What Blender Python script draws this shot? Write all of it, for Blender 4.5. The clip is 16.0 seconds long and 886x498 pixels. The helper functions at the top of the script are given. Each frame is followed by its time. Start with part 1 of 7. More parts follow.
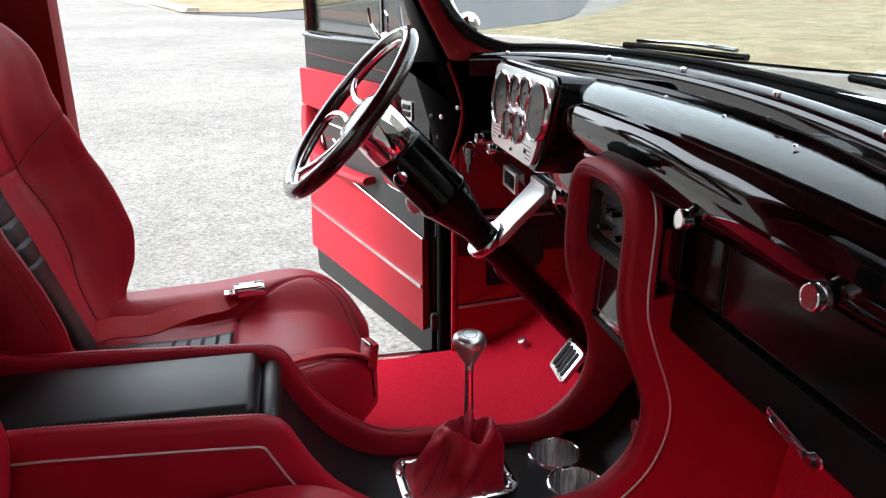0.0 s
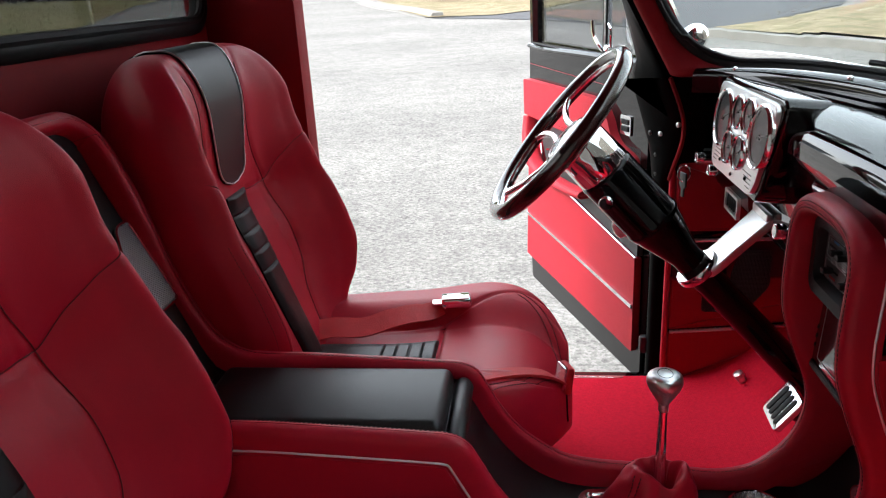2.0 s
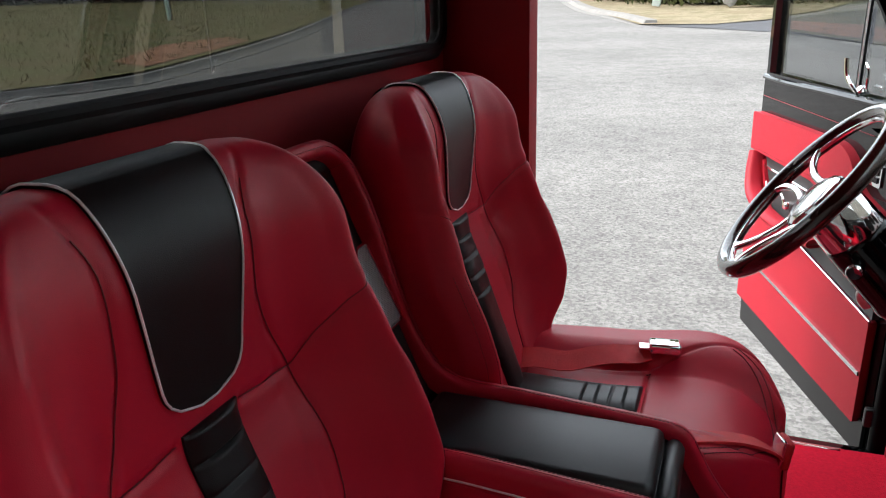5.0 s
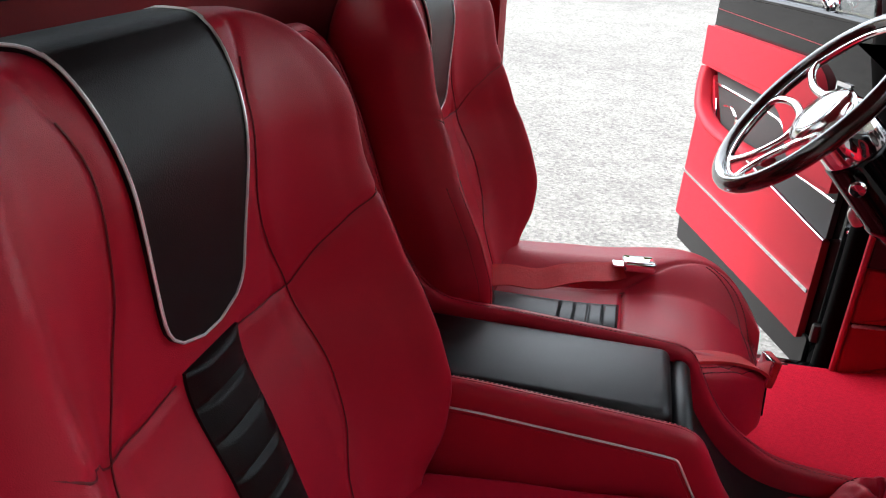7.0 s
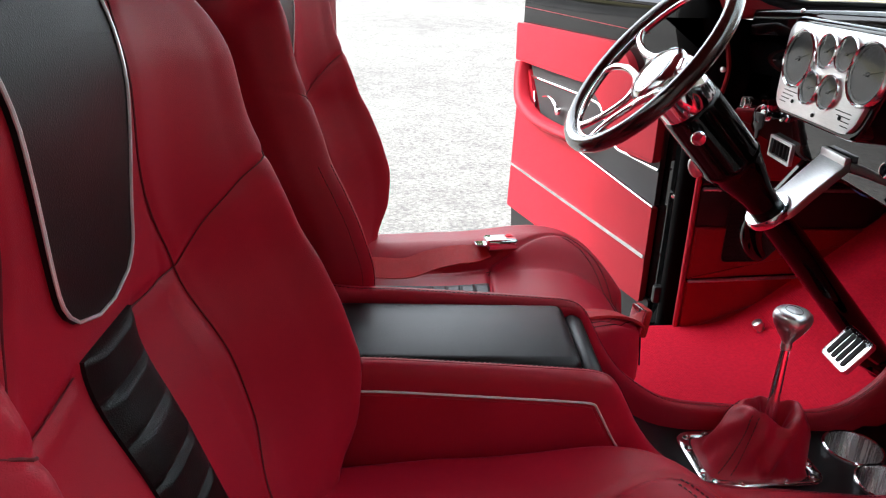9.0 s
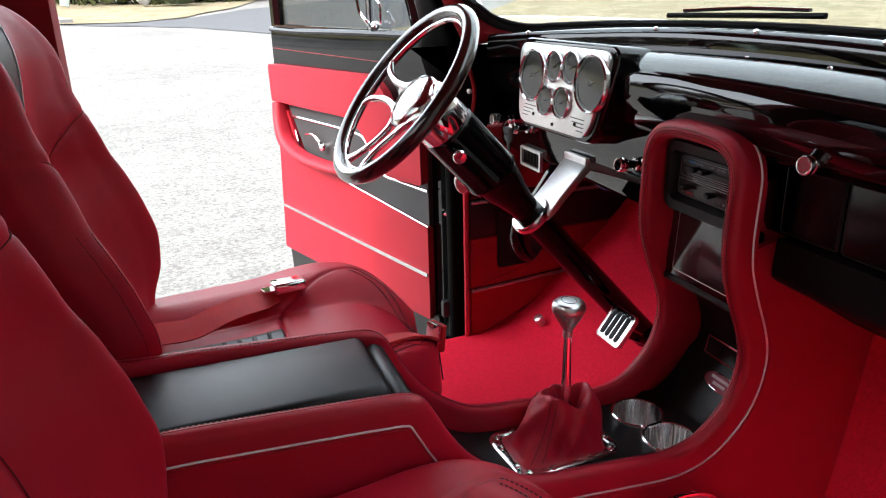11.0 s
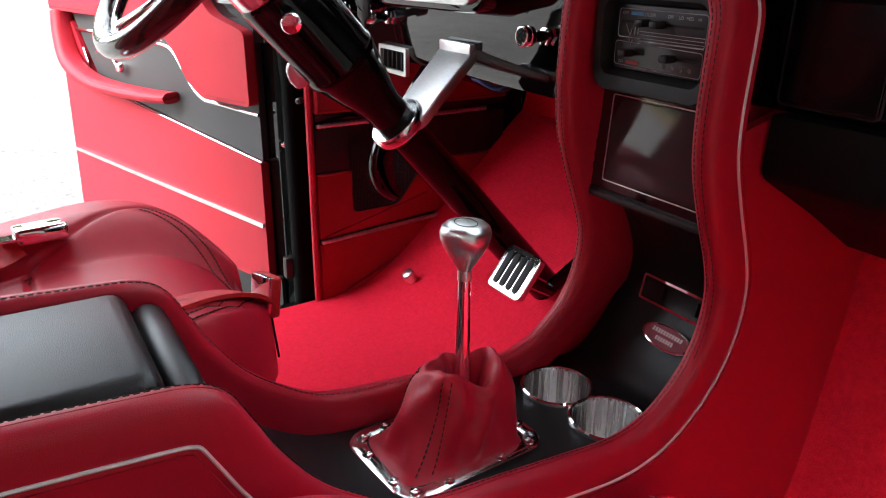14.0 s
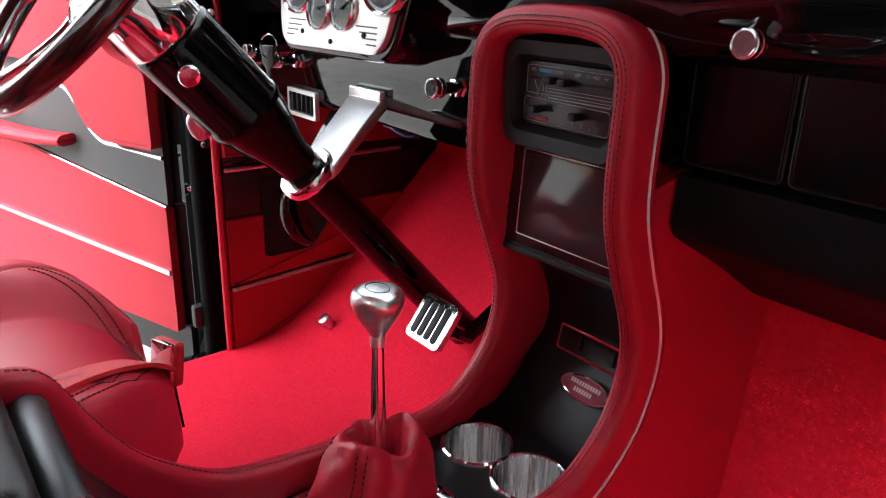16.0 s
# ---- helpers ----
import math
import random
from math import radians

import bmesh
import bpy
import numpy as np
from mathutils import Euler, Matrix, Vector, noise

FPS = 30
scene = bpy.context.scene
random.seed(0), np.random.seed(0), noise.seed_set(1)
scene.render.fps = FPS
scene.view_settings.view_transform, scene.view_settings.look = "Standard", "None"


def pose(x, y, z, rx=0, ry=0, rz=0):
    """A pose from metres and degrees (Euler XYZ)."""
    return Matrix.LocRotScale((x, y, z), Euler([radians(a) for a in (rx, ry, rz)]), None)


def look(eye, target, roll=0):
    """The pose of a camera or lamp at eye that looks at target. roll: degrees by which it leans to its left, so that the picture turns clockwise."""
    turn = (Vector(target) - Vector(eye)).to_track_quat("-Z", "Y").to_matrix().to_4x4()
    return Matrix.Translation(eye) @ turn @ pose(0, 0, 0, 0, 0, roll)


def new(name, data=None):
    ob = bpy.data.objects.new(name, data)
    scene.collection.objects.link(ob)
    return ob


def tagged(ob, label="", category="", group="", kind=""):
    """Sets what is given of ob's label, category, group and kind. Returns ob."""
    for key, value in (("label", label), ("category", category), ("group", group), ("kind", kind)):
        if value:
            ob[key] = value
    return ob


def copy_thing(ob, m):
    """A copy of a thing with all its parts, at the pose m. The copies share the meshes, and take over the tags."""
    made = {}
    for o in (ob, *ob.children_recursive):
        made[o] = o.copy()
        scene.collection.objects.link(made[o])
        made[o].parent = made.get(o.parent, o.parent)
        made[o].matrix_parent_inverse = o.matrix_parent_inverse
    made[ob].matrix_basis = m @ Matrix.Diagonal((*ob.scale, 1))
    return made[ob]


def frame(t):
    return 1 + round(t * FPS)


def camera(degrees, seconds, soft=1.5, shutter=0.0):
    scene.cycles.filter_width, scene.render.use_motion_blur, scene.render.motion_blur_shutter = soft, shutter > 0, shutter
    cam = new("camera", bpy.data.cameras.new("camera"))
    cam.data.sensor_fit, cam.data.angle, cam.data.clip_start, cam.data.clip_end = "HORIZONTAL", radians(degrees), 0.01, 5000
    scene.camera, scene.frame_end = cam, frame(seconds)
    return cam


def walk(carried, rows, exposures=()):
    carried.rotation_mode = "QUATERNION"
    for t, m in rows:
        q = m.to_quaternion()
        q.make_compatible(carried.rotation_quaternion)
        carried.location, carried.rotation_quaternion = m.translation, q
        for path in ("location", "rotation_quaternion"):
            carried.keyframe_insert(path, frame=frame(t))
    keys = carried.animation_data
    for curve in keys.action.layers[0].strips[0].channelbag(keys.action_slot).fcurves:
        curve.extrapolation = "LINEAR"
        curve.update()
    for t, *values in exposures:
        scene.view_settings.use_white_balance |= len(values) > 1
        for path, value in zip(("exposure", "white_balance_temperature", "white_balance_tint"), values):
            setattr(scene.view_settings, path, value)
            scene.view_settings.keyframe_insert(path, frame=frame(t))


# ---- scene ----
cam = camera(61.89, 16.0, soft=1.1)
PATH = [
    (0, (-0.217, -0.841, 0.836), (-0.0315, 0.0810, 0.4958), -0.06),
    (0.5, (-0.198, -0.844, 0.834), (-0.1121, 0.0892, 0.4863), -1.43),
    (1, (-0.189, -0.846, 0.838), (-0.1790, 0.0901, 0.4856), -2.33),
    (1.5, (-0.180, -0.836, 0.849), (-0.2273, 0.0993, 0.4983), -3.00),
    (2, (-0.176, -0.833, 0.873), (-0.2927, 0.1023, 0.5379), -3.07),
    (2.5, (-0.177, -0.830, 0.900), (-0.3614, 0.1022, 0.5876), -2.45),
    (3, (-0.179, -0.829, 0.922), (-0.4189, 0.0952, 0.6247), -1.85),
    (3.5, (-0.187, -0.834, 0.936), (-0.4811, 0.0799, 0.6568), -1.57),
    (4, (-0.195, -0.833, 0.948), (-0.5398, 0.0638, 0.6721), -1.64),
    (4.2, (-0.198, -0.837, 0.943), (-0.5619, 0.0522, 0.6660), -1.71),
    (6.3, (-0.337, -0.803, 0.919), (-0.6311, 0.0577, 0.5031), 0.33),
    (6.5, (-0.354, -0.795, 0.909), (-0.6294, 0.0698, 0.4896), 0.81),
    (7, (-0.386, -0.782, 0.885), (-0.5987, 0.0969, 0.4580), 2.16),
    (7.5, (-0.409, -0.774, 0.856), (-0.5564, 0.1200, 0.4331), 2.49),
    (8, (-0.435, -0.759, 0.820), (-0.5256, 0.1446, 0.4003), 2.30),
    (8.2, (-0.445, -0.754, 0.807), (-0.5154, 0.1528, 0.3911), 2.02),
    (10.3, (-0.489, -0.832, 0.797), (-0.2776, 0.0881, 0.4669), 0.10),
    (10.5, (-0.487, -0.826, 0.807), (-0.2517, 0.0869, 0.4741), -0.52),
    (11, (-0.481, -0.782, 0.801), (-0.1614, 0.1033, 0.4635), -1.45),
    (11.5, (-0.480, -0.756, 0.797), (-0.1114, 0.1046, 0.4445), -0.88),
    (12, (-0.437, -0.715, 0.766), (0.0191, 0.0994, 0.4071), -0.51),
    (12.5, (-0.372, -0.666, 0.722), (0.0750, 0.1477, 0.3504), -1.15),
    (13, (-0.351, -0.611, 0.677), (0.1017, 0.1988, 0.3028), -0.41),
    (13.5, (-0.346, -0.540, 0.640), (0.1132, 0.2689, 0.2724), 0.09),
    (14, (-0.347, -0.482, 0.609), (0.1413, 0.3083, 0.2395), 0.87),
    (14.5, (-0.342, -0.456, 0.600), (0.1802, 0.3111, 0.2285), 2.28),
    (15, (-0.342, -0.443, 0.617), (0.1918, 0.3190, 0.2504), 2.25),
    (15.5, (-0.330, -0.448, 0.632), (0.2266, 0.3060, 0.2837), 1.79),
    (16, (-0.321, -0.458, 0.636), (0.2597, 0.2813, 0.2961), 1.61),
]
walk(cam, [(t, look(eye, target, roll)) for t, eye, target, roll in PATH],
     exposures=[(0, 1.86), (2.0, 1.80), (3.5, 1.50), (4.5, 1.45), (6.5, 1.88), (8.2, 2.0), (10.5, 2.06), (12.0, 2.05), (13.5, 2.35), (14.5, 2.56), (16.0, 2.7)])

# ---- daylight: bright hazy sky ----
world = bpy.data.worlds.new("world")
scene.world = world
world.use_nodes = True
wn = world.node_tree
sky = wn.nodes.new("ShaderNodeTexSky")
sky.sky_type = 'NISHITA'
sky.sun_disc = False
SUN_EL, SUN_AZ = 40.0, 200.0   # azimuth measured from +x towards +y
sky.sun_elevation = radians(SUN_EL)
sky.sun_rotation = radians(90 - SUN_AZ)
sky.air_density, sky.dust_density, sky.ozone_density = 1.0, 3.0, 1.0
sky_soft = wn.nodes.new("ShaderNodeHueSaturation")
sky_soft.inputs["Saturation"].default_value = 0.45
wn.links.new(sky.outputs[0], sky_soft.inputs["Color"])
haze = wn.nodes.new("ShaderNodeMixRGB")   # thin even cloud over the whole sky
haze.inputs[0].default_value = 0.5
haze.inputs[2].default_value = (3.7, 4.0, 4.15, 1)
wn.links.new(sky_soft.outputs[0], haze.inputs[1])
wn.links.new(haze.outputs[0], wn.nodes["Background"].inputs[0])
wn.nodes["Background"].inputs[1].default_value = 0.34
sun = new("sun", bpy.data.lights.new("sun", 'SUN'))
sun.data.energy, sun.data.angle, sun.data.color = 0.75, radians(8), (1.0, 0.97, 0.93)
sun_way = Vector((math.cos(radians(SUN_AZ)) * math.cos(radians(SUN_EL)), math.sin(radians(SUN_AZ)) * math.cos(radians(SUN_EL)), math.sin(radians(SUN_EL))))
sun.matrix_world = look(sun_way * 30, (0, 0, 0))

# ---- materials ----
def mat(name, color, rough=0.5, metal=0.0, coat=0.0, vary=0.0, vary_scale=6.0, bump=0.0, bump_scale=200.0, pattern="noise", color2=None, rough_vary=0.0, spec=0.5, coat_rough=0.03, stretch=None):
    m = bpy.data.materials.new(name)
    m.use_nodes = True
    nt = m.node_tree
    b = nt.nodes["Principled BSDF"]
    b.inputs["Base Color"].default_value = (*color, 1)
    b.inputs["Roughness"].default_value = rough
    b.inputs["Metallic"].default_value = metal
    b.inputs["Coat Weight"].default_value = coat
    b.inputs["Coat Roughness"].default_value = coat_rough
    b.inputs["Specular IOR Level"].default_value = spec
    co = nt.nodes.new("ShaderNodeTexCoord")
    src = co.outputs["Object"]
    if stretch:
        mp = nt.nodes.new("ShaderNodeMapping")
        mp.inputs["Scale"].default_value = stretch
        nt.links.new(src, mp.inputs["Vector"])
        src = mp.outputs[0]
    if vary or color2:
        n = nt.nodes.new("ShaderNodeTexNoise")
        n.inputs["Scale"].default_value, n.inputs["Detail"].default_value = vary_scale, 6
        nt.links.new(src, n.inputs["Vector"])
        r = nt.nodes.new("ShaderNodeValToRGB")
        r.color_ramp.elements[0].position, r.color_ramp.elements[1].position = 0.3, 0.7
        c2 = color2 or tuple(c * (1 - vary) for c in color)
        r.color_ramp.elements[0].color, r.color_ramp.elements[1].color = (*c2, 1), (*color, 1)
        nt.links.new(n.outputs["Fac"], r.inputs[0])
        nt.links.new(r.outputs[0], b.inputs["Base Color"])
        if rough_vary:
            mr = nt.nodes.new("ShaderNodeMapRange")
            mr.inputs["To Min"].default_value, mr.inputs["To Max"].default_value = rough - rough_vary, rough + rough_vary
            nt.links.new(n.outputs["Fac"], mr.inputs["Value"])
            nt.links.new(mr.outputs[0], b.inputs["Roughness"])
    if bump:
        if pattern == "noise":
            t = nt.nodes.new("ShaderNodeTexNoise")
            t.inputs["Scale"].default_value, t.inputs["Detail"].default_value = bump_scale, 4
            h = t.outputs["Fac"]
        elif pattern == "leather":
            t = nt.nodes.new("ShaderNodeTexVoronoi")
            t.feature = 'DISTANCE_TO_EDGE'
            t.inputs["Scale"].default_value = bump_scale
            h = t.outputs["Distance"]
        elif pattern == "dots":
            t = nt.nodes.new("ShaderNodeTexVoronoi")
            t.inputs["Scale"].default_value, t.inputs["Randomness"].default_value = bump_scale, 0.45
            h = t.outputs["Distance"]
        elif pattern == "weave":
            w1, w2 = nt.nodes.new("ShaderNodeTexWave"), nt.nodes.new("ShaderNodeTexWave")
            w1.bands_direction, w2.bands_direction = 'X', 'Y'
            mm = nt.nodes.new("ShaderNodeMath")
            mm.operation = 'MULTIPLY'
            for w in (w1, w2):
                w.inputs["Scale"].default_value, w.inputs["Distortion"].default_value = bump_scale, 0.6
                nt.links.new(src, w.inputs["Vector"])
            nt.links.new(w1.outputs["Fac"], mm.inputs[0])
            nt.links.new(w2.outputs["Fac"], mm.inputs[1])
            t, h = None, mm.outputs[0]
        if t:
            nt.links.new(src, t.inputs["Vector"])
        bp = nt.nodes.new("ShaderNodeBump")
        bp.inputs["Strength"].default_value, bp.inputs["Distance"].default_value = bump, 0.001
        nt.links.new(h, bp.inputs["Height"])
        nt.links.new(bp.outputs[0], b.inputs["Normal"])
    return m


RED = mat("red_leather", (0.48, 0.0085, 0.030), 0.44, spec=0.36, vary=0.14, vary_scale=9, bump=0.25, bump_scale=700, pattern="leather", rough_vary=0.06)
RED_DARK = mat("red_leather_seam", (0.15, 0.004, 0.009), 0.7, vary=0.2)
RED_VINYL = mat("red_padded_trim", (0.38, 0.010, 0.024), 0.55, spec=0.35, vary=0.12, vary_scale=7, bump=0.2, bump_scale=900, pattern="leather")
BLACK_LEATHER = mat("black_leather", (0.011, 0.0115, 0.013), 0.38, spec=0.36, vary=0.3, vary_scale=12, bump=0.25, bump_scale=650, pattern="leather", rough_vary=0.05)
BLACK_INLAY = mat("black_inlay_leather", (0.0075, 0.007, 0.008), 0.42, spec=0.22, vary=0.3, vary_scale=12, bump=0.3, bump_scale=500, pattern="leather", rough_vary=0.05)
GREY_LEATHER = mat("charcoal_vinyl", (0.035, 0.035, 0.037), 0.55, vary=0.2, vary_scale=10, bump=0.2, bump_scale=700, pattern="leather")
CARPET = mat("red_carpet", (0.72, 0.014, 0.042), 0.95, vary=0.16, vary_scale=150, bump=1.0, bump_scale=300, pattern="dots", spec=0.1)
GLOSS = mat("black_gloss_paint", (0.003, 0.003, 0.0034), 0.035, spec=0.6, vary=0.3, vary_scale=5, rough_vary=0.012)
PILLAR_BLACK = mat("black_pillar_paint", (0.002, 0.002, 0.0022), 0.35, spec=0.03, vary=0.3, vary_scale=8, rough_vary=0.03)
COLUMN_BLACK = mat("black_column_paint", (0.003, 0.003, 0.0034), 0.06, spec=0.28, vary=0.3, vary_scale=6, rough_vary=0.015)
SATIN = mat("black_satin_paint", (0.012, 0.012, 0.013), 0.35, vary=0.3, vary_scale=20, bump=0.1, bump_scale=300)
RUBBER = mat("black_rubber", (0.009, 0.009, 0.010), 0.6, spec=0.2, vary=0.3, vary_scale=25)
PLASTIC = mat("black_grained_plastic", (0.010, 0.010, 0.011), 0.5, spec=0.3, vary=0.3, vary_scale=18, bump=0.5, bump_scale=600, pattern="leather")
CHROME = mat("chrome", (0.86, 0.86, 0.87), 0.05, metal=1.0, vary=0.06, vary_scale=30, rough_vary=0.02)
ALU = mat("brushed_aluminium", (0.84, 0.84, 0.84), 0.34, metal=1.0, vary=0.12, vary_scale=90, stretch=(1, 1, 12), rough_vary=0.05)
POLISHED = mat("polished_aluminium", (0.88, 0.88, 0.89), 0.14, metal=1.0, vary=0.06, vary_scale=40, rough_vary=0.04)
SATIN_ALU = mat("satin_aluminium", (0.80, 0.81, 0.82), 0.33, metal=1.0, vary=0.1, vary_scale=40)
WOOD = mat("dark_mahogany_rim", (0.035, 0.007, 0.005), 0.25, coat=1.0, vary=0.5, vary_scale=30, stretch=(1, 1, 6))
THREAD = mat("dark_thread", (0.045, 0.007, 0.010), 0.8, vary=0.3, vary_scale=200)
BLACK = mat("matt_black", (0.006, 0.006, 0.006), 0.55, vary=0.3, vary_scale=20, spec=0.2)
SILVER = mat("silver_piping", (0.78, 0.78, 0.79), 0.28, metal=0.35, vary=0.06, vary_scale=30)
WEBBING = mat("red_seat_belt_webbing", (0.62, 0.014, 0.022), 0.6, vary=0.15, vary_scale=40, bump=0.4, bump_scale=500, pattern="weave")

glass = bpy.data.materials.new("clear_glass")
glass.use_nodes = True
gb = glass.node_tree.nodes["Principled BSDF"]
gb.inputs["Base Color"].default_value = (0.67, 0.72, 0.71, 1)
gb.inputs["Roughness"].default_value = 0.0
gb.inputs["Transmission Weight"].default_value = 1.0
gb.inputs["IOR"].default_value = 1.12
GLASS = glass
TINT = glass.copy()
TINT.name = "smoked_glass"
TINT.node_tree.nodes["Principled BSDF"].inputs["Base Color"].default_value = (0.34, 0.36, 0.37, 1)
TINT.node_tree.nodes["Principled BSDF"].inputs["IOR"].default_value = 1.4

TINT_REAR = TINT.copy()
TINT_REAR.name = "dark_smoked_glass"
TINT_REAR.node_tree.nodes["Principled BSDF"].inputs["Base Color"].default_value = (0.115, 0.12, 0.12, 1)

SATIN_BLACK = mat("satin_black_plastic", (0.005, 0.005, 0.0055), 0.5, spec=0.12, vary=0.3, vary_scale=15, bump=0.1, bump_scale=600)

# ---- building helpers ----
def link_mesh(name, bm, material, angle=40):
    me = bpy.data.meshes.new(name)
    bmesh.ops.recalc_face_normals(bm, faces=bm.faces[:])
    bm.to_mesh(me)
    bm.free()
    me.polygons.foreach_set("use_smooth", [True] * len(me.polygons))
    me.set_sharp_from_angle(angle=radians(angle))
    me.materials.append(material)
    return new(name, me)


def thing(name, at, label, category, group="", kind=""):
    """An empty at the base of a thing that carries its parts."""
    ob = new(name)
    ob.location = at
    ob.empty_display_size = 0.05
    return tagged(ob, label, category, group, kind)


def part(name, bm, material, parent, label="", angle=40):
    """One mesh object, given in world metres, under a thing or under a part of one."""
    ob = link_mesh(name, bm, material, angle)
    ob.parent = parent
    if parent.parent is None:
        ob.matrix_parent_inverse = Matrix.Translation(-parent.location)
    return tagged(ob, label)


def single(name, bm, material, label, category, group="", kind="", angle=40):
    return tagged(link_mesh(name, bm, material, angle), label, category, group, kind)


def merge(bm, other, m=None):
    if m is not None:
        bmesh.ops.transform(other, matrix=m, verts=other.verts[:])
    me = bpy.data.meshes.new("tmp")
    other.to_mesh(me)
    other.free()
    bm.from_mesh(me)
    bpy.data.meshes.remove(me)
    return bm


def rbox(size, r=0.0, seg=2, bm=None, m=None):
    """A box of that size about the origin with rounded edges."""
    b = bmesh.new()
    bmesh.ops.create_cube(b, size=1.0)
    bmesh.ops.scale(b, vec=size, verts=b.verts[:])
    if r > 0:
        bmesh.ops.bevel(b, geom=b.edges[:], offset=min(r, min(size) * 0.49), segments=seg, profile=0.5, affect='EDGES')
    return merge(bm if bm else bmesh.new(), b, m)


def axes(p, z, xhint=(1, 0, 0)):
    """A pose at p whose z runs along z."""
    z = Vector(z).normalized()
    y = z.cross(Vector(xhint))
    if y.length < 1e-4:
        y = z.cross(Vector((0, 1, 0)))
    y.normalize()
    x = y.cross(z)
    m = Matrix((x, y, z)).transposed().to_4x4()
    m.translation = p
    return m


def loft(rings, bm=None, close=True, caps=True, loop=False):
    """Skin through rings of equally many points."""
    bm = bm if bm else bmesh.new()
    vs = [[bm.verts.new(p) for p in ring] for ring in rings]
    n = len(vs[0])
    pairs = list(zip(vs[:-1], vs[1:])) + ([(vs[-1], vs[0])] if loop else [])
    for a, b in pairs:
        for i in range(n if close else n - 1):
            j = (i + 1) % n
            bm.faces.new((a[i], a[j], b[j], b[i]))
    if caps and close and not loop:
        bm.faces.new(vs[0][::-1])
        bm.faces.new(vs[-1])
    return bm


def turned(profile, m=None, seg=28, bm=None, caps=True):
    """A body turned about z from rows of (radius, height)."""
    rings = [[Vector((r * math.cos(a), r * math.sin(a), h)) for a in (2 * math.pi * k / seg for k in range(seg))] for r, h in profile]
    b = loft(rings, caps=caps)
    return merge(bm if bm else bmesh.new(), b, m)


def rail(points, closed=False):
    """Points with tangents."""
    pts = [Vector(p) for p in points]
    n = len(pts)
    out = []
    for i, p in enumerate(pts):
        a = pts[(i - 1) % n] if closed or i else p
        b = pts[(i + 1) % n] if closed or i < n - 1 else p
        out.append((p, (b - a).normalized()))
    return out


def tube(points, r, seg=8, bm=None, closed=False):
    rl = rail(points, closed)
    t0 = rl[0][1]
    side = t0.cross(Vector((0, 0, 1)))
    if side.length < 0.05:
        side = t0.cross(Vector((1, 0, 0)))
    rings = []
    for k, (p, t) in enumerate(rl):
        side = (side - t * side.dot(t)).normalized()
        up = t.cross(side)
        rr = r[k] if isinstance(r, (list, tuple)) else r
        rings.append([p + (side * math.cos(a) + up * math.sin(a)) * rr for a in (2 * math.pi * j / seg for j in range(seg))])
    return loft(rings, bm, loop=closed)


def smooth_path(points, n=8, closed=False):
    """A Catmull-Rom line through points."""
    p = [Vector(q) for q in points]
    out = []
    m = len(p)
    for i in range(m if closed else m - 1):
        if closed:
            a, b, c, d = p[(i - 1) % m], p[i], p[(i + 1) % m], p[(i + 2) % m]
        else:
            a, b, c, d = p[max(i - 1, 0)], p[i], p[i + 1], p[min(i + 2, m - 1)]
        for k in range(n):
            t = k / n
            out.append(0.5 * ((2 * b) + (c - a) * t + (2 * a - 5 * b + 4 * c - d) * t * t + (3 * b - a - 3 * c + d) * t ** 3))
    if not closed:
        out.append(p[-1])
    return out


def inset(outline, d):
    """The outline moved inwards by d."""
    n = len(outline)
    area = sum(outline[i - 1][0] * outline[i][1] - outline[i][0] * outline[i - 1][1] for i in range(n))
    sg = 1 if area > 0 else -1
    out = []
    for i in range(n):
        p, a, b = Vector(outline[i]), Vector(outline[i - 1]), Vector(outline[(i + 1) % n])
        u, v = (p - a), (b - p)
        if u.length < 1e-9 or v.length < 1e-9:
            u = v = (b - a)
        n1, n2 = Vector((-u.y, u.x)).normalized() * sg, Vector((-v.y, v.x)).normalized() * sg
        m = n1 + n2
        m = n1 if m.length < 1e-4 else m / max(m.length_squared / 2, 0.5)
        out.append((p.x + m.x * d, p.y + m.y * d))
    return out


def prism(outline, m, depth, r=0.0, seg=2, bm=None):
    """A flat outline of (x, y) pulled along z by depth and posed by m, its front edge rounded by r."""
    outline = [tuple(p) for k, p in enumerate(outline) if (Vector(p) - Vector(outline[k - 1])).length > 1e-5]
    rows = [(0.0, 0.0), (0.0, depth - r)]
    if r > 0:
        rows += [(r * (1 - math.cos(a)), depth - r + r * math.sin(a)) for a in (math.pi / 2 * (k + 1) / (seg + 1) for k in range(seg + 1))]
    b = loft([[Vector((x, y, z)) for x, y in (inset(outline, d) if d else outline)] for d, z in rows])
    return merge(bm if bm else bmesh.new(), b, m)


def round_rect(w, h, r, n=5):
    pts = []
    for cx, cy, a0 in ((w / 2 - r, h / 2 - r, 0), (-w / 2 + r, h / 2 - r, 90), (-w / 2 + r, -h / 2 + r, 180), (w / 2 - r, -h / 2 + r, 270)):
        for k in range(n + 1):
            a = radians(a0 + 90 * k / n)
            pts.append((cx + r * math.cos(a), cy + r * math.sin(a)))
    return pts


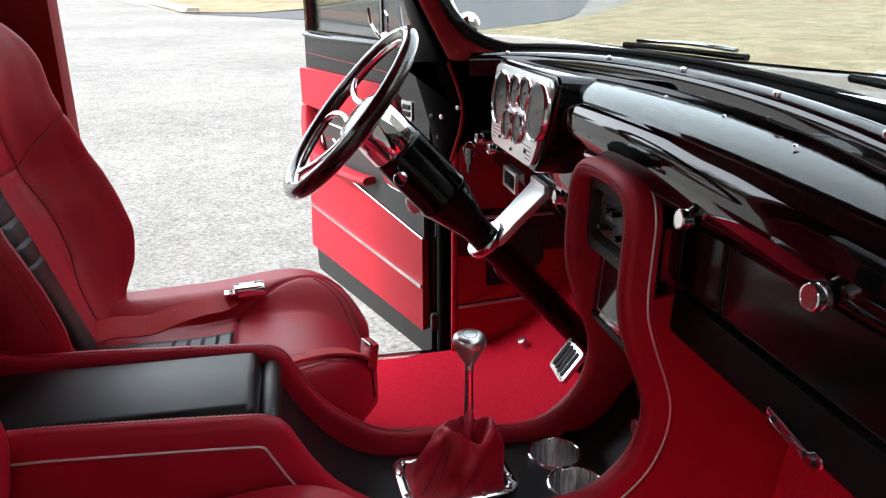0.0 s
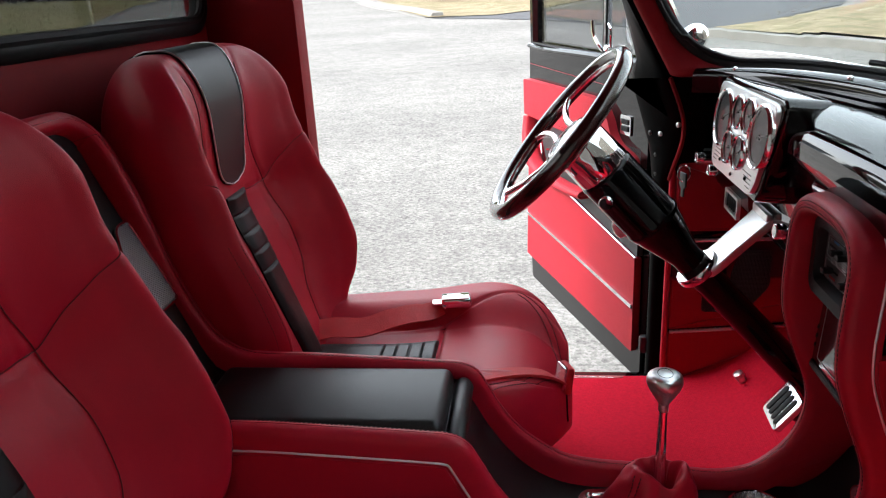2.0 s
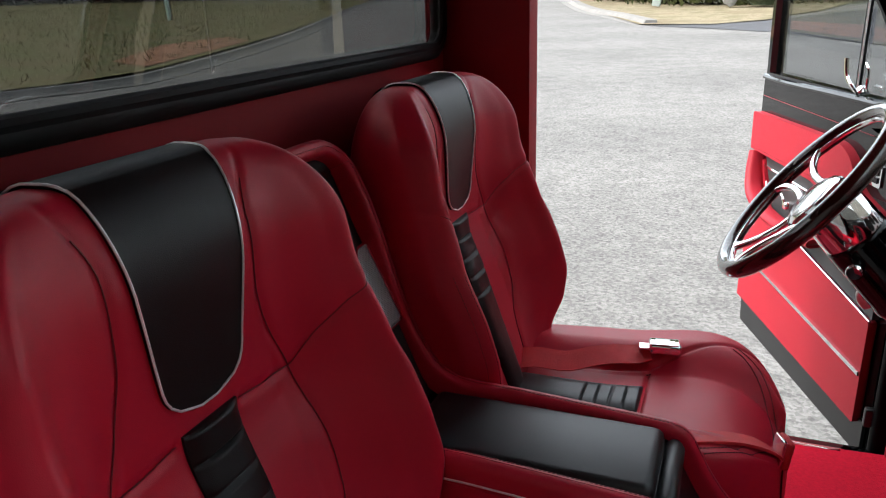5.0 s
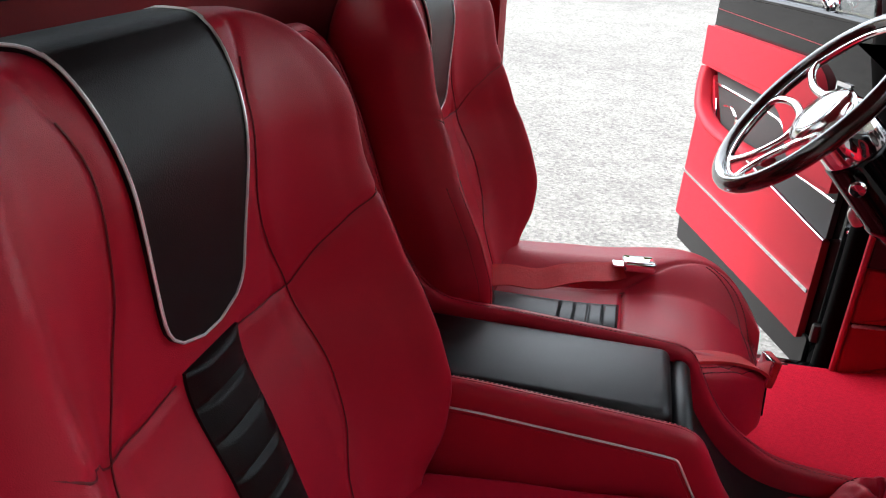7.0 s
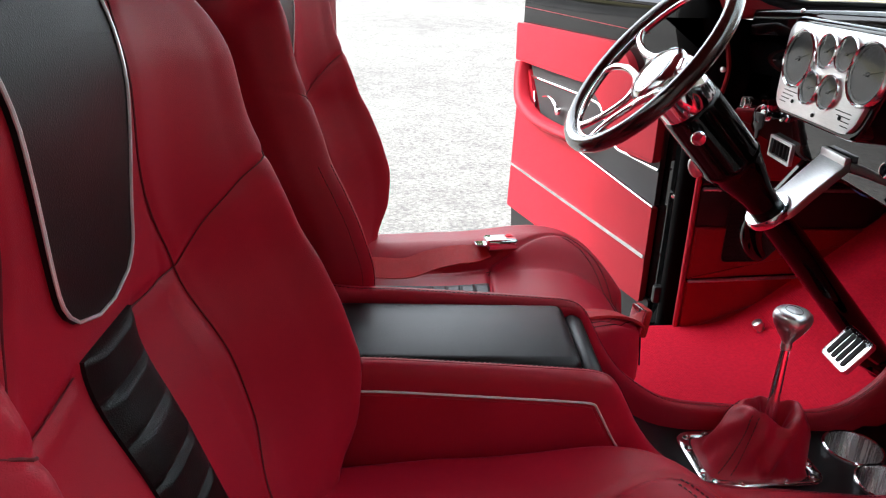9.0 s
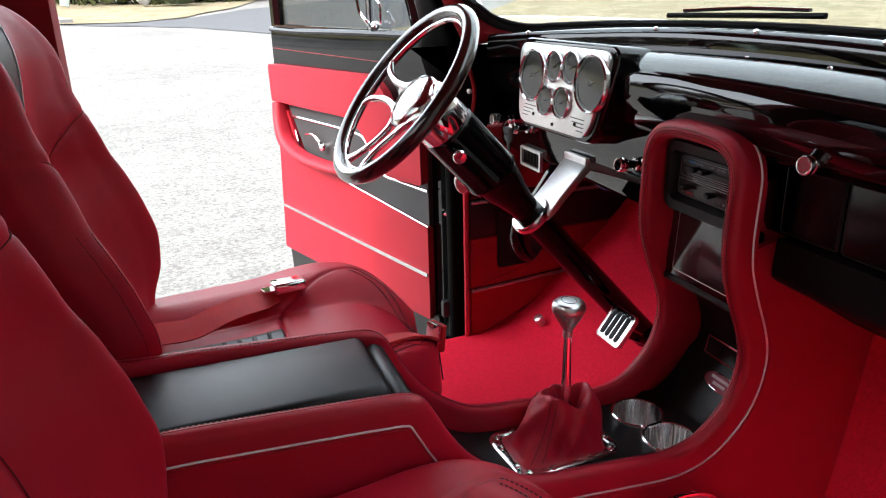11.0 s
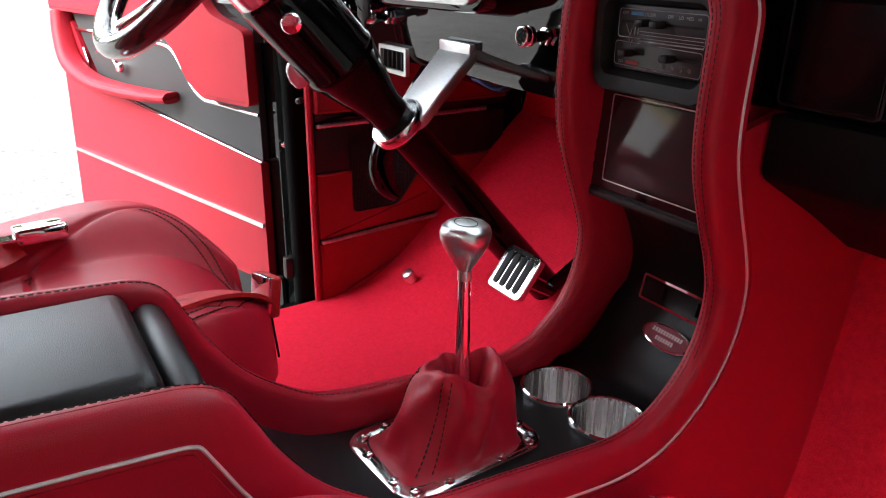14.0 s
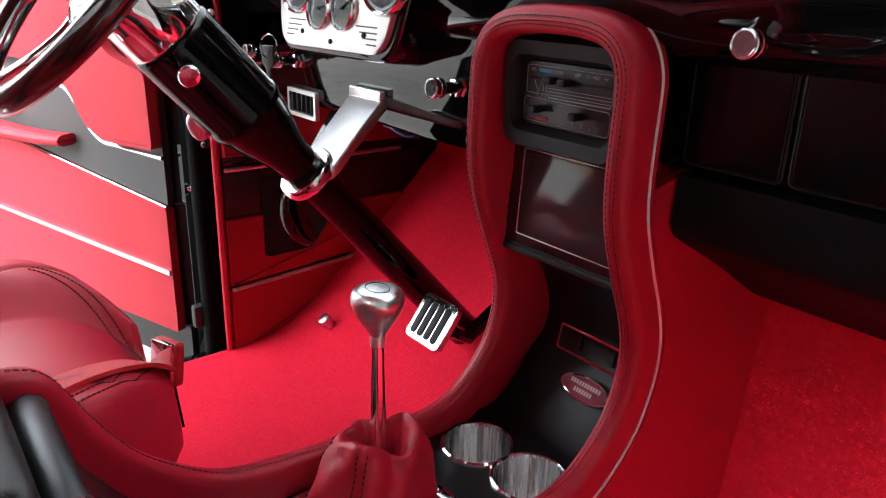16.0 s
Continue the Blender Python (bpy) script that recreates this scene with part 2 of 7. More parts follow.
def round_corners(pts, r, n=5):
    """A closed outline with its corners rounded by r (one number, or one for each corner)."""
    out = []
    m = len(pts)
    for i in range(m):
        p, a, b = Vector(pts[i]), Vector(pts[i - 1]), Vector(pts[(i + 1) % m])
        rr = r[i] if isinstance(r, (list, tuple)) else r
        if rr <= 0:
            out.append(tuple(p))
            continue
        u, v = (a - p), (b - p)
        d = min(rr, u.length * 0.49, v.length * 0.49)
        s, e = p + u.normalized() * d, p + v.normalized() * d
        for k in range(n + 1):
            t = k / n
            out.append(tuple(s * (1 - t) ** 2 + p * 2 * t * (1 - t) + e * t * t))
    return out


def interp(x, table):
    """Smooth reading of a table of (x, y) that never overshoots."""
    if x <= table[0][0]:
        return table[0][1]
    if x >= table[-1][0]:
        return table[-1][1]
    n = len(table)
    d = [(table[i + 1][1] - table[i][1]) / (table[i + 1][0] - table[i][0]) for i in range(n - 1)]
    m = [d[0]] + [0.0 if d[i - 1] * d[i] <= 0 else 2 * d[i - 1] * d[i] / (d[i - 1] + d[i]) for i in range(1, n - 1)] + [d[-1]]
    for i in range(n - 1):
        if x <= table[i + 1][0]:
            h = table[i + 1][0] - table[i][0]
            t = (x - table[i][0]) / h
            return (2 * t ** 3 - 3 * t * t + 1) * table[i][1] + (t ** 3 - 2 * t * t + t) * h * m[i] + (3 * t * t - 2 * t ** 3) * table[i + 1][1] + (t ** 3 - t * t) * h * m[i + 1]


def lerp(x, table):
    return float(np.interp(x, [q[0] for q in table], [q[1] for q in table]))


def stitches(points, size=0.0038, gap=0.0020, r=0.0005, bm=None):
    """Short threads laid end to end along a line."""
    bm = bm if bm else bmesh.new()
    p = [Vector(q) for q in points]
    d = [0.0]
    for a, b in zip(p[:-1], p[1:]):
        d.append(d[-1] + (b - a).length)

    def at(s):
        for i in range(len(d) - 1):
            if s <= d[i + 1]:
                return p[i].lerp(p[i + 1], (s - d[i]) / max(d[i + 1] - d[i], 1e-9))
        return p[-1]

    s = 0.0
    while s + size < d[-1]:
        a, b = at(s), at(s + size)
        t = (b - a).normalized()
        side = t.cross(Vector((0.3, 0.5, 0.81))).normalized()
        up = t.cross(side)
        vs = []
        for q in (a, b):
            vs.append([bm.verts.new(q + side * x * r + up * y * r) for x, y in ((1, 0), (0, 1), (-1, 0), (0, -1))])
        for i in range(4):
            bm.faces.new((vs[0][i], vs[0][(i + 1) % 4], vs[1][(i + 1) % 4], vs[1][i]))
        bm.faces.new(vs[0][::-1])
        bm.faces.new(vs[1])
        s += size + gap
    return bm

# ---- ground ----
def ground_z(x, y):
    r = math.hypot(x, y)
    return -0.45 + 0.036 * max(0.0, min(r, 70.0) - 3.0)


def ground_material():
    """Pale worn asphalt: stone chips, dark pits between them, faint wheel sweeps and stains."""
    m = mat("worn_asphalt", (0.33, 0.325, 0.315), 0.9, spec=0.2)
    nt = m.node_tree
    b = nt.nodes["Principled BSDF"]
    co = nt.nodes.new("ShaderNodeTexCoord")

    def tex(kind, scale, detail=0):
        n = nt.nodes.new("ShaderNodeTexNoise" if kind == "noise" else "ShaderNodeTexVoronoi")
        n.inputs["Scale"].default_value = scale
        if detail:
            n.inputs["Detail"].default_value = detail
        nt.links.new(co.outputs["Object"], n.inputs["Vector"])
        return n

    def ramp(sock, lo, hi, a, c):
        r = nt.nodes.new("ShaderNodeMapRange")
        for k, v in (("From Min", lo), ("From Max", hi), ("To Min", a), ("To Max", c)):
            r.inputs[k].default_value = v
        nt.links.new(sock, r.inputs["Value"])
        return r.outputs[0]

    def times(p, q):
        n = nt.nodes.new("ShaderNodeMath")
        n.operation = 'MULTIPLY'
        nt.links.new(p, n.inputs[0])
        nt.links.new(q, n.inputs[1])
        return n.outputs[0]

    chips = tex("voronoi", 70)
    sep = nt.nodes.new("ShaderNodeSeparateColor")
    nt.links.new(chips.outputs["Color"], sep.inputs[0])
    f = ramp(sep.outputs[0], 0.0, 1.0, 0.68, 1.2)
    f = times(f, ramp(tex("noise", 38, 6).outputs["Fac"], 0.34, 0.48, 0.66, 1.0))
    f = times(f, ramp(tex("noise", 5.0, 6).outputs["Fac"], 0.35, 0.6, 0.86, 1.04))
    f = times(f, ramp(tex("noise", 0.55, 5).outputs["Fac"], 0.35, 0.65, 0.90, 1.05))
    rings = nt.nodes.new("ShaderNodeTexWave")
    rings.wave_type, rings.rings_direction = 'RINGS', 'Z'
    for k, v in (("Scale", 0.10), ("Distortion", 2.5), ("Detail", 3.0), ("Detail Scale", 0.6)):
        rings.inputs[k].default_value = v
    nt.links.new(co.outputs["Object"], rings.inputs["Vector"])
    f = times(f, ramp(rings.outputs["Fac"], 0.0, 1.0, 0.93, 1.04))
    mx = nt.nodes.new("ShaderNodeMixRGB")
    mx.blend_type, mx.inputs[0].default_value, mx.inputs[1].default_value = 'MULTIPLY', 1.0, (0.186, 0.178, 0.167, 1)
    nt.links.new(f, mx.inputs[2])
    nt.links.new(mx.outputs[0], b.inputs["Base Color"])
    bp = nt.nodes.new("ShaderNodeBump")
    bp.inputs["Strength"].default_value, bp.inputs["Distance"].default_value = 0.8, 0.005
    nt.links.new(chips.outputs["Distance"], bp.inputs["Height"])
    nt.links.new(bp.outputs[0], b.inputs["Normal"])
    return m


ASPHALT = ground_material()


def lawn_material():
    """Dry winter turf: straw, bare brown and green tufts at three sizes."""
    m = mat("dry_winter_grass", (0.30, 0.25, 0.15), 0.95, spec=0.1)
    nt = m.node_tree
    b = nt.nodes["Principled BSDF"]
    co = nt.nodes.new("ShaderNodeTexCoord")
    col, last = None, None
    for scale, lo, hi, c, w in ((50.0, 0.40, 0.66, (0.40, 0.345, 0.245), 0.7), (16.0, 0.46, 0.64, (0.12, 0.104, 0.064), 0.7), (5.0, 0.48, 0.62, (0.36, 0.30, 0.20), 0.6), (2.2, 0.50, 0.62, (0.17, 0.155, 0.085), 0.7), (0.7, 0.50, 0.62, (0.21, 0.165, 0.105), 0.6)):
        n = nt.nodes.new("ShaderNodeTexNoise")
        n.inputs["Scale"].default_value, n.inputs["Detail"].default_value = scale, 6
        nt.links.new(co.outputs["Object"], n.inputs["Vector"])
        r = nt.nodes.new("ShaderNodeMapRange")
        r.inputs["From Min"].default_value, r.inputs["From Max"].default_value, r.inputs["To Max"].default_value = lo, hi, w
        nt.links.new(n.outputs["Fac"], r.inputs["Value"])
        mx = nt.nodes.new("ShaderNodeMixRGB")
        mx.inputs[1].default_value, mx.inputs[2].default_value = (0.195, 0.158, 0.098, 1), tuple(0.76 * v for v in c) + (1,)
        nt.links.new(r.outputs[0], mx.inputs[0])
        if col:
            nt.links.new(col, mx.inputs[1])
        col, last = mx.outputs[0], r.outputs[0]
    nt.links.new(col, b.inputs["Base Color"])
    bp = nt.nodes.new("ShaderNodeBump")
    bp.inputs["Strength"].default_value, bp.inputs["Distance"].default_value = 0.3, 0.006
    nt.links.new(last, bp.inputs["Height"])
    nt.links.new(bp.outputs[0], b.inputs["Normal"])
    return m


LAWN = lawn_material()
DARK_TAR = mat("dark_asphalt_drive", (0.055, 0.055, 0.06), 0.9, vary=0.25, vary_scale=8, bump=0.5, bump_scale=120)
CONCRETE = mat("kerb_concrete", (0.19, 0.18, 0.165), 0.85, vary=0.3, vary_scale=4, bump=0.4, bump_scale=60)
OLD_CONCRETE = mat("weathered_kerb", (0.16, 0.155, 0.145), 0.9, vary=0.4, vary_scale=4)
GREEN_GRASS = mat("patchy_green_grass", (0.10, 0.115, 0.045), 0.95, color2=(0.17, 0.13, 0.075), vary_scale=1.1, bump=1.0, bump_scale=30, spec=0.1)

radii = [0.0, 0.8, 1.6, 3.0, 4.5, 6.5, 9, 12, 16, 21, 28, 37, 50, 70, 120, 400, 1500]
bm = bmesh.new()
rings = []
for r in radii[1:]:
    rings.append([bm.verts.new((r * math.cos(a), r * math.sin(a), ground_z(r, 0))) for a in (2 * math.pi * k / 72 for k in range(72))])
c0 = bm.verts.new((0, 0, -0.45))
for k in range(72):
    bm.faces.new((c0, rings[0][k], rings[0][(k + 1) % 72]))
    for a, b in zip(rings[:-1], rings[1:]):
        bm.faces.new((a[k], b[k], b[(k + 1) % 72], a[(k + 1) % 72]))
single("ground", bm, ASPHALT, "pale worn asphalt with fine stone grain", "ground", kind="structure")


def patch(name, outline, material, label, lift, category="lawn", cell=1.0, kind="structure", rise=0.0):
    """A sheet laid on the ground inside an outline, bent to the ground's slope."""
    b = bmesh.new()
    f = b.faces.new([b.verts.new((x, y, 0)) for x, y in outline])
    bmesh.ops.triangulate(b, faces=[f])
    for _ in range(5):
        es = [e for e in b.edges if e.calc_length() > max(cell, 0.06 * math.hypot(*((e.verts[0].co + e.verts[1].co) / 2).xy))]
        if not es:
            break
        bmesh.ops.subdivide_edges(b, edges=es, cuts=1)
        bmesh.ops.triangulate(b, faces=b.faces[:])
    for v in b.verts:
        v.co.z = ground_z(v.co.x, v.co.y) + lift + (rise * noise.noise(v.co * 0.3) if rise else 0)
    return single(name, b, material, label, category, kind=kind)


def kerb(name, line, label, w=0.3, h=0.11, material=None):
    pts = smooth_path([(x, y, 0) for x, y in line], 6)
    rings = []
    for p, t in rail(pts):
        n = Vector((t.y, -t.x, 0)).normalized()
        z = ground_z(p.x, p.y)
        rings.append([p + n * a + Vector((0, 0, z + c)) for a, c in ((-w, -0.1), (-w, h), (-0.03, h), (0, h - 0.03), (0.06, 0.012), (0.3, 0.006), (0.3, -0.1))])
    return single(name, loft(rings), material or CONCRETE, label, "kerb", kind="structure")


# lawn ahead of the truck
patch("front_lawn", [(2.95, 12.5), (4.2, 11.0), (5.4, 8.0), (6.4, 6.2), (9, 3.5), (14, 1), (30, 0), (42, 20), (30, 34), (14.5, 27), (6.5, 15.5)], LAWN, "dry straw-coloured lawn with a few green tufts", 0.10)
kerb("front_kerb", [(14, 0.6), (9, 3.2), (6.3, 6.0), (5.2, 7.8), (4.0, 10.8), (2.75, 12.5)], "pale concrete kerb along the dry lawn")
# lawn over the road, beside the street
patch("street_lawn", [(-2.7, 18.7), (-5.6, 26), (-9, 37.5), (-16.2, 62), (-10, 62), (3, 40), (3.0, 27), (1.6, 22.6), (0.7, 21.0), (0.2, 19.6), (-1.0, 18.5)], LAWN, "dry grass verge under the hedge", 0.03)
kerb("street_kerb", [(-16.3, 62), (-9.1, 37.5), (-5.6, 25.8), (-3.6, 21.3), (-2.6, 18.9)], "pale concrete kerb along the street")
patch("drive", [(-2.6, 18.5), (-1.0, 17.5), (0.33, 16.4), (1.13, 15.1), (1.6, 14.3), (2.6, 12.9), (4.5, 14.5), (6.5, 16.5), (10, 24), (14, 33), (9.5, 34), (5, 25), (1.9, 22.0), (0.4, 19.6), (-1.0, 18.6)], DARK_TAR, "dark asphalt drive", 0.012, category="drive")
# verge behind the truck
patch("rear_verge", [(-9.3, 2), (-9.3, 6), (-8.95, 7.1), (-8.9, 8.7), (-10.5, 14.4), (-12.4, 19.7), (-16.3, 30), (-19, 43), (-45, 60), (-60, 20), (-40, -10), (-12, -6)], GREEN_GRASS, "patchy green and brown grass verge", 0.10)
kerb("rear_kerb", [(-10, -4), (-9.15, 2), (-9.1, 6), (-8.75, 7.1), (-8.7, 8.7), (-10.25, 14.4), (-12.2, 19.7), (-16.1, 30), (-18.7, 43)], "grey kerb along the grass verge", 0.16, 0.09, OLD_CONCRETE)

# plain unseen walls, added to hold skylight off the near seat and floor
BLOCKER_DARK = mat("dark_sky_blocker", (0.16, 0.14, 0.12), 0.8, vary=0.35, vary_scale=3, stretch=(1, 1, 0.2))
for nm, size, at in (("wall_sky_block_side", (30.0, 0.15, 5.0), (-0.5, -3.9, 1.8)), ("wall_sky_block_front", (0.15, 5.2, 7.0), (5.6, -1.6, 2.7))):
    single(nm, rbox(size, 0.01, 1, m=Matrix.Translation(at)), BLOCKER_DARK, "plain dark wall added out of view to block sky light", "wall", kind="structure")

# ---- surroundings ----
def foliage(name, dark, light, scale=3.0):
    m = mat(name, light, 0.8, color2=dark, vary_scale=scale, spec=0.2)
    return m


CONIFER = foliage("conifer_green", (0.016, 0.022, 0.007), (0.070, 0.078, 0.024), 2.2)
BROWN_SPRAY = foliage("browned_conifer_spray", (0.14, 0.045, 0.012), (0.26, 0.09, 0.03))
BARK = mat("bark", (0.075, 0.06, 0.045), 0.9, vary=0.4, vary_scale=12, bump=0.8, bump_scale=40)
BRUSH = foliage("winter_brush", (0.030, 0.024, 0.018), (0.095, 0.075, 0.052), 3)
SIDING = mat("grey_siding", (0.20, 0.215, 0.24), 0.7, vary=0.12, vary_scale=2, bump=0.6, bump_scale=5, stretch=(0.2, 0.2, 6))
PALE_SIDING = mat("cream_siding", (0.55, 0.53, 0.47), 0.7, vary=0.12, vary_scale=2)
ROOF = mat("grey_shingles", (0.06, 0.06, 0.065), 0.9, vary=0.3, vary_scale=6, bump=0.5, bump_scale=20)
WHITE = mat("white_trim_paint", (0.75, 0.75, 0.73), 0.6, vary=0.08, vary_scale=5)
DARK_GLASS = mat("house_window_glass", (0.02, 0.025, 0.03), 0.05, vary=0.2)
rng = random.Random(7)


def sprays(bm, centre, radius, height, n, size, droop=0.4, lean=1.0, rnd=rng):
    """A conical crown of small pointed leaf sprays that face outward and droop."""
    for _ in range(n):
        h = rnd.random() ** 0.9
        r = radius * (1 - h) ** 0.75 * (0.55 + 0.5 * rnd.random())
        a = rnd.uniform(0, 2 * math.pi)
        p = Vector(centre) + Vector((r * math.cos(a), r * math.sin(a), height * h))
        o = Vector((math.cos(a), math.sin(a), rnd.uniform(-0.2, 0.9))).normalized()
        s = size * rnd.uniform(0.6, 1.4)
        side = o.cross(Vector((0, 0, 1))).normalized() * s * 0.35
        up = Vector((rnd.uniform(-0.3, 0.3), rnd.uniform(-0.3, 0.3), 1)) * s * 0.5
        v = [bm.verts.new(q) for q in (p - up, p + side, p + up + o * s * 0.6, p - side)]
        bm.faces.new(v)


def conifer(x, y, h, r, n, brown=0):
    z = ground_z(x, y)
    t = thing("hedge_conifer", (x, y, z), "tall dense green conifer in a hedge row", "conifer", group="hedge conifers")
    part("trunk", turned([(0.14, 0), (0.10, h * 0.5), (0.03, h * 0.9)], Matrix.Translation((x, y, z)), 8), BARK, t)
    bm = bmesh.new()
    sprays(bm, (x, y, z + 0.05), r, h, n, 0.17)
    part("crown", bm, CONIFER, t)
    core = turned([(r * 0.55, 0.2), (r * 0.72, h * 0.15), (r * 0.6, h * 0.45), (r * 0.3, h * 0.75), (0.05, h * 0.93)], Matrix.Translation((x, y, z)), 14)
    for v in core.verts:
        v.co += Vector((rng.uniform(-0.1, 0.1), rng.uniform(-0.1, 0.1), rng.uniform(-0.15, 0.15)))
    part("inner_crown", core, CONIFER, t)
    if brown:
        bm = bmesh.new()
        for k in range(brown):
            sprays(bm, (x - 0.9 * r + 0.2 * (k % 4), y - 0.75 * r, z + 1.2 + 0.08 * k), 0.25, 0.5, 14, 0.22)
        part("browned_spray", bm, BROWN_SPRAY, t, "rust-brown dead spray")
    return t


HEDGE = [(-11.0, 47.5), (-9.7, 43.6), (-8.4, 39.8), (-7.1, 36.4), (-5.8, 33.2), (-4.4, 30.4), (-3.0, 28.2), (-1.5, 26.9), (0.1, 26.6), (1.8, 26.9), (3.5, 27.6)]
for k, (x, y) in enumerate(HEDGE):
    conifer(x, y, rng.uniform(5.0, 6.2), rng.uniform(1.25, 1.55), 5200, brown=9 if k == 7 else 0)

# pale utility box and garden stone by the hedge
ux, uy = -3.05, 25.3
uz = ground_z(ux, uy) + 0.08
ub = thing("utility_box", (ux, uy, uz), "pale green utility pedestal leaning on the verge", "utility box")
um = Matrix.Translation((ux, uy, uz)) @ Matrix.Rotation(radians(9), 4, 'Y')
part("post", rbox((0.26, 0.22, 0.62), 0.02, 2, m=um @ Matrix.Translation((0, 0, 0.31))), mat("pale_green_plastic", (0.30, 0.34, 0.31), 0.5, vary=0.1), ub)
part("cap", rbox((0.29, 0.25, 0.06), 0.02, 2, m=um @ Matrix.Translation((0, 0, 0.63))), WHITE, ub)
sx, sy = -0.75, 24.6
bm = bmesh.new()
bmesh.ops.create_icosphere(bm, subdivisions=3, radius=0.24)
for v in bm.verts:
    v.co = v.co * (1 + 0.35 * noise.noise(v.co * 7)) + Vector((sx, sy, ground_z(sx, sy) + 0.25))
    v.co.z = ground_z(sx, sy) + 0.08 + (v.co.z - ground_z(sx, sy)) * 1.2
single("garden_stone", bm, mat("pale_stone", (0.24, 0.235, 0.22), 0.8, vary=0.5, vary_scale=9, bump=0.8, bump_scale=20), "mottled pale stone beside the plants", "stone")
bm = bmesh.new()
for k in range(160):
    a, e = rng.uniform(0, 6.28), rng.uniform(0.3, 1.3)
    p = Vector((0.15 + rng.uniform(-0.3, 0.3), 24.7 + rng.uniform(-0.3, 0.3), ground_z(0.1, 24.7) + 0.08))
    d = Vector((math.cos(a) * math.cos(e), math.sin(a) * math.cos(e), math.sin(e)))
    s = d.cross(Vector((0, 0, 1))).normalized() * 0.025
    L = rng.uniform(0.5, 0.95)
    v = [bm.verts.new(q) for q in (p - s, p + s, p + d * L * 0.6 + s, p + d * L - Vector((0, 0, 0.05)), p + d * L * 0.6 - s)]
    bm.faces.new(v)
single("spiky_shrub", bm, foliage("grey_green_blades", (0.06, 0.08, 0.05), (0.16, 0.19, 0.12)), "grey-green spiky shrub at the hedge foot", "shrub")


def house(name, at, w, d, h, turn, wall, label, windows=()):
    """A plain house: walls, gabled roof with eaves, windows with white frames."""
    z = ground_z(at[0], at[1])
    base = Matrix.Translation((at[0], at[1], z)) @ Matrix.Rotation(radians(turn), 4, 'Z')
    hs = thing(name, (at[0], at[1], z), label, "house", group="houses")
    part("wall", rbox((w, d, h), 0.0, 1, m=base @ Matrix.Translation((0, 0, h / 2 - 0.5))), wall, hs)
    rise = d * 0.28
    ring = lambda x: [base @ Vector((x, y, zz)) for y, zz in ((-d / 2 - 0.35, h - 0.6), (0, h - 0.5 + rise), (d / 2 + 0.35, h - 0.6), (d / 2 + 0.35, h - 0.75), (0, h - 0.68 + rise), (-d / 2 - 0.35, h - 0.75))]
    part("roof", loft([ring(-w / 2 - 0.35), ring(w / 2 + 0.35)]), ROOF, hs)
    for x in (-w / 2, w / 2):
        part("gable", prism([(-d / 2, h - 0.5), (d / 2, h - 0.5), (0, h - 0.6 + rise)], base @ Matrix(((0, 0, 1, x - 0.05), (1, 0, 0, 0), (0, 1, 0, 0), (0, 0, 0, 1))), 0.1), wall, hs)
    for s in (-1, 1):
        part("corner_board", rbox((0.12, 0.12, h), 0, 1, m=base @ Matrix.Translation((s * w / 2, -d / 2, h / 2 - 0.5))), WHITE, hs)
    for wx, wz, ww, wh in windows:
        wm2 = base @ Matrix.Translation((wx, -d / 2 - 0.03, wz))
        wd = part("window", rbox((ww, 0.06, wh), 0, 1, m=wm2), WHITE, hs, "white framed window")
        for sx in (-1, 1):
            for sz in (-1, 1):
                part("pane", rbox((ww * 0.42, 0.03, wh * 0.43), 0, 1, m=wm2 @ Matrix.Translation((sx * ww * 0.23, -0.025, sz * wh * 0.235))), DARK_GLASS, wd)
    return hs


house("house", (-33.0, 56.0), 11, 8, 4.2, 34, SIDING, "grey sided house with white framed windows", ((-2.6, 1.9, 0.9, 1.5), (1.0, 2.0, 0.9, 1.5), (3.6, 1.9, 0.9, 1.4)))
house("shed", (-33.5, 46.5), 3.0, 2.6, 2.6, 40, SIDING, "small grey garden shed", ((0.4, 1.0, 0.5, 0.8),))
house("far_house", (-24.0, 66.0), 9, 7, 3.6, 25, SIDING, "grey house at the end of the street", ((-2, 1.6, 0.9, 1.3), (2.0, 1.6, 2.2, 1.9)))
house("street_house", (-22.0, 84.0), 10, 8, 4.0, 12, PALE_SIDING, "pale house far down the street", ((-3, 1.7, 0.9, 1.3), (0, 1.7, 0.9, 1.3), (3, 1.7, 0.9, 1.3)))
# garage front ahead of the truck with lapped boards
gx, gy = 14.5, 44.0
gz0 = ground_z(gx, gy)
gar = thing("garage", (gx, gy, gz0), "cream sided garage beyond the lawn", "garage")
gmx = Matrix.Translation((gx, gy, gz0)) @ Matrix.Rotation(radians(-14), 4, 'Z')
part("wall", rbox((14, 6, 4.4), 0, 1, m=gmx @ Matrix.Translation((0, 0, 1.7))), PALE_SIDING, gar)
for k in range(16):
    part("board", rbox((14.1, 0.05, 0.24), 0.0, 1, m=gmx @ Matrix.Translation((0, -3.03, 0.1 + 0.255 * k)) @ Matrix.Rotation(radians(6), 4, 'X')), PALE_SIDING, gar)
part("roof", rbox((15, 7, 0.2), 0, 1, m=gmx @ Matrix.Translation((0, 0, 4.0))), ROOF, gar)

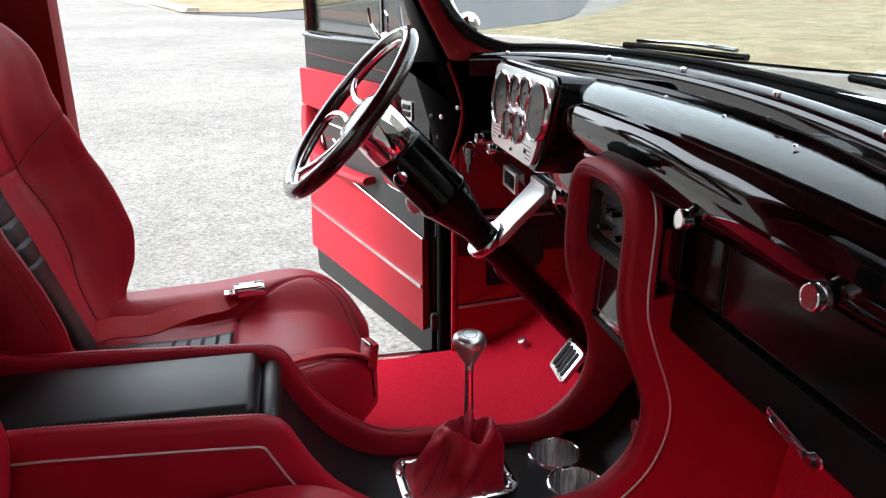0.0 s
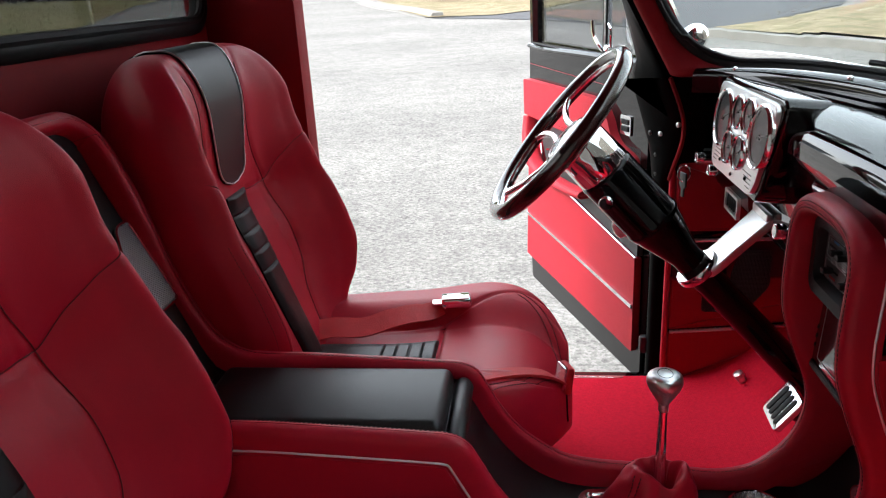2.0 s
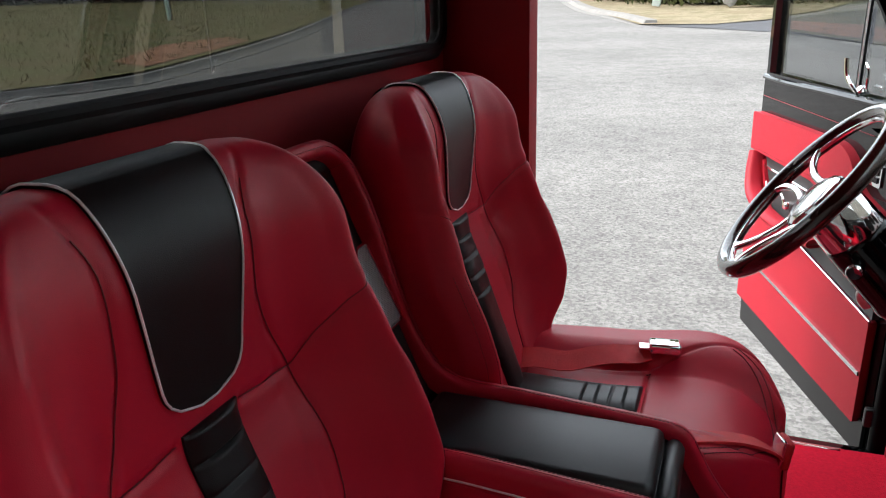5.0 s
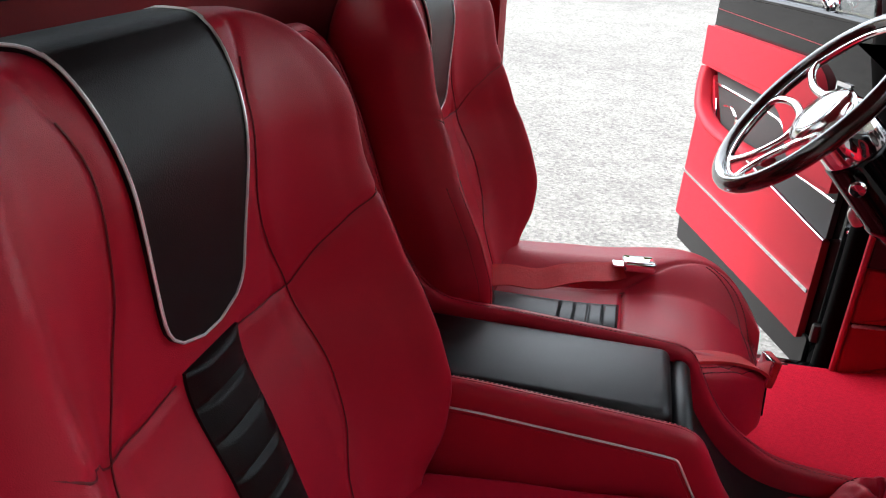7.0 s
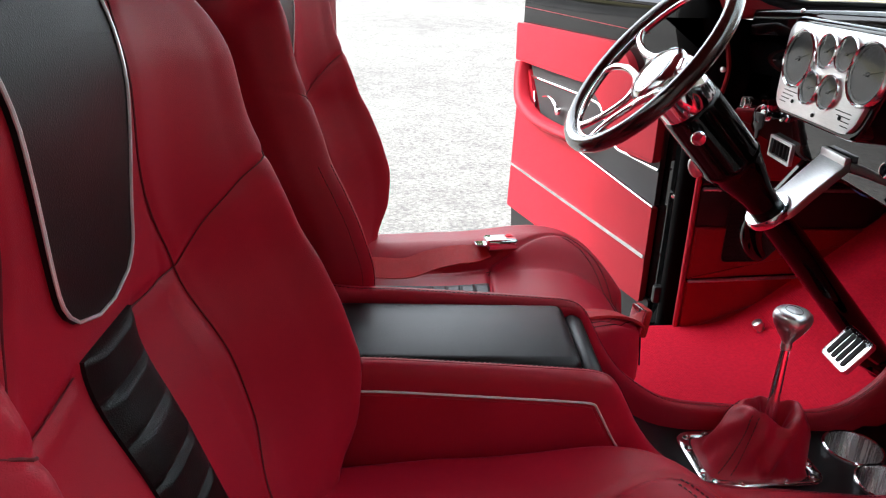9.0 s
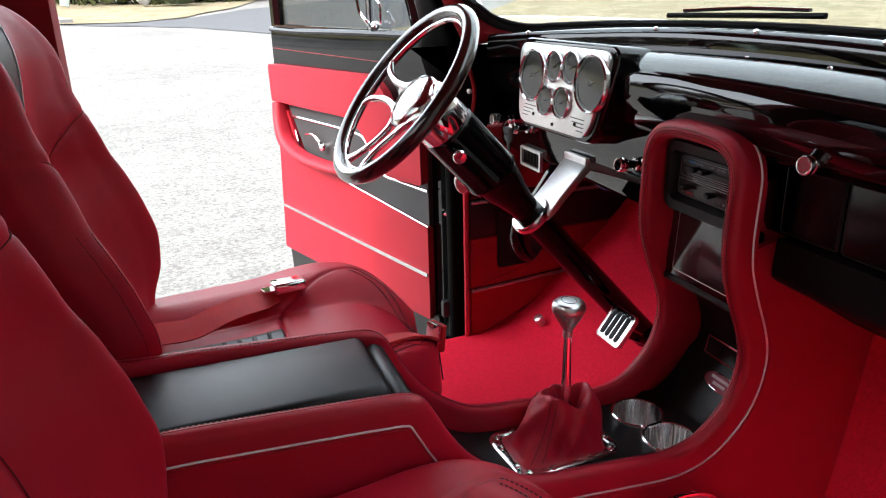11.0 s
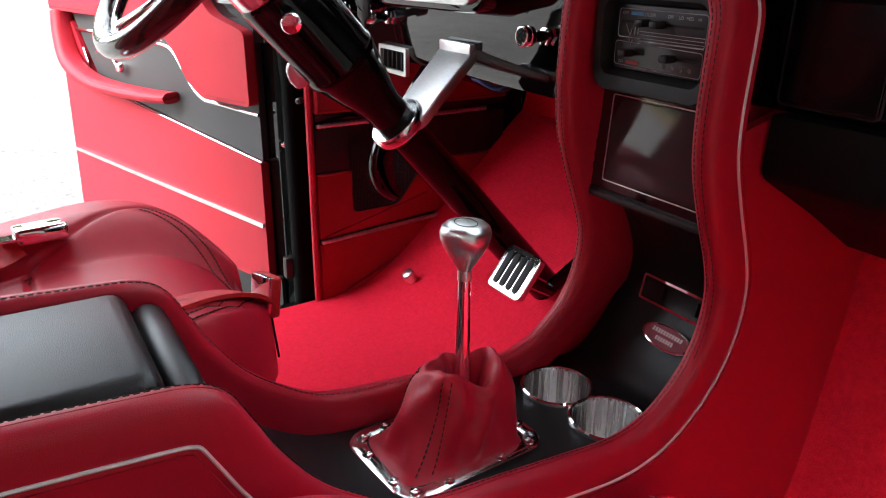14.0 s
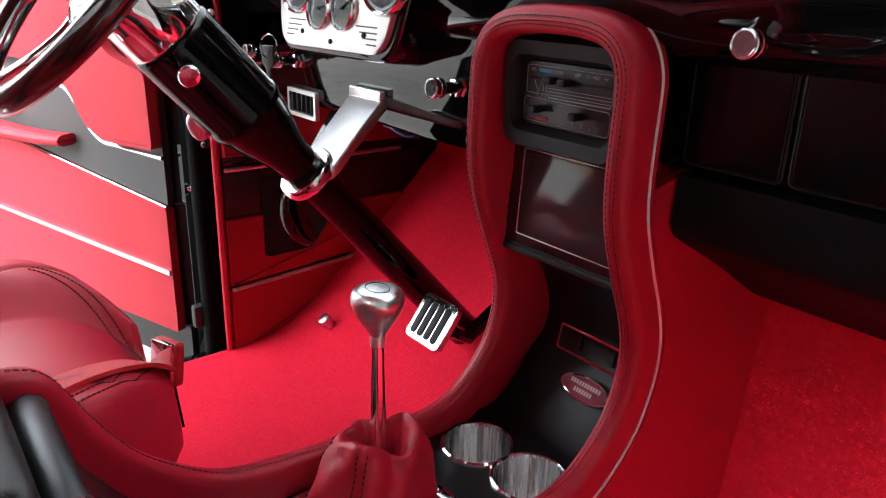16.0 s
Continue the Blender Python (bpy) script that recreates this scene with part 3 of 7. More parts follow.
# dark parked car far down the street
def far_car(x, y, turn, paint, label):
    z = ground_z(x, y)
    cr = thing("parked_car", (x, y, z), label, "car")
    base = Matrix.Translation((x, y, z)) @ Matrix.Rotation(radians(turn), 4, 'Z')
    prof = round_corners([(-2.2, 0.35), (2.2, 0.35), (2.25, 0.75), (1.2, 0.95), (0.55, 1.42), (-1.2, 1.45), (-1.9, 1.0), (-2.25, 0.9)], 0.12)
    m = base @ Matrix(((1, 0, 0, 0), (0, 0, 1, -0.85), (0, 1, 0, 0), (0, 0, 0, 1)))
    part("body", prism(prof, m, 1.7, 0.08, 2), paint, cr)
    for wx in (-1.35, 1.35):
        for wy in (-0.82, 0.82):
            w = part("wheel", turned([(0.05, -0.1), (0.32, -0.1), (0.33, 0.0), (0.32, 0.1), (0.05, 0.1)], base @ axes((wx, wy, 0.33), (0, 1, 0)), 18), RUBBER, cr)
            part("rim", turned([(0.02, 0.105), (0.2, 0.10), (0.21, -0.1)], base @ axes((wx, wy, 0.33), (0, 1 if wy > 0 else -1, 0)), 14), SATIN_ALU, w)
    part("side_glass", prism(round_corners([(1.0, 0.97), (0.5, 1.36), (-1.1, 1.38), (-1.6, 1.0)], 0.06), base @ Matrix(((1, 0, 0, 0), (0, 0, 1, -0.87), (0, 1, 0, 0), (0, 0, 0, 1))), 1.74, 0.0), DARK_GLASS, cr)
    for wy in (-0.6, 0.6):
        part("tail_lamp", rbox((0.06, 0.3, 0.14), 0.02, 1, m=base @ Matrix.Translation((-2.22, wy, 0.82))), REDLAMP, cr)
    return cr


REDLAMP = mat("red_lamp_plastic", (0.25, 0.01, 0.01), 0.2, vary=0.1)
far_car(-14.4, 50.5, 105, GLOSS, "dark car parked far down the street")

# young trees in tubes, a blue tarpaulin and winter woods behind the verge
TUBE = mat("pale_green_tube", (0.45, 0.58, 0.50), 0.5, vary=0.1)
for x, y, h in ((-17.6, 19.2, 1.25), (-23.3, 39.0, 1.5), (-24.6, 38.6, 1.5), (-21.5, 45.0, 1.3)):
    z = ground_z(x, y) + 0.1
    tg = thing("tree_tube", (x, y, z), "pale green tree guard tube standing in the grass", "tree guard", group="tree guards")
    part("guard", turned([(0.07, 0), (0.07, h), (0.06, h)], Matrix.Translation((x, y, z)) @ Matrix.Rotation(radians(-5), 4, 'Y'), 10), TUBE, tg)
    part("stake", turned([(0.02, -0.1), (0.02, h + 0.15)], Matrix.Translation((x + 0.09, y, z)), 6), BARK, tg)
bx2, by2 = -31.0, 38.0
bm = bmesh.new()
bmesh.ops.create_icosphere(bm, subdivisions=3, radius=0.9)
for v in bm.verts:
    v.co = Vector((v.co.x * 1.3, v.co.y, max(-0.1, v.co.z) * 0.9)) * (1 + 0.2 * noise.noise(v.co * 2.2)) + Vector((bx2, by2, ground_z(bx2, by2) + 0.1))
single("tarpaulin", bm, mat("blue_tarpaulin", (0.05, 0.14, 0.32), 0.5, vary=0.3, vary_scale=4), "blue tarpaulin over a heap in the grass", "tarpaulin")
# red seat's reflection in the rear pane, painted as a patch on the verge
patch("red_reflection_patch", [(-9.2, 8.8), (-10.3, 13.2), (-11.4, 13.9), (-11.6, 12.0), (-10.3, 9.2)], mat("reflection_red", (0.30, 0.13, 0.06), 0.95, vary=0.4, vary_scale=3, bump=0.6, bump_scale=20), "reddish patch on the verge standing in for the seat's reflection", 0.112, category="soil")


def bare_tree(x, y, h, seed):
    r = random.Random(seed)
    z = ground_z(x, y)
    t = thing("bare_tree", (x, y, z), "leafless winter tree with many thin limbs", "tree", group="bare trees")
    top = Vector((x + r.uniform(-0.5, 0.5), y + r.uniform(-0.5, 0.5), z + h))
    base = Vector((x, y, z - 0.1))
    part("trunk", tube([base, base.lerp(top, 0.4) + Vector((r.uniform(-.2, .2), 0, 0)), top], [0.16, 0.10, 0.02], 7), BARK, t)
    bm = bmesh.new()
    for k in range(16):
        f = r.uniform(0.25, 0.95)
        p = base.lerp(top, f)
        a = r.uniform(0, 6.28)
        L = (1.1 - f) * h * 0.5
        q = p + Vector((math.cos(a) * L, math.sin(a) * L, L * 0.8))
        tube([p, p.lerp(q, 0.5) + Vector((0, 0, 0.1)), q], [0.045, 0.03, 0.008], 5, bm)
        for _ in range(4):
            s = p.lerp(q, r.uniform(0.3, 0.9))
            e = s + Vector((r.uniform(-1, 1), r.uniform(-1, 1), r.uniform(0.3, 1.2))) * L * 0.35
            tube([s, e], [0.016, 0.004], 4, bm)
    part("limbs", bm, BARK, t)


for k in range(26):
    a = radians(108 + 62 * k / 25)
    d = rng.uniform(44, 66)
    x, y = d * math.cos(a) - 6, d * math.sin(a)
    if -30 < x and y > 48:
        continue
    bare_tree(x, y, rng.uniform(7, 11), 100 + k)
bm = bmesh.new()
for k in range(22000):
    a = radians(rng.uniform(108, 180))
    d = rng.uniform(40, 68)
    x, y = d * math.cos(a) - 6, d * math.sin(a)
    if x > -34 and y > 42:
        continue
    p = Vector((x, y, ground_z(x, y) + rng.random() ** 1.4 * (3.5 + 0.35 * (d - 40))))
    s = rng.uniform(0.2, 0.75)
    u = Vector((rng.uniform(-1, 1), rng.uniform(-1, 1), rng.uniform(-1, 1))).normalized() * s
    w = Vector((rng.uniform(-1, 1), rng.uniform(-1, 1), rng.uniform(0, 1))).normalized() * s
    bm.faces.new([bm.verts.new(q) for q in (p - u, p + w * 0.3, p + u, p - w * 0.4)])
single("brushwood", bm, BRUSH, "brown winter brushwood along the edge of the woods", "brushwood", kind="stuff")
# dry stalks in the verge
bm = bmesh.new()
for k in range(16000):
    x, y = rng.uniform(-30, -9.4), rng.uniform(2, 32)
    if y > 14 and x > -10.5 - (y - 14) * 0.36 or (y <= 14 and x > -9.4 - max(0, y - 9) * 0.2):
        continue
    p = Vector((x, y, ground_z(x, y) + 0.10))
    L = rng.uniform(0.03, 0.11)
    d = Vector((rng.uniform(-0.9, 0.9), rng.uniform(-0.9, 0.9), 1)) * L
    s = Vector((rng.uniform(-1, 1), rng.uniform(-1, 1), 0)).normalized() * 0.012
    bm.faces.new([bm.verts.new(q) for q in (p - s, p + s, p + d)])
single("verge_grass", bm, GREEN_GRASS, "tufts of rough grass in the verge", "grass", kind="stuff")
# tufts in the dry lawn ahead
bm = bmesh.new()
for k in range(16000):
    x, y = rng.uniform(3.2, 22), rng.uniform(4, 27)
    if y < 12.8 - (x - 2.9) * 1.75 + 0.35 and y < 6.4 + (6.4 - x) * 1.3 + 9:
        if y < 12.9 - (x - 2.9) * 1.95 + 0.5:
            continue
    if y > 13 + (x - 3) * 1.15 or y < 2.2 or (x > 6.4 and y < 6.2 - (x - 6.4) * 0.5):
        continue
    p = Vector((x, y, ground_z(x, y) + 0.10))
    L = rng.uniform(0.012, 0.04)
    d = Vector((rng.uniform(-0.7, 0.7), rng.uniform(-0.7, 0.7), 0.8)) * L
    s = Vector((rng.uniform(-1, 1), rng.uniform(-1, 1), 0)).normalized() * 0.006
    bm.faces.new([bm.verts.new(q) for q in (p - s, p + s, p + d)])
single("lawn_grass", bm, LAWN, "short dry blades of grass in the lawn", "grass", kind="stuff")

# ---- cab shell ----
RED_TRIM = mat("red_upholstered_panel", (0.23, 0.005, 0.010), 0.6, spec=0.2, vary=0.12, vary_scale=5, bump=0.2, bump_scale=900, pattern="leather")


def slab(name, c, s, material, label, category, r=0.01):
    return single(name, rbox(s, r, 2, m=Matrix.Translation(c)), material, label, category, kind="structure")


# floor with the toe board that rises to the firewall, one carpet on each side of the console
def toe_z(x, y=1.0):
    if y < 0.0:
        u = x - 0.385
        return -0.02 + 4.0 * (u + math.sqrt(u * u + 0.0002)) - 0.001
    return -0.02 + 0.46 * (x - 0.24 + math.sqrt((x - 0.24) ** 2 + 0.004)) - 0.0015 if x < 0.60 else 0.311 + (x - 0.60) * 4


def carpet(name, y0, y1, label):
    xs = [-0.86, -0.6, -0.3, 0.0, 0.05, 0.09, 0.12, 0.14, 0.16, 0.18, 0.2, 0.22, 0.24, 0.26, 0.28, 0.3, 0.32, 0.34, 0.355, 0.365, 0.372, 0.38, 0.388, 0.396, 0.405, 0.415, 0.43, 0.45, 0.48, 0.5, 0.56, 0.58, 0.60, 0.61, 0.63, 0.65, 0.66]
    rings = []
    n = 15
    for k in range(n + 1):
        y = y0 + (y1 - y0) * k / n
        top = [Vector((x, 0, min(toe_z(x, y), 0.52))) for x in xs]
        ring = [Vector((p.x, y, p.z)) for p in top] + [Vector((p.x + 0.012, y, p.z - 0.02)) for p in reversed(top)]
        rings.append(ring)
    return single(name, loft(rings), CARPET, label, "carpet", kind="structure", angle=25)


carpet("floor", -0.745, 0.745, "bright red cut-pile carpet on cab floor and toe board")
slab("cab_underside", (-0.05, 0, -0.12), (1.7, 1.46, 0.12), BLACK, "black underside of the cab", "underbody")

# rear wall with its window
WX = -0.865
wy, wz0, wz1 = 0.735, 0.822, 1.12
bm = bmesh.new()
rbox((0.03, 1.56, wz0 + 0.06), 0.004, 1, bm, Matrix.Translation((WX - 0.015, 0, (wz0 - 0.06) / 2)))
rbox((0.03, 1.56, 0.14), 0.004, 1, bm, Matrix.Translation((WX - 0.015, 0, wz1 + 0.07)))
for s in (-1, 1):
    rbox((0.03, 0.045, wz1 - wz0), 0.0, 1, bm, Matrix.Translation((WX - 0.015, s * (wy + 0.0225), (wz0 + wz1) / 2)))
single("wall_rear", bm, RED_TRIM, "red upholstered rear wall of the cab", "wall", kind="structure")

rw = thing("window_rear", (WX, 0, wz0), "smoked rear window in a thick black rubber seal", "window", kind="structure")
p = part("pane", rbox((0.006, 2 * wy, wz1 - wz0), 0, m=Matrix.Translation((WX - 0.014, 0, (wz0 + wz1) / 2))), TINT_REAR, rw)
loop = [(WX + 0.004, y, z) for y, z in round_rect(2 * wy, wz1 - wz0, 0.05, 8)]
loop = [(x, y, z + (wz0 + wz1) / 2) for x, y, z in loop]
part("rubber_seal", tube(loop, 0.019, 10, closed=True), RUBBER, rw)
part("seal_lip", tube([(x + 0.012, y * 0.985, 0.9725 + (z - 0.9725) * 0.93) for x, y, z in loop], 0.009, 8, closed=True), RUBBER, rw)

# corner panels between the rear wall and the door openings
for s in (-1, 1):
    arc = [(-0.655, s * 0.735), (-0.70, s * 0.742), (-0.76, s * 0.749), (-0.81, s * 0.756), (-0.845, s * 0.762), (-0.862, s * 0.768)]
    out = [(-0.885, s * 0.78), (-0.86, s * 0.79), (-0.80, s * 0.79), (-0.72, s * 0.80), (-0.655, s * 0.80), (-0.648, s * 0.77)]
    rings = []
    for z in np.linspace(-0.05, 1.24, 12):
        lean = 0.03 * max(0, z - 0.6) ** 2
        rings.append([Vector((x, y - s * lean, z)) for x, y in arc + out])
    single("wall_corner", loft(rings), RED_TRIM, "red upholstered corner pillar behind the door opening", "wall", kind="structure")

single("ceiling", rbox((1.1, 1.56, 0.04), 0.01, 2, m=Matrix.Translation((-0.40, 0, 1.25))), RED_TRIM, "red upholstered headliner", "ceiling", kind="structure")
slab("roof", (-0.40, 0, 1.288), (1.14, 1.60, 0.028), GLOSS, "black painted roof of the cab", "roof", 0.012)
for s in (-1, 1):
    slab("door_sill", (-0.27, s * 0.76, -0.055), (0.80, 0.05, 0.06), GLOSS, "black painted door sill", "sill", 0.008)
    # near rail hangs lower, out of view, to cut sky light on the near seat
    slab("roof_rail", (-0.38, s * 0.76, 1.165 if s < 0 else 1.21), (0.85, 0.07, 0.16 if s < 0 else 0.07), RED_TRIM, "red trimmed roof rail over the door", "roof rail", 0.02)
# header stretched back and down, out of view, to keep windshield light off the seats
slab("windshield_header", (-0.12, 0, 1.15), (0.36, 1.50, 0.16), RED_TRIM, "red trimmed header over the windshield, deepened to shade the seats", "header", 0.02)


# windshield: base line, glass, rubber and garnish
def base_x(y):
    return 0.304 - 0.22 * (y - 0.03) ** 2 - 5.2 * max(0.0, abs(y) - 0.4) ** 3


LEAN = -0.50
def wind_point(y, z):
    return Vector((base_x(y) + 0.01 + (z - 0.73) * LEAN, y, z))


rings = []
for z in (0.735, 0.85, 1.0, 1.19):
    a = [wind_point(y, z) for y in np.linspace(-0.66, 0.66, 25)]
    rings.append(a)
bm = loft(rings, close=False)
got = bmesh.ops.extrude_face_region(bm, geom=bm.faces[:])
bmesh.ops.translate(bm, vec=(0.006, 0, 0.003), verts=[v for v in got["geom"] if isinstance(v, bmesh.types.BMVert)])
ws = thing("window_windshield", (0.28, 0, 0.73), "clear windshield in a black rubber seal", "windshield", kind="structure")
part("pane", bm, GLASS, ws)
half = [wind_point(y, 0.724 - 0.05 * y * y) for y in np.linspace(0.0, 0.55, 12)]
half += [wind_point(0.60, 0.7065), wind_point(0.632, 0.716), wind_point(0.654, 0.737), wind_point(0.666, 0.772), wind_point(0.670, 0.82)]
half += [wind_point(0.668, z) for z in (0.92, 1.05)] + [wind_point(0.64, 1.15)] + [wind_point(y, 1.18) for y in (0.6, 0.4, 0.2)]
loop = smooth_path(half + [Vector((p.x, -p.y, p.z)) for p in reversed(half[1:])], 3, closed=True)
part("rubber_seal", tube(loop, 0.0125, 10, closed=True), RUBBER, ws)
part("seal_bead", tube([p + Vector((-0.006, -0.013 * p.y / 0.67 * (1 if p.z > 0.735 else 0.3), 0.012 if p.z < 0.75 else 0.002)) for p in loop], 0.0055, 8, closed=True), RUBBER, ws)

# moulding at the foot of the windshield with its screws
pts = [Vector((base_x(y) - 0.020, y, 0.718 - 0.070 * y * y)) for y in np.linspace(-0.63, 0.63, 41)]
rings = []
for p, t in rail(pts):
    n = Vector((t.y, -t.x, 0)).normalized()
    if n.x > 0:
        n = -n
    rings.append([p + n * a + Vector((0, 0, c)) for a, c in ((-0.012, 0.010), (-0.006, 0.0135), (0.003, 0.0140), (0.010, 0.0115), (0.0145, 0.006), (0.016, -0.002), (0.016, -0.03), (-0.012, -0.03))])
gm = thing("windshield_moulding", (0.27, 0, 0.70), "glossy black moulding with small chrome screws under the windshield", "moulding", kind="structure")
part("moulding", loft(rings), GLOSS, gm)
for y in (0.561, 0.253, 0.044, -0.163, -0.34, -0.50):
    p = Vector((base_x(y) - 0.030, y, 0.7305 - 0.070 * y * y))
    part("screw", turned([(0.0005, 0.003), (0.003, 0.0026), (0.0048, 0.0), (0.0048, -0.004)], axes(p, (-0.6, 0, 0.8)), 14), CHROME, gm)

# red garnish round the lower windshield corner and up the pillar, black hinge pillar with a red welt
def garnish_edge(z):
    return Vector((0.098 + (z - 0.69) * -0.533, 0.674, z))


for s in (-1, 1):
    outer = [garnish_edge(z) for z in (1.22, 1.1, 1.0, 0.92, 0.84, 0.78, 0.74, 0.715, 0.70)]
    outer += [Vector(p) for p in ((0.099, 0.668, 0.688), (0.112, 0.660, 0.6845), (0.132, 0.648, 0.685), (0.158, 0.637, 0.688), (0.182, 0.627, 0.6925))]
    inner = [wind_point(0.66, z) for z in (1.22, 1.1, 1.0, 0.92, 0.84, 0.79)]
    inner += [wind_point(y, z) for y, z in ((0.664, 0.772), (0.661, 0.757), (0.656, 0.746), (0.650, 0.735), (0.642, 0.725), (0.632, 0.716), (0.617, 0.710), (0.600, 0.7045))]
    rings = []
    for a, b in zip(outer, inner):
        b = b + Vector((-0.010, 0.0, 0.0))
        m = (a + b) / 2 + Vector((-0.006, -0.010, 0.002))
        ring = [a + Vector((0.004, 0.006, 0.0)), a, a * 0.85 + b * 0.15 + Vector((-0.004, -0.006, 0.001)), m, a * 0.2 + b * 0.8 + Vector((-0.003, -0.004, 0.001)), b, b + Vector((0.012, 0.004, 0)), a + Vector((0.03, 0.03, 0.0))]
        rings.append([Vector((p.x, s * p.y, p.z)) for p in ring])
    single("pillar_front", loft(rings), RED_TRIM, "red upholstered windshield pillar flaring into the lower corner", "pillar", kind="structure")
    rings, welt = [], []
    for z in (-0.05, 0.2, 0.4, 0.46, 0.50, 0.53, 0.56, 0.59, 0.62, 0.65, 0.68, 0.71, 0.75, 0.80, 0.84, 0.88, 0.93, 1.0, 1.1, 1.2):
        xi = lerp(z, [(0.0, 0.103), (0.42, 0.103), (0.50, 0.118), (0.54, 0.128), (0.58, 0.130), (0.62, 0.118), (0.66, 0.102), (0.70, 0.084), (1.2, -0.182)])
        xo = lerp(z, [(0.0, 0.10), (0.40, 0.10), (0.52, 0.085), (0.60, 0.062), (0.655, 0.045), (0.685, 0.043), (0.71, 0.050), (0.87, 0.011), (1.0, -0.065), (1.2, -0.17)])
        yi = lerp(z, [(0.0, 0.756), (0.43, 0.756), (0.50, 0.728), (0.58, 0.712), (0.66, 0.698), (0.72, 0.692), (1.2, 0.692)])
        ring = [(xi + 0.06, yi + 0.004), (xi + 0.006, yi), (xi, yi + 0.003), (xi * 0.8 + xo * 0.2 - 0.004, yi * 0.8 + 0.79 * 0.2), (xi * 0.45 + xo * 0.55 - 0.007, yi * 0.45 + 0.79 * 0.55), (xi * 0.15 + xo * 0.85 - 0.005, yi * 0.15 + 0.79 * 0.85), (xo, 0.790), (xo + 0.006, 0.80), (max(xi, xo) + 0.06, 0.80)]
        rings.append([Vector((x, s * y, z)) for x, y in ring])
        if 0.45 < z < 0.70:
            welt.append((xi + 0.010, s * (yi - 0.002), z))
    single("hinge_pillar", loft(rings), PILLAR_BLACK, "glossy black hinge pillar of the door opening", "pillar", kind="structure")
    single("pillar_welt", tube(smooth_path(welt, 3), 0.0045, 8), RED_TRIM, "thin red welt along the inner edge of the hinge pillar", "welt", kind="structure")

# firewall, cowl and body sides in front of the doors
slab("firewall", (0.72, 0, 0.22), (0.03, 1.5, 0.60), BLACK, "dark firewall behind the dashboard", "firewall")
slab("cowl", (0.53, 0, 0.525), (0.42, 1.5, 0.03), GLOSS, "black painted cowl", "cowl")
for s in (-1, 1):
    slab("cowl_side", (0.44, s * 0.785, 0.28), (0.58, 0.03, 0.70), GLOSS, "black painted cowl side", "body side")

# ---- dashboard ----
def dash_profile(y):
    """Section of the dashboard at y, from the windshield foot over the roll to the lower edge."""
    bx = base_x(y) - 0.02
    low = 0.455 if y > 0.12 else 0.49
    f = 0.212 if y > 0.12 else 0.222
    top = 0.703 - 0.055 * y * y
    roll = []
    for k in range(25):
        a = radians(90 + 90 * k / 24)
        roll.append((0.262 - 0.089 * abs(math.cos(a)) ** 0.74, top - 0.052 - 0.012 * abs(math.cos(a)) + 0.052 * max(0.0, math.sin(a)) ** 0.66))
    roll += [(0.1735, top - 0.060), (0.1755, top - 0.070), (0.1795, top - 0.083), (0.186, top - 0.096)]
    return [(bx, top + 0.004), (max(bx - 0.03, 0.272), top + 0.0015)] + roll + [(0.198, 0.588), (f, 0.578), (f, low + 0.012), (f + 0.006, low), (0.262, low - 0.004), (0.30, low), (0.30, 0.66)]


dash = thing("dashboard", (0.25, 0, 0.45), "glossy black painted steel dashboard with a rounded top roll", "dashboard", kind="structure")
rings = [[Vector((x, y, z)) for x, z in dash_profile(y)] for y in np.linspace(-0.725, 0.725, 73)]
part("dash_panel", loft(rings), GLOSS, dash, angle=50)

for y in (0.02, -0.12, -0.26, -0.42, -0.56):
    p = Vector((base_x(y) - 0.062, y, 0.7005 - 0.055 * y * y))
    part("screw", turned([(0.0004, 0.0018), (0.0020, 0.0015), (0.0030, 0.0)], axes(p, (-0.12, 0, 1)), 12), CHROME, dash)

# instrument panel
def gp(y, z, d=0.0):
    """A point of the instrument panel's face, d metres proud of it."""
    return Vector((0.163 + 0.10 * (z - 0.62) - d, y, z + 0.10 * d))


GM = Matrix(((0, 0.1, -1, 0.163), (-1, 0, 0, 0), (0, 1, 0.1, 0.62), (0, 0, 0, 1)))
gauge_out = round_corners([(-0.532, 0.074), (-0.214, 0.077), (-0.262, -0.066), (-0.510, -0.070)], [0.03, 0.03, 0.03, 0.03], 6)
pod = [(x * 1.0 + (0.012 if x > -0.4 else -0.012), y * 1.12 + 0.0) for x, y in gauge_out]
part("instrument_pod", prism(pod, GM @ Matrix.Translation((0, 0, -0.06)), 0.062, 0.006, 3), GLOSS, dash)
cluster = thing("instrument_cluster", tuple(gp(0.39, 0.56)), "brushed aluminium instrument panel with six round gauges", "gauges")
part("face_plate", prism(gauge_out, GM @ Matrix.Translation((0, 0, 0.002)), 0.007, 0.0015, 2), ALU, cluster)
DIAL = mat("pale_gauge_dial", (0.86, 0.86, 0.84), 0.30, metal=1.0, vary=0.3, vary_scale=60)
MARK_GREY = mat("gauge_print", (0.12, 0.12, 0.12), 0.6, vary=0.1)
LENS = bpy.data.materials.new("gauge_lens")
LENS.use_nodes = True
ln_nodes, ln_links = LENS.node_tree.nodes, LENS.node_tree.links
ln_mix, ln_clear, ln_shine = ln_nodes.new("ShaderNodeMixShader"), ln_nodes.new("ShaderNodeBsdfTransparent"), ln_nodes.new("ShaderNodeBsdfGlossy")
ln_mix.inputs[0].default_value, ln_shine.inputs["Roughness"].default_value = 0.10, 0.02
ln_links.new(ln_clear.outputs[0], ln_mix.inputs[1])
ln_links.new(ln_shine.outputs[0], ln_mix.inputs[2])
ln_links.new(ln_mix.outputs[0], ln_nodes["Material Output"].inputs["Surface"])
rng = random.Random(4)
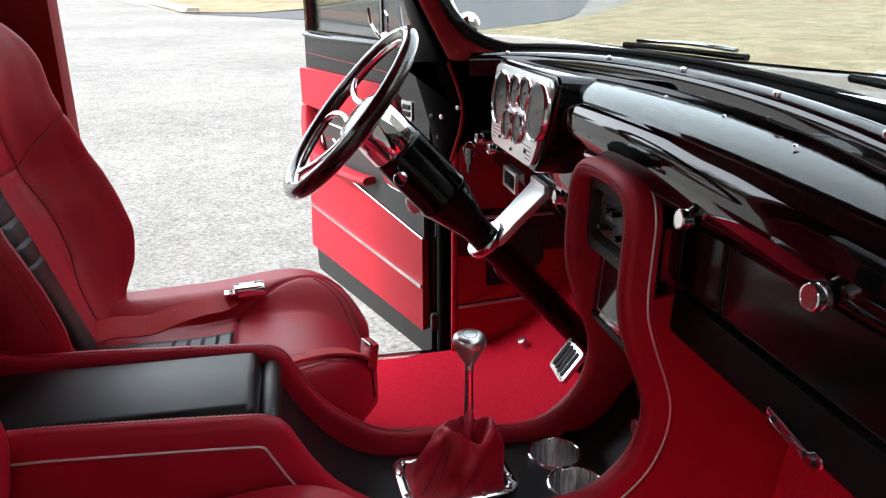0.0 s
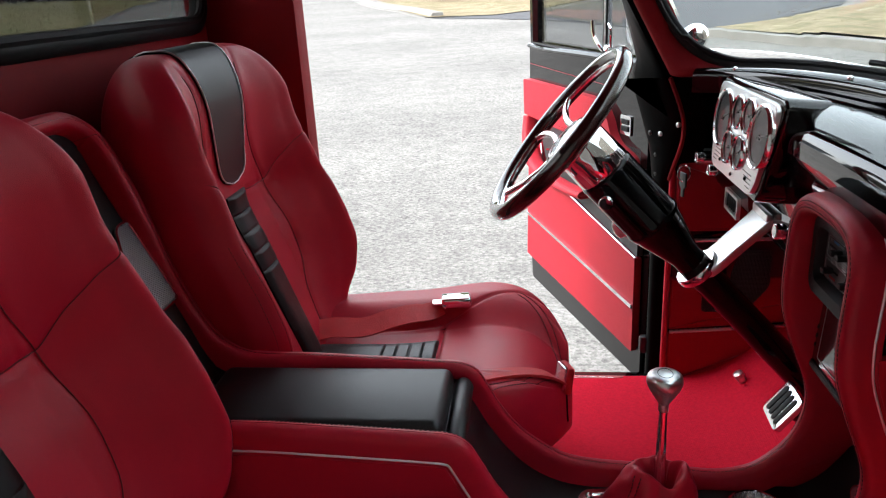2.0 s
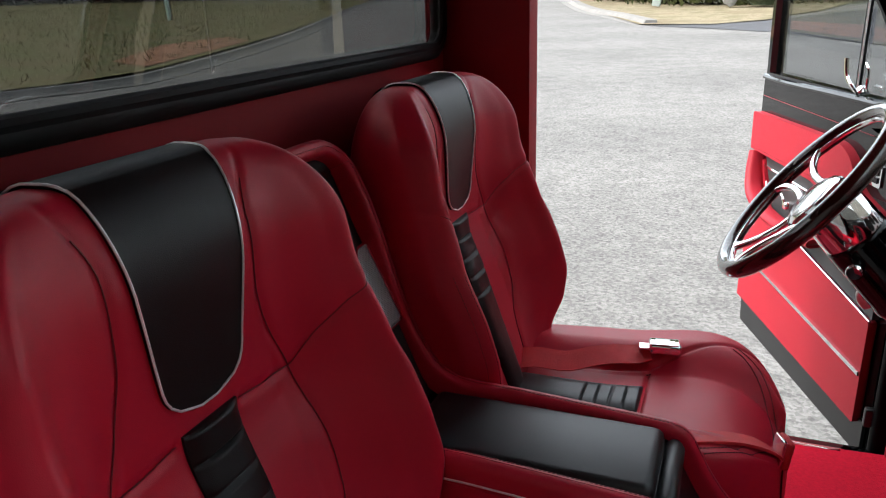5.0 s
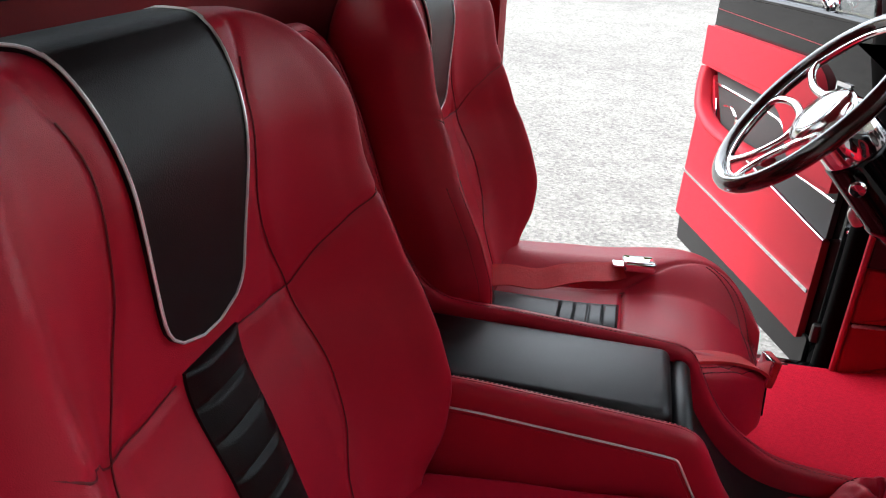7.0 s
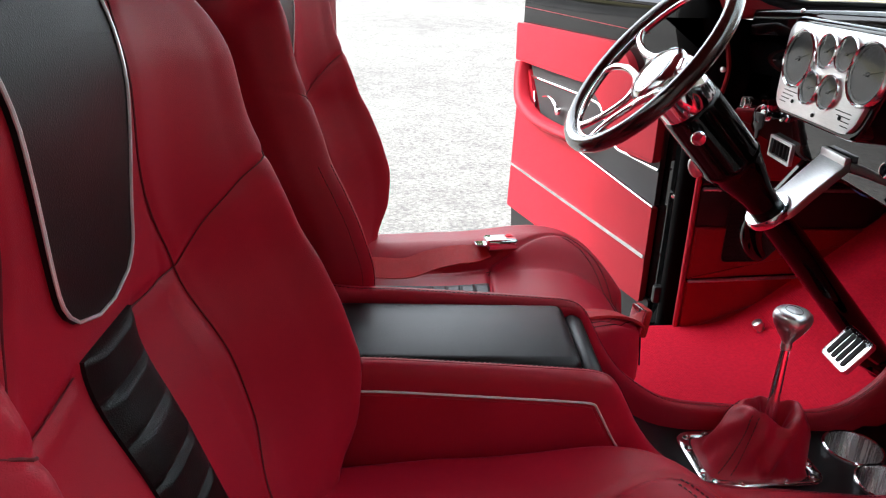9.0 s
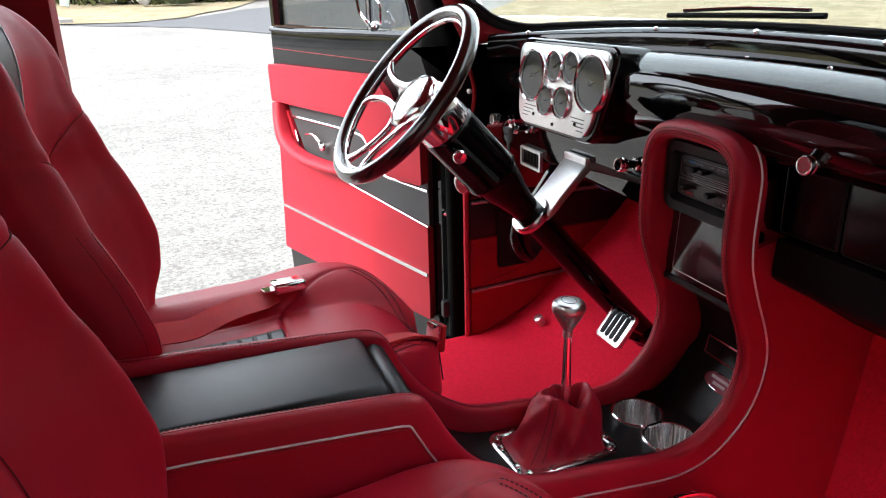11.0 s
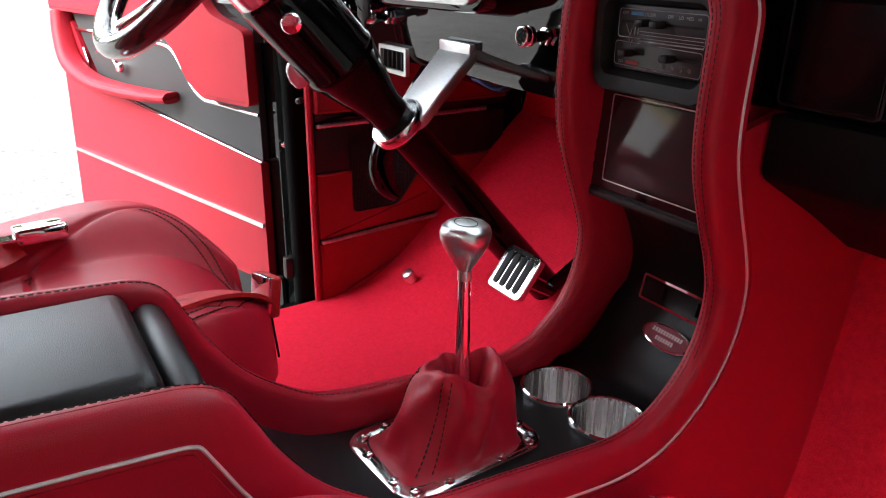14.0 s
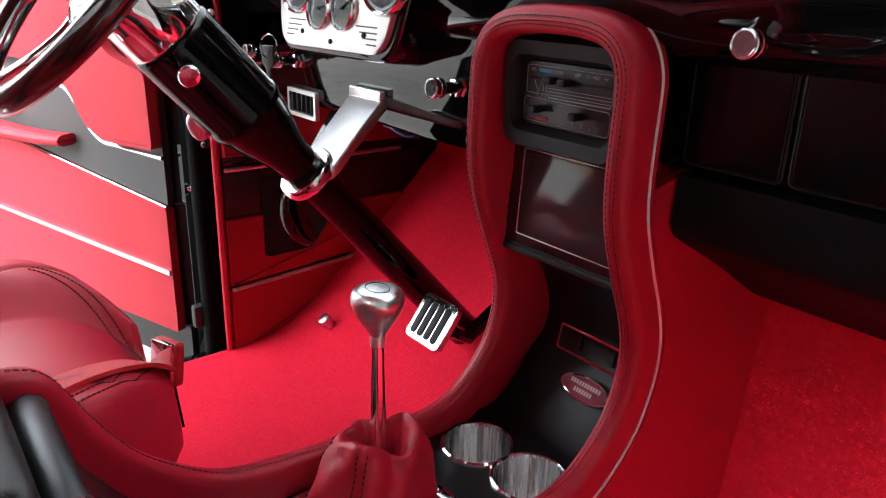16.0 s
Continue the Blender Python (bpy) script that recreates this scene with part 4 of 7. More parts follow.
for y, z, r in ((0.466, 0.638, 0.049), (0.263, 0.644, 0.048), (0.386, 0.660, 0.028), (0.329, 0.663, 0.028), (0.406, 0.600, 0.028), (0.348, 0.603, 0.028)):
    m = axes(gp(y, z, 0.0098), (-1, 0, 0.1), (0, 1, 0))
    gauge = part("gauge", turned([(r * 0.88, -0.004), (r * 0.90, 0.004), (r * 0.95, 0.006), (r, 0.003), (r, -0.004)], m, 40), POLISHED, cluster, "round gauge with a polished bezel")
    part("dial_edge", turned([(r * 0.80, 0.0012), (r * 0.80, 0.003), (r * 0.87, 0.0035), (r * 0.885, 0.0012)], m, 36), SATIN, gauge)
    part("dial", turned([(0.0005, 0.001), (r * 0.9, 0.001), (r * 0.9, -0.002)], m, 32), DIAL, gauge)
    bm = bmesh.new()
    n = 24 if r > 0.03 else 12
    for k in range(n + 1):
        a = radians(225 - 270 * k / n)
        lo = 0.72 if k % 4 == 0 else 0.78
        pa, pb = Vector((r * lo * math.cos(a), r * lo * math.sin(a), 0.0016)), Vector((r * 0.85 * math.cos(a), r * 0.85 * math.sin(a), 0.0016))
        tube([pa, pb], 0.0006 if k % 4 else 0.0009, 4, bm)
    bmesh.ops.transform(bm, matrix=m, verts=bm.verts[:])
    part("marks", bm, MARK_GREY, gauge, "dark scale marks")
    a = radians(rng.uniform(190, 230))
    bm = tube([Vector((-r * 0.16 * math.cos(a), -r * 0.16 * math.sin(a), 0.003)), Vector((r * 0.7 * math.cos(a), r * 0.7 * math.sin(a), 0.003))], [0.0014, 0.0006], 5)
    turned([(0.0005, 0.004), (r * 0.08, 0.0036), (r * 0.09, 0.001)], None, 16, bm)
    bmesh.ops.transform(bm, matrix=m, verts=bm.verts[:])
    part("needle", bm, BLACK, gauge)
    ln = part("lens", turned([(0.0003, 0.0056), (r * 0.3, 0.0055), (r * 0.6, 0.0052), (r * 0.88, 0.0046)], m, 32, caps=False), LENS, gauge)
    ln.visible_shadow = False
for y, z in ((0.450, 0.570), (0.376, 0.562), (0.300, 0.574)):
    part("indicator_lamp", turned([(0.0005, 0.003), (0.003, 0.002), (0.0035, -0.002)], axes(gp(y, z, 0.009), (-1, 0, 0.1)), 10), BLACK, cluster)
for yc in (0.466, 0.296):
    for k in range(4):
        w = 0.046 - 0.008 * k
        part("engraved_line", rbox((0.001, w, 0.0016), 0, 1, m=Matrix.Translation(gp(yc + (0.006 if yc > 0.4 else -0.004) * k, 0.584 - 0.0065 * k, 0.0088))), SATIN, cluster)


def pull_knob(name, tip, stem, label):
    """A ribbed chrome pull knob whose tip faces back into the cab."""
    kb = thing(name, tip, label, "knob", group="dash knobs")
    m = axes(Vector(tip), (1, 0, -0.05), (0, 1, 0))
    part("cap", turned([(0.0005, 0.0004), (0.0088, 0.0004), (0.0092, 0.0), (0.0104, 0.0002), (0.0112, 0.0012), (0.0112, 0.0062), (0.0100, 0.0070), (0.0100, 0.0082), (0.0110, 0.0088), (0.0110, 0.0135), (0.0102, 0.0148), (0.0072, 0.017)], m, 28), POLISHED, kb, "polished flat-faced cap", 30)
    part("stem", turned([(0.0072, 0.016), (0.0065, 0.022), (0.0060, stem)], m, 20), GLOSS, kb, "black stem")
    part("nut", turned([(0.0062, stem * 0.62), (0.0105, stem * 0.64), (0.0112, stem * 0.7), (0.0085, stem * 0.74), (0.0085, stem * 0.8), (0.0115, stem * 0.84), (0.0115, stem)], m, 6), CHROME, kb, "chrome collar nut", 30)
    return kb


pull_knob("pull_switch", (0.154, 0.654, 0.528), 0.058, "polished chrome dash knob beside the steering column")
pull_knob("pull_switch", (0.160, 0.575, 0.521), 0.055, "polished chrome pull knob on the black dashboard")
pull_knob("pull_switch", (0.162, 0.187, 0.528), 0.050, "polished chrome pull knob beside the console")
pull_knob("pull_switch", (0.171, -0.164, 0.601), 0.067, "polished chrome knob on the small dash door")
pull_knob("pull_switch", (0.160, -0.386, 0.608), 0.072, "polished chrome knob on the glove box door")


def vent(name, c, w, h, way, label, slats=5, rim=0.006, metal=None):
    """A small air vent: frame, dark well and upright slats. way is the direction it faces."""
    v = thing(name, tuple(c), label, "air vent", group="air vents")
    m = axes(Vector(c), way, (0, 0, 1)) @ Matrix.Rotation(radians(90), 4, 'Z')
    outer = round_rect(w, h, 0.003, 3)
    inner = round_rect(w - 2 * rim, h - 2 * rim, 0.002, 3)
    b = bmesh.new()
    rings = [[Vector((x, y, -0.004)) for x, y in outer], [Vector((x, y, 0.003)) for x, y in outer], [Vector((x, y, 0.003)) for x, y in inner], [Vector((x, y, -0.004)) for x, y in inner]]
    loft(rings, b, loop=True)
    bmesh.ops.transform(b, matrix=m, verts=b.verts[:])
    part("frame", b, metal or ALU, v, "thin bright frame")
    part("well", rbox((w - 2 * rim, h - 2 * rim, 0.002), 0, 1, m=m @ Matrix.Translation((0, 0, -0.004))), BLACK, v)
    for k in range(slats):
        x = (-0.5 + (k + 0.5) / slats) * (w - 0.016)
        part("slat", rbox((0.003, h - 0.014, 0.006), 0.0008, 1, m=m @ Matrix.Translation((x, 0, -0.001)) @ Matrix.Rotation(radians(20), 4, 'Y')), PLASTIC, v)
    return v


vent("dash_vent", (0.2085, 0.574, 0.455), 0.090, 0.042, (-1, 0, 0), "black air vent in a thin chrome frame under the gauges")

DOOR_BLACK = mat("black_dash_door_paint", (0.003, 0.003, 0.0034), 0.2, spec=0.3, vary=0.3, vary_scale=8)
# small door and glove box door set into the dash, with their dark joints
for y0, y1, nm, lb in ((-0.097, -0.184, "ashtray_door", "small glossy black door in the dashboard"), (-0.190, -0.60, "glove_box_door", "glossy black glove box door")):
    gd = thing(nm, (0.23, (y0 + y1) / 2, 0.497), lb, "dash door")
    m = Matrix(((0, 0, -1, 0.222), (-1, 0, 0, (y0 + y1) / 2), (0, 1, 0, 0.543), (0, 0, 0, 1)))
    part("panel", prism(round_rect(y0 - y1 - 0.003, 0.088, 0.004, 3), m, 0.004, 0.0012, 2), DOOR_BLACK, gd)
    edge = [m @ Vector((x, y, 0.002)) for x, y in round_rect(y0 - y1, 0.092, 0.005, 3)]
    part("joint", tube(edge, 0.0012, 5, closed=True), SATIN, gd, "thin joint round the door")

# climate unit under the passenger side
unit = thing("climate_unit", (0.3, -0.35, 0.33), "black plastic climate unit under the dashboard", "climate unit")
um = Matrix(((1, 0, 0, 0), (0, 0, -1, -0.097), (0, 1, 0, 0), (0, 0, 0, 1)))
part("case", prism(round_corners([(0.216, 0.488), (0.214, 0.434), (0.30, 0.386), (0.385, 0.333), (0.50, 0.335), (0.50, 0.488)], [0.002, 0.012, 0.02, 0.01, 0.01, 0.002], 4), um, 0.52, 0.006, 2), SATIN_BLACK, unit)
stm = axes((0.2125, -0.338, 0.442), (-1, 0, 0), (0, -1, -0.12))
stay = part("stay", prism(round_corners([(-0.040, -0.004), (-0.024, -0.008), (0.030, -0.008), (0.040, -0.002), (0.040, 0.010), (0.028, 0.010), (0.024, 0.004), (-0.024, 0.006), (-0.040, 0.006)], 0.003, 3), stm, 0.003, 0.0008), CHROME, unit, "small steel stay")
for x in (-0.028, 0.020, 0.033):
    part("screw", turned([(0.0005, 0.0015), (0.003, 0.0012), (0.0034, 0.0)], stm @ Matrix.Translation((x, 0.0, 0.003)), 10), SATIN, stay)

# wiper arms outside
def wiper(p0, p1, label):
    w = thing("wiper", p0, label, "wiper", group="wipers")
    a, b = Vector(p0), Vector(p1)
    part("blade", tube([a + Vector((0, 0, 0.000)), b], 0.0045, 6), RUBBER, w)
    part("blade_holder", tube(smooth_path([a.lerp(b, 0.1) + Vector((0.006, 0, 0.007)), a.lerp(b, 0.5) + Vector((0.008, 0, 0.010)), a.lerp(b, 0.9) + Vector((0.006, 0, 0.007))], 6), 0.003, 6), CHROME, w)
    return w


wiper((0.292, 0.262, 0.745), (0.316, -0.03, 0.752), "black wiper blade resting at the windshield foot")
wiper((0.300, -0.225, 0.752), (0.27, -0.50, 0.752), "black wiper blade resting on the passenger side")

# ---- centre console ----
CY = 0.010           # its middle line


def wall_y(s, x):
    """Middle of the padded wall on the near (-1) or far (1) side."""
    return 0.106 if s > 0 else -0.077


# top edge of the side walls as (x, z), from the rear top forward to the dash
EDGE = [(-0.752, 0.705), (-0.735, 0.672), (-0.719, 0.630), (-0.703, 0.580), (-0.684, 0.515), (-0.658, 0.450), (-0.626, 0.402), (-0.580, 0.380), (-0.50, 0.377), (-0.40, 0.372), (-0.31, 0.367), (-0.272, 0.363), (-0.252, 0.351), (-0.238, 0.327), (-0.222, 0.297), (-0.198, 0.263), (-0.170, 0.238), (-0.131, 0.213), (-0.09, 0.203), (-0.03, 0.198),
        (0.03, 0.193), (0.09, 0.189), (0.13, 0.197), (0.157, 0.215), (0.183, 0.245), (0.197, 0.28), (0.200, 0.315), (0.192, 0.347), (0.174, 0.392), (0.158, 0.440), (0.153, 0.48), (0.153, 0.517), (0.154, 0.55)]
# black inner trough as (x, z)
TROUGH = [(-0.796, 0.735), (-0.784, 0.70), (-0.762, 0.645), (-0.736, 0.585), (-0.703, 0.51), (-0.670, 0.43), (-0.64, 0.365), (-0.60, 0.345), (-0.31, 0.345), (-0.278, 0.335), (-0.258, 0.305), (-0.238, 0.268), (-0.21, 0.228), (-0.178, 0.196), (-0.14, 0.175), (-0.10, 0.166), (-0.06, 0.164), (-0.02, 0.164), (0.085, 0.164)]
TROUGH_FRONT = [(0.19, 0.164), (0.205, 0.166), (0.232, 0.185), (0.254, 0.212), (0.272, 0.243), (0.276, 0.28), (0.258, 0.33), (0.228, 0.372), (0.208, 0.39), (0.206, 0.50), (0.206, 0.59)]

console = thing("console", (-0.2, CY, 0.0), "red leather console with black inlay, armrest lid and chrome piping", "console")
NEAR, FAR = wall_y(-1, 0), wall_y(1, 0)
arch_f = [(0.155, NEAR + 0.002, 0.570), (0.156, NEAR + 0.012, 0.590), (0.157, NEAR + 0.032, 0.602), (0.158, NEAR + 0.065, 0.607), (0.158, FAR - 0.065, 0.607), (0.157, FAR - 0.032, 0.602), (0.156, FAR - 0.012, 0.590), (0.155, FAR - 0.002, 0.570)]
arch_r = [(-0.765, FAR - 0.008, 0.722), (-0.771, FAR - 0.030, 0.735), (-0.772, 0.05, 0.739), (-0.772, -0.02, 0.739), (-0.771, NEAR + 0.030, 0.735), (-0.765, NEAR + 0.008, 0.722)]
ctrl = [(x, NEAR, z) for x, z in EDGE] + arch_f + [(x, FAR, z) for x, z in reversed(EDGE)] + arch_r
rim_path = smooth_path(ctrl, 5, closed=True)


def rim_frame(path):
    """Place, inward and outward directions along the wall's top edge."""
    rows = []
    for p, t in rail(path, True):
        if p.x > 0.12 and p.z > 0.535:
            out = Vector((-1, 0, 0))
            out = (out - t * out.dot(t)).normalized()
        elif p.x < -0.759:
            out = Vector((0.91, 0, 0.42))
            out = (out - t * out.dot(t)).normalized()
        else:
            out = t.cross(Vector((0, 1 if p.y < 0.015 else -1, 0))).normalized()
        rows.append((p, out.cross(t).normalized(), out))
    return rows


RIM = rim_frame(rim_path)
SECTION = [(0.0125, -0.040), (0.0125, -0.012), (0.0118, -0.006), (0.0095, -0.0022), (0.006, -0.0004), (0.0015, 0.0), (0.001, -0.0012), (0.0005, 0.0), (-0.005, -0.0006), (-0.0088, -0.0026), (-0.0114, -0.0064), (-0.0128, -0.012), (-0.0138, -0.024), (-0.0142, -0.0305), (-0.0128, -0.0318), (-0.0138, -0.0332), (-0.0140, -0.040)]
part("padded_rim", loft([[p + i * a + o * c for a, c in SECTION] for p, i, o in RIM], loop=True), RED, console, "red leather padded rim with dark stitching", angle=50)
for s in (-1, 1):
    rings = [[p + i * a + o * c * lerp(p.z, [(0.22, 0.3), (0.30, 1.0)]) for a, c in ((0.0122, -0.030), (0.0135, -0.045), (0.0125, -0.07), (0.008, -0.11))] for p, i, o in RIM if (p.y - 0.015) * s > 0.06 and 0.10 < p.x < 0.3 and p.z < 0.56]
    part("inner_side", loft(rings, close=False), RED, console)


# outer sides down to the floor, flaring forward under the dash
def side_sheet(s):
    rows = [p + o * -0.037 for p, i, o in RIM if (p.y - 0.015) * s > 0.08 and p.x > -0.757 and p.z < 0.705 and not (p.x > 0.1 and p.z > 0.475)]
    if s > 0:
        rows.reverse()
    line = [(p.x, p.z) for p in rows] + [(0.24, 0.487), (0.48, 0.485), (0.48, -0.03), (-0.78, -0.03)]
    y0 = wall_y(s, 0) + s * 0.0135
    m = Matrix(((1, 0, 0, 0), (0, 0, s, y0 - s * 0.008), (0, 1, 0, 0), (0, 0, 0, 1)))
    return prism(line, m, 0.010)


for s in (-1, 1):
    part("side_panel", side_sheet(s), RED, console, angle=60)
part("front_closing", rbox((0.02, 0.17, 0.46), 0.004, 1, m=Matrix.Translation((0.30, CY, 0.25))), BLACK, console)

# trough: rear part, flat tray with two round holes, front part
def trough_sheet(line):
    rings = []
    tl = smooth_path([(x, 0, z) for x, z in line], 4)
    for k in range(9):
        rings.append([Vector((p.x, wall_y(-1, p.x) + (wall_y(1, p.x) - wall_y(-1, p.x)) * k / 8, p.z)) for p in tl])
    return loft(rings, close=False)


CUP_STEEL = mat("brushed_steel_cup", (0.86, 0.86, 0.86), 0.27, metal=1.0, vary=0.22, vary_scale=90, stretch=(3, 3, 0.12), rough_vary=0.05)
CUPS = ((0.134, 0.0515), (0.139, -0.0235))
bm = trough_sheet(TROUGH)
merge(bm, trough_sheet(TROUGH_FRONT))
flat = bmesh.new()
edges = []
for pts in [[(0.085, NEAR), (0.19, NEAR), (0.19, FAR), (0.085, FAR)]] + [[(cx + 0.0385 * math.cos(2 * math.pi * k / 40), cy + 0.0385 * math.sin(2 * math.pi * k / 40)) for k in range(40)] for cx, cy in CUPS]:
    vs = [flat.verts.new((x, y, 0.164)) for x, y in pts]
    edges += [flat.edges.new((vs[k], vs[(k + 1) % len(vs)])) for k in range(len(vs))]
bmesh.ops.triangle_fill(flat, edges=edges, use_beauty=True)
merge(bm, flat)
part("black_inlay", bm, BLACK_LEATHER, console, "black textured leather lining", angle=60)

# armrest lid with its front roll
bm = rbox((0.335, 0.152, 0.05), 0.014, 4, m=Matrix.Translation((-0.452, 0.015, 0.342)))
part("lid", bm, BLACK_LEATHER, console, "black leather armrest lid")
rollm = axes((-0.271, 0.015, 0.338), (0, 1, 0))
part("lid_roll", turned([(0.002, -0.075), (0.011, -0.074), (0.014, -0.066), (0.014, 0.066), (0.011, 0.074), (0.002, 0.075)], rollm, 16), BLACK_LEATHER, console)

# chrome piping and stitching along the rims
pipe = [p + i * -0.0146 + o * -0.0316 for p, i, o in RIM if (p.y < -0.05 and p.x > -0.66) or (p.y < 0.0 and p.x > 0.1)]
part("chrome_piping", tube(pipe, 0.0015, 6), SILVER, console, "thin chrome piping along the side")
for k in range(2):
    line = [p + i * (0.0045 if k else -0.0035) + o * 0.0006 for p, i, o in RIM if not (p.x < -0.757 and p.z > 0.705) and (k == 1 or p.x > 0.13 and p.z > 0.25)]
    part("rim_stitching", stitches(line), THREAD, console, "dark stitching along the rim")

# cup holders
for k, (cx, cy) in enumerate(CUPS):
    cup = thing("cup_holder", (cx, cy, 0.11), "brushed steel cup holder set into the console", "cup holder", group="cup holders")
    m = Matrix.Translation((cx, cy, 0.165))
    part("well", turned([(0.0375, 0.0025), (0.0370, 0.0), (0.036, -0.068), (0.033, -0.075), (0.0005, -0.076)], m, 44, caps=False), CUP_STEEL, cup, "brushed steel well")
    part("flange", turned([(0.0365, 0.0), (0.0368, 0.003), (0.0385, 0.0042), (0.0405, 0.0028), (0.0412, 0.0)], m, 44, caps=False), CHROME, cup, "polished rolled rim")

# gear lever
LX, LY = -0.004, 0.035
lever = thing("gear_lever", (LX, LY, 0.166), "gear lever with satin metal knob and red leather boot", "gear lever")
plate_m = Matrix.Translation((-0.026, 0.028, 0.1655)) @ Matrix.Rotation(radians(4), 4, 'Z')
o1, o2 = round_rect(0.166, 0.120, 0.024, 6), round_rect(0.136, 0.090, 0.014, 6)
b = bmesh.new()
loft([[Vector((x, y, z)) for x, y in o] for o, z in ((o1, 0.0), (o1, 0.003), (round_rect(0.163, 0.117, 0.022, 6), 0.0042), (round_rect(0.139, 0.093, 0.015, 6), 0.0042), (o2, 0.003), (o2, 0.0))], b, loop=True)
bmesh.ops.transform(b, matrix=plate_m, verts=b.verts[:])
part("bezel", b, POLISHED, lever, "polished square bezel")
for x, y in ((-0.068, 0.02), (-0.068, -0.024), (-0.035, 0.0485), (0.02, 0.0485), (0.068, 0.022), (0.068, -0.02), (0.025, -0.0485), (-0.03, -0.0485), (-0.060, 0.044), (-0.060, -0.044), (0.060, 0.044), (0.060, -0.044)):
    part("bolt", turned([(0.0005, 0.0038), (0.0020, 0.0036), (0.0026, 0.0026), (0.0046, 0.0024), (0.0056, 0.0)], plate_m @ Matrix.Translation((x * 1.1, y * 1.08, 0.004)), 14), CHROME, lever)
# boot: folded leather that rises from the bezel and turns in round the lever
rings = []
NB = 96
for t, z, shrink in ((0.0, 0.167, 1), (0.06, 0.171, 1), (0.16, 0.178, 1), (0.28, 0.187, 1), (0.40, 0.197, 1), (0.52, 0.207, 1), (0.64, 0.216, 1), (0.76, 0.225, 1), (0.88, 0.233, 1), (0.96, 0.238, 1), (1.0, 0.2415, 0.98), (1.0, 0.2435, 0.93), (1.0, 0.2438, 0.86), (1.0, 0.241, 0.76), (1.0, 0.234, 0.66), (1.0, 0.222, 0.54), (1.0, 0.206, 0.42), (1.0, 0.192, 0.33)):
    ring = []
    for k in range(NB):
        a = 2 * math.pi * k / NB
        ca, sa = math.cos(a), math.sin(a)
        rx = 0.068 / (abs(ca) ** 6 + abs(sa * 1.46) ** 6) ** (1 / 6)
        base = Vector((-0.026 + rx * ca, 0.028 + rx * sa, 0))
        rt = 0.0350 + 0.0045 * math.cos(2 * a + 0.9) + 0.0030 * math.cos(3 * a + 1.6)
        lean = Vector((-0.004, -0.002, 0)) * (1 - shrink) * 2
        neck = Vector((LX - 0.003 + rt * shrink * ca, LY - 0.002 + rt * shrink * sa, 0)) - lean
        q = base.lerp(neck, t ** 0.62)
        belly = math.sin(math.pi * min(1.0, t)) ** 0.8
        fold = 0.0042 * math.sin(4 * a + 3.2 * t + 0.4) * belly + 0.0022 * math.sin(7 * a - 5 * t + 1.0) * belly
        pinch = 0.0028 * math.sin(11 * a + 2 * t) * max(0.0, 1 - abs(t - 0.25) * 4)
        lip = (0.0022 * math.sin(5 * a + 1.2) + 0.0012 * math.sin(9 * a)) * (t > 0.85)
        q = q + Vector((ca, sa, 0)) * (fold + pinch + lip + 0.0035 * belly)
        zz = z + (0.0070 * math.cos(2 * a - 0.5) + 0.0040 * math.cos(3 * a + 0.8)) * t ** 2.5 * min(1.0, shrink * 1.3)
        ring.append(Vector((q.x, q.y, zz)))
    rings.append(ring)
smooth_rings = []
for a, b2 in zip(rings[:-1], rings[1:]):
    smooth_rings += [a, [(p + q) / 2 for p, q in zip(a, b2)]]
smooth_rings.append(rings[-1])
boot = part("boot", loft(smooth_rings, caps=False), RED, lever, "creased red leather boot")
for k0 in (57, 60, 36, 39):
    part("boot_stitching", stitches([rings[i][k0] + (rings[i][k0] - Vector((LX, LY, rings[i][k0].z))).normalized() * 0.0007 for i in range(1, 11)], r=0.0008), THREAD, boot, "dark stitching")
part("rod", turned([(0.0085, 0.190), (0.0085, 0.215), (0.0055, 0.335), (0.0055, 0.345)], Matrix.Translation((LX, LY, 0)), 20), CHROME, lever, "polished tapered rod")
part("knob", turned([(0.0066, 0.333), (0.0068, 0.341), (0.0062, 0.3425), (0.0072, 0.345), (0.0105, 0.350), (0.0155, 0.358), (0.0205, 0.367), (0.0231, 0.374), (0.0236, 0.379), (0.0222, 0.3838), (0.0190, 0.3868), (0.0135, 0.3880), (0.0005, 0.3884)], Matrix.Translation((LX, LY, 0)), 40), SATIN_ALU, lever, "satin pear-shaped metal knob")
ring = [Vector((LX + 0.0095 * math.cos(a), LY + 0.0125 * math.sin(a), 0.3880)) for a in (2 * math.pi * k / 36 for k in range(36))]
part("knob_emblem", tube(ring, 0.0006, 4, closed=True), SATIN, lever, "engraved oval ring")

# heater control in its grained surround
heater = thing("heater_control", (0.185, CY - 0.004, 0.48), "black heater control panel in a grained plastic surround", "heater control")
HM = Matrix(((0, 0, -1, 0.192), (-1, 0, 0, 0.013), (0, 1, 0, 0.5385), (0, 0, 0, 1)))
ho, hi = round_rect(0.146, 0.104, 0.018, 6), round_rect(0.118, 0.062, 0.010, 6)
b = bmesh.new()
loft([[Vector((x, y, z)) for x, y in o] for o, z in ((ho, -0.015), (ho, 0.010), (round_rect(0.140, 0.098, 0.017, 6), 0.017), (round_rect(0.126, 0.072, 0.013, 6), 0.015), (hi, 0.004), (hi, -0.015))], b, loop=True)
bmesh.ops.transform(b, matrix=HM, verts=b.verts[:])
part("surround", b, PLASTIC, heater)
part("panel", prism(round_rect(0.118, 0.060, 0.008, 4), HM, 0.004, 0.001), mat("control_panel_black", (0.010, 0.010, 0.011), 0.3, vary=0.2), heater)
